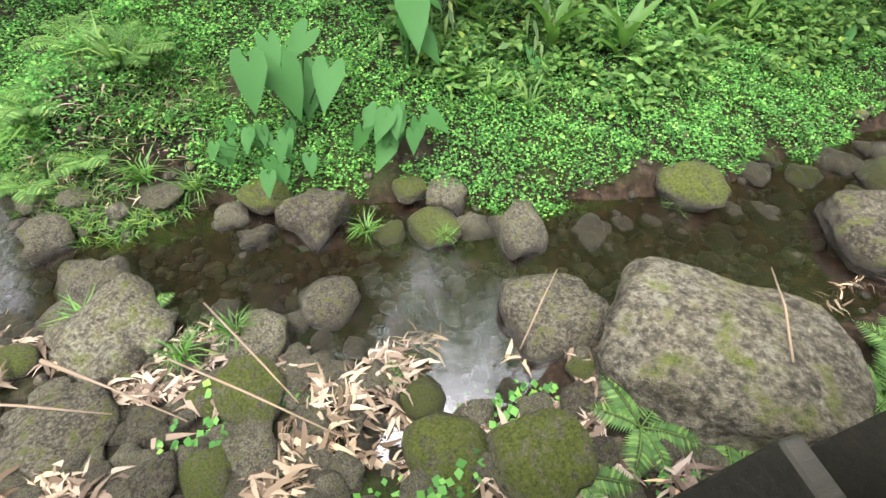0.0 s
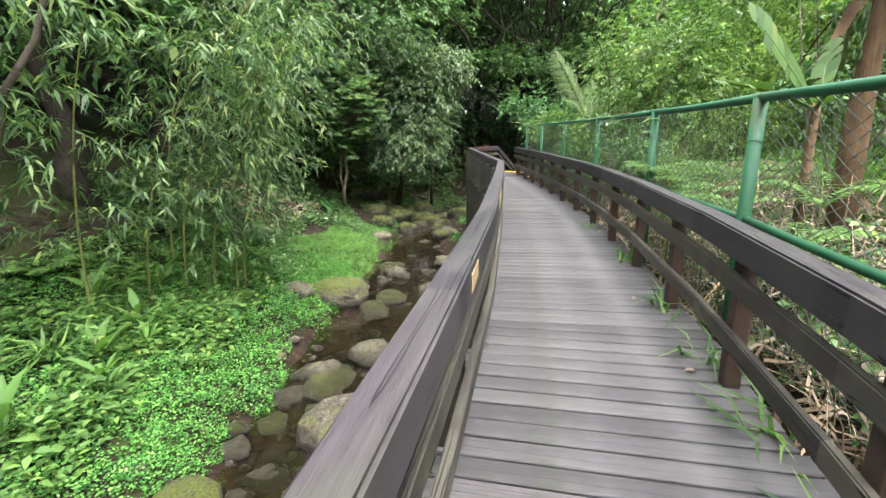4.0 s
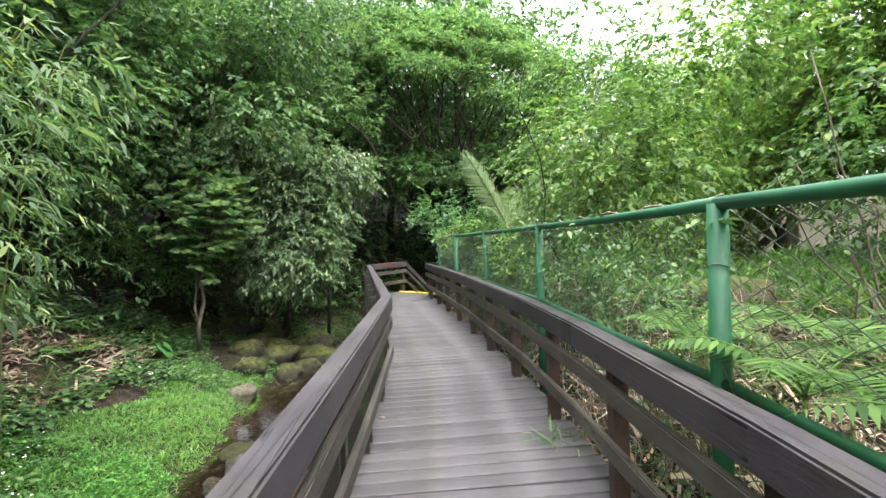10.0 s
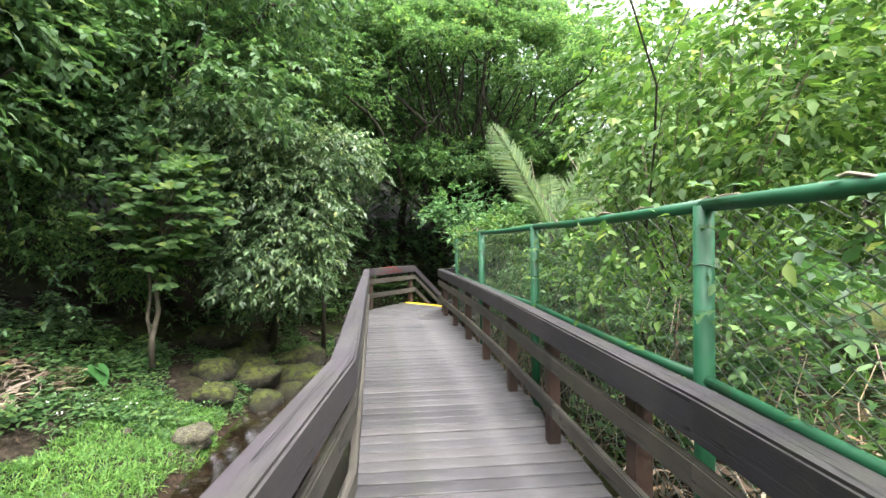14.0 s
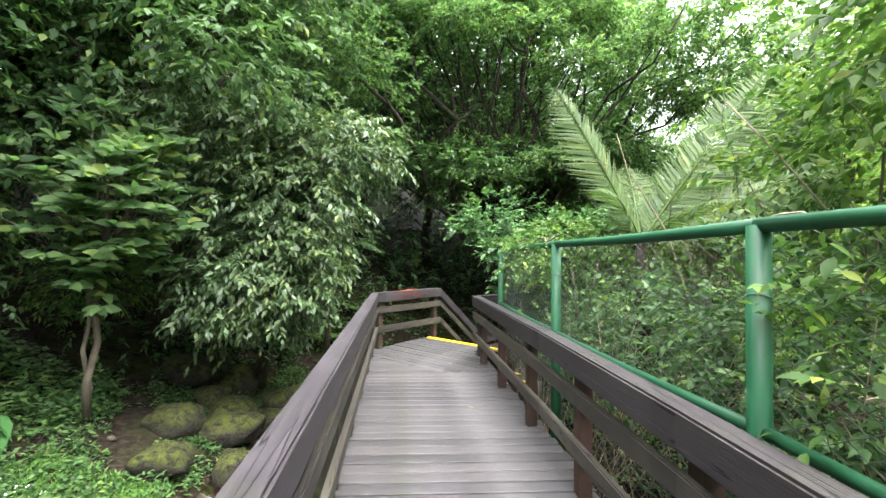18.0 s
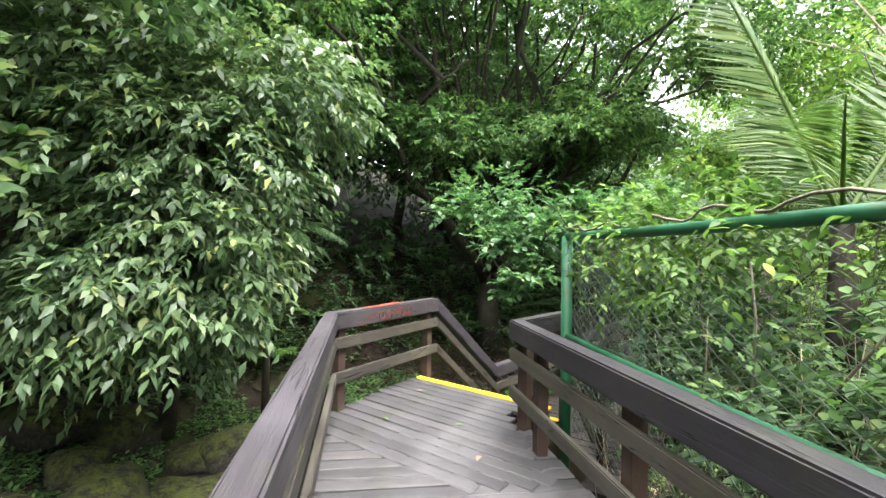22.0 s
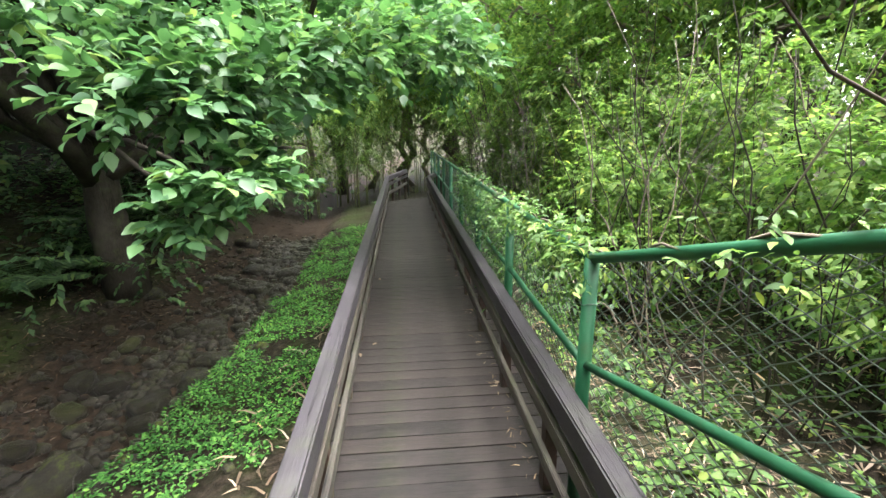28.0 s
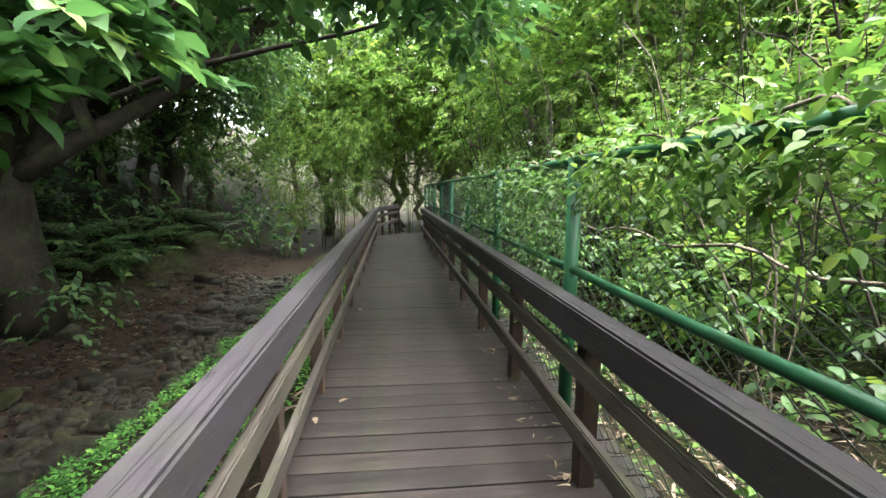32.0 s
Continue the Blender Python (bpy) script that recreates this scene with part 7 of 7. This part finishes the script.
pts = scatter(6000, 3.4, 13.0, -1.0, 16.0, lambda x, y, d: (x > 4.6) & (smooth_noise(x, y, 1.1, 4.5) > 0.0))
cover("grove_grass", pts, 0.3, BLADE, L_FERN, "pale yellow-green grass on the slope behind the fence", "grass", 4, 0.05, 2.2)
pts = scatter(7000, -7.0, 10.0, 23.0, 38.0, lambda x, y, d: (d > 3.0) & (d < 8.0) & (smooth_noise(x, y, 1.0, 3.5) > -0.3))
cover("bank_undergrowth", pts, 0.2, LEAF4, L_DARK, "dark leafy undergrowth along the top of the dirt bank", "ground cover", 5, 0.75, 0.5)
pts = scatter(5200, -8.0, -3.4, 2.5, 12.0, lambda x, y, d: (d > 2.0 + 0.5 * smooth_noise(x, y, 0.9, 2.5)) & (d < 5.5) & (smooth_noise(x, y, 0.7, 1.5) > -0.25))
cover("bank_weeds", pts, 0.14, LEAF4, L_FERN, "lush knee-high leafy weeds below the bamboo", "ground cover", 5, 0.5, 0.6)
# white flowering herbs
pts = scatter(900, -5.6, -3.4, 8.6, 17.5, lambda x, y, d: (d > 1.9) & (smooth_noise(x, y, 0.9, 1.5) > 0.25))
cover("flowering_herbs", pts, 0.13, LEAF4, L_MID, "leafy herbs among the grass on the bank", "ground cover", 6, 0.4)
cover("white_flowers", pts[::3] + (0, 0, 0.36), 0.03, ROUND, WHITE, "tiny white flowers on the leafy herbs", "flowers", 3, 0.06)
# broad dry sheaths between the bank stones
pts = scatter(6500, -3.2, 0.0, -2.4, 3.6, lambda x, y, d: (d < -0.85) & (d > -2.6) & (smooth_noise(x, y, 0.4, 3.0) > 0.0))
g = np.random.default_rng(440)
n = len(pts)
a = g.normal(0.6, 0.9, n)
v, t = leaves_arrays(pts + (0, 0, 0.09), np.stack([np.cos(a), np.sin(a), g.normal(0.05, 0.2, n)], -1), np.array([0, 0, 1.0]) + g.normal(0, 0.4, (n, 3)), 0.17 * g.uniform(0.5, 1.5, n), (BLADE[0] * (1, 1.7, 1.5), BLADE[1]))
tagged(tri_ob("dry_sheaths", v, t, STRAW), "broad pinkish dry bamboo sheaths between the stones", "leaf litter", kind="stuff")

# -- red notice on the far bank --
notice = thing("notice_board", "red notice banner with white lettering on the wooded bank", "sign")
m4 = look((-6.05, 6.15, 0.95), (0.38, 1.1, 1.5))
face = part("panel", box_bm(0.58, 0.68, 0.01, 0.002), SIGNR, notice)
face.matrix_basis = m4 @ pose(-0.29, 0.06, 0, 0, 0, 1)
for c, (w, hh, x) in enumerate([(0.06, 0.42, -0.16), (0.075, 0.54, 0.0), (0.075, 0.54, 0.17)]):
    for r in range(6):
        bar = part("lettering", box_bm(w * 0.9, hh / 9, 0.004, 0), WHITE, notice)
        bar.matrix_basis = m4 @ pose(x - w / 2, 0.03 + hh / 2 - r * hh / 6, -0.009, 0, 0, 2)

stem = thing("leaning_sapling", "dark leaning sapling stem in front of the notice", "tree")
g = np.random.default_rng(77)
tri_ob("trunk", *tube_arrays(*limb(g, (-6.1, 5.85, float(ground_z(-6.1, 5.85)) - 0.1), (-4.3, 8.0, 5.4), 0.06, 0.03, 0.05, 9), 8), BARK, stem)

# ---- small things ----
# sprayed paint on the landing railing
LA, LB = Vector((*LEFT_UP[-1], 0)), Vector((*LEFT_TOP, 0))
lu = (LB - LA).normalized()
lo = Vector((-lu.y, lu.x, 0))
spray = thing("spray_paint", "faded red sprayed scrawl on the landing railing", "graffiti")
g = np.random.default_rng(300)
for k in range(9):
    s0, ln, o, w = 0.42 + 0.06 * k + g.uniform(-0.03, 0.03), g.uniform(0.12, 0.26), g.uniform(0.035, 0.105), g.uniform(0.03, 0.06)
    streak = part("paint_patch", box_bm(ln, w, 0.002, 0), REDP, spray, "bright red sprayed patch on the cap")
    streak.matrix_basis = along(LA + lu * s0 + lo * o + Vector((0, 0, 1.002 + 0.0004 * k)), LB + lo * o + Vector((0, 0, 1.002 + 0.0004 * k)))

for k in range(7):
    a0, h0 = 0.3 + 0.13 * k, 0.845 + 0.13 * ((k * 0.37) % 1)
    smear = part("paint_smear", box_bm(g.uniform(0.1, 0.2), 0.002, g.uniform(0.02, 0.045), 0), REDDULL, spray, "thin dull red overspray on the face")
    smear.matrix_basis = along(LA + lu * a0 - lo * (0.0015 + 0.0003 * k) + Vector((0, 0, h0)), LB - lo * 0.0015 + Vector((0, 0, h0)))


def stroke(pts):
    line = [LA + lu * (0.62 + 0.62 * a) - lo * 0.001 + Vector((0, 0, 0.82 + 0.15 * b)) for a, b in pts]
    tube("stroke", [p[:] for p in line], 0.006, REDDULL, spray, sides=5)


def loop(cx, cy, rx, ry, a0=0.0, a1=6.28):
    return [(cx + rx * math.cos(a), cy + ry * math.sin(a)) for a in np.linspace(a0, a1, 12)]


stroke(loop(0.08, 0.55, 0.06, 0.3))
stroke([(0.18, 0.2), (0.3, 0.9)])
stroke([(0.18, 0.85), (0.31, 0.15)])
stroke([(0.37, 0.15), (0.4, 0.9), (0.48, 0.8), (0.45, 0.5)])
stroke(loop(0.57, 0.5, 0.045, 0.25))
stroke(loop(0.71, 0.55, 0.05, 0.3))
stroke([(0.84, 0.2), (0.85, 0.85), (0.96, 0.9), (0.97, 0.25)])

# bare wood where the cap's stain has worn off
for y0, y1, z0, z1 in ((5.78, 6.5, 0.83, 0.95), (3.35, 3.6, 0.86, 0.95)):
    a, b = Vector((interp_line(LEFT_UP, y0), y0, (z0 + z1) / 2)), Vector((interp_line(LEFT_UP, y1), y1, (z0 + z1) / 2))
    worn = thing("worn_patch", "patch of bare pale wood worn on the railing", "worn patch")
    beam("bare_wood", a, b, 0.006, z1 - z0, BARE, worn, bevel=0.002)

# fallen leaves on the decks
g = np.random.default_rng(301)
for k, (x, y, z) in enumerate([(1.62, 18.95, 0.0), (1.0, 19.1, 0.0), (1.75, 18.3, 0.0), (1.3, 20.0, 0.0), (1.9, 16.2, 0.0), (3.25, 22.4, LOW), (3.9, 23.0, LOW), (4.3, 23.4, LOW), (5.1, 24.15, LOW), (5.35, 24.2, LOW), (6.2, 25.3, LOW), (7.2, 26.2, LOW), (5.6, 22.5, LOW), (6.3, 23.2, LOW), (7.1, 24.0, LOW), (8.2, 25.2, LOW), (9.0, 26.0, LOW), (2.1, 5.6, 0.0), (1.95, 4.2, 0.0), (1.1, 9.5, 0.0)]):
    v, t = leaves_arrays(np.array([[0, 0, 0.006]]), np.array([[math.cos(k * 2.1), math.sin(k * 2.1), 0.08]]), np.array([[0.1, 0.1, 1.0]]), 0.09, LEAF8)
    ob = tri_ob("fallen_leaf", v, t, (L_LIME if k in (0, 1) else STRAW))
    ob.location = (x, y, z + 0.004)
    tagged(ob, "small fallen yellow leaf on the boards" if k in (0, 1) else "small dry fallen leaf on the boards", "leaf", "fallen leaves")
pts = np.concatenate([np.array([[3.9, 20.75, LOW]]) + g.uniform(0, 13, (260, 1)) * np.array([[0.7, 0.714, 0]]) + g.normal(0, 0.06, (260, 3)) * (1, 1, 0)])
litter("deck_edge_litter", pts, 0.06, "dry leaf bits gathered along the deck edge", 0.05)

# bare bamboo sticks over the bank rocks
for k, (a, b) in enumerate([((-2.28, -1.14, -1.58), (-1.5, -0.25, -1.63)), ((-2.01, -0.36, -1.63), (-1.06, 0.64, -1.69)), ((-1.28, 2.09, -1.91), (-1.73, 2.65, -1.69)), ((-0.28, 3.21, -1.08), (-0.87, 3.72, -1.13)), ((-2.51, -0.14, -1.75), (-1.39, 0.42, -1.69)), ((-2.17, -1.7, -1.52), (-1.73, -0.7, -1.63))]):
    ob = tube("dry_stick", [a, ((a[0] + b[0]) / 2, (a[1] + b[1]) / 2, (a[2] + b[2]) / 2 + 0.04), b], [0.016 if k == 0 else 0.008, 0.009, 0.005], STRAW, sides=6)
    tagged(ob, "pale dry bamboo stick lying across the rocks", "stick", "dry sticks")
# exposed roots on the far bank
for k in range(12):
    x, y = -1.6 + g.uniform(-1.2, 3.2), 26.3 + g.uniform(-0.6, 1.2)
    a = g.uniform(-0.6, 0.8)
    pts = [(x + s * math.cos(a), y + s * math.sin(a), float(ground_z(x + s * math.cos(a), y + s * math.sin(a))) + 0.06) for s in np.linspace(0, 1.3, 7)]
    tagged(tube("root", pts, np.linspace(0.035, 0.008, 7), BARK, sides=5), "brown exposed tree root on the dirt bank", "root", "bank roots")

# dry leaves and broad-leaved herbs on the ground behind the lower fence
off_fence = lambda x, y: (x - 3.7) * 0.714 - (y - 20.16) * 0.7  # noqa: E731
pts = scatter(26000, 3.5, 18.0, 17.5, 32.0, lambda x, y, d: (off_fence(x, y) > 0.15) & (off_fence(x, y) < 3.4))
litter("fence_litter", pts, 0.1, "tan dry leaves and twigs on the ground behind the lower fence", 0.2)
pts = scatter(5200, 3.5, 18.0, 17.5, 32.0, lambda x, y, d: (off_fence(x, y) > 0.2) & (off_fence(x, y) < 3.2) & (smooth_noise(x, y, 0.6, 2.2) > 0.0))
cover("fence_herbs", pts, 0.12, LEAF8, L_LIME, "broad-leaved green herbs among the litter behind the lower fence", "ground cover", 4, 0.3, 0.5)
pts = scatter(16000, 7.5, 26.0, -4.0, 24.0, lambda x, y, d: (smooth_noise(x, y, 1.3, 3.5) > -0.35) & (x > 7.5 + np.clip(y - 17.0, 0, 20)))
cover("slope_grass", pts, 0.36, BLADE, L_FERN, "tall green grass over the slope behind the grove", "grass", 4, 0.25, 1.6)
pts = scatter(9000, -1.0, 12.0, 24.0, 37.0, lambda x, y, d: (d > -1.2) & (d < 4.2) & (smooth_noise(x, y, 0.5, 7.0) > 0.0))
litter("pale_litter", pts, 0.09, "scattered paler dry leaves over the dirt bank", 0.3)
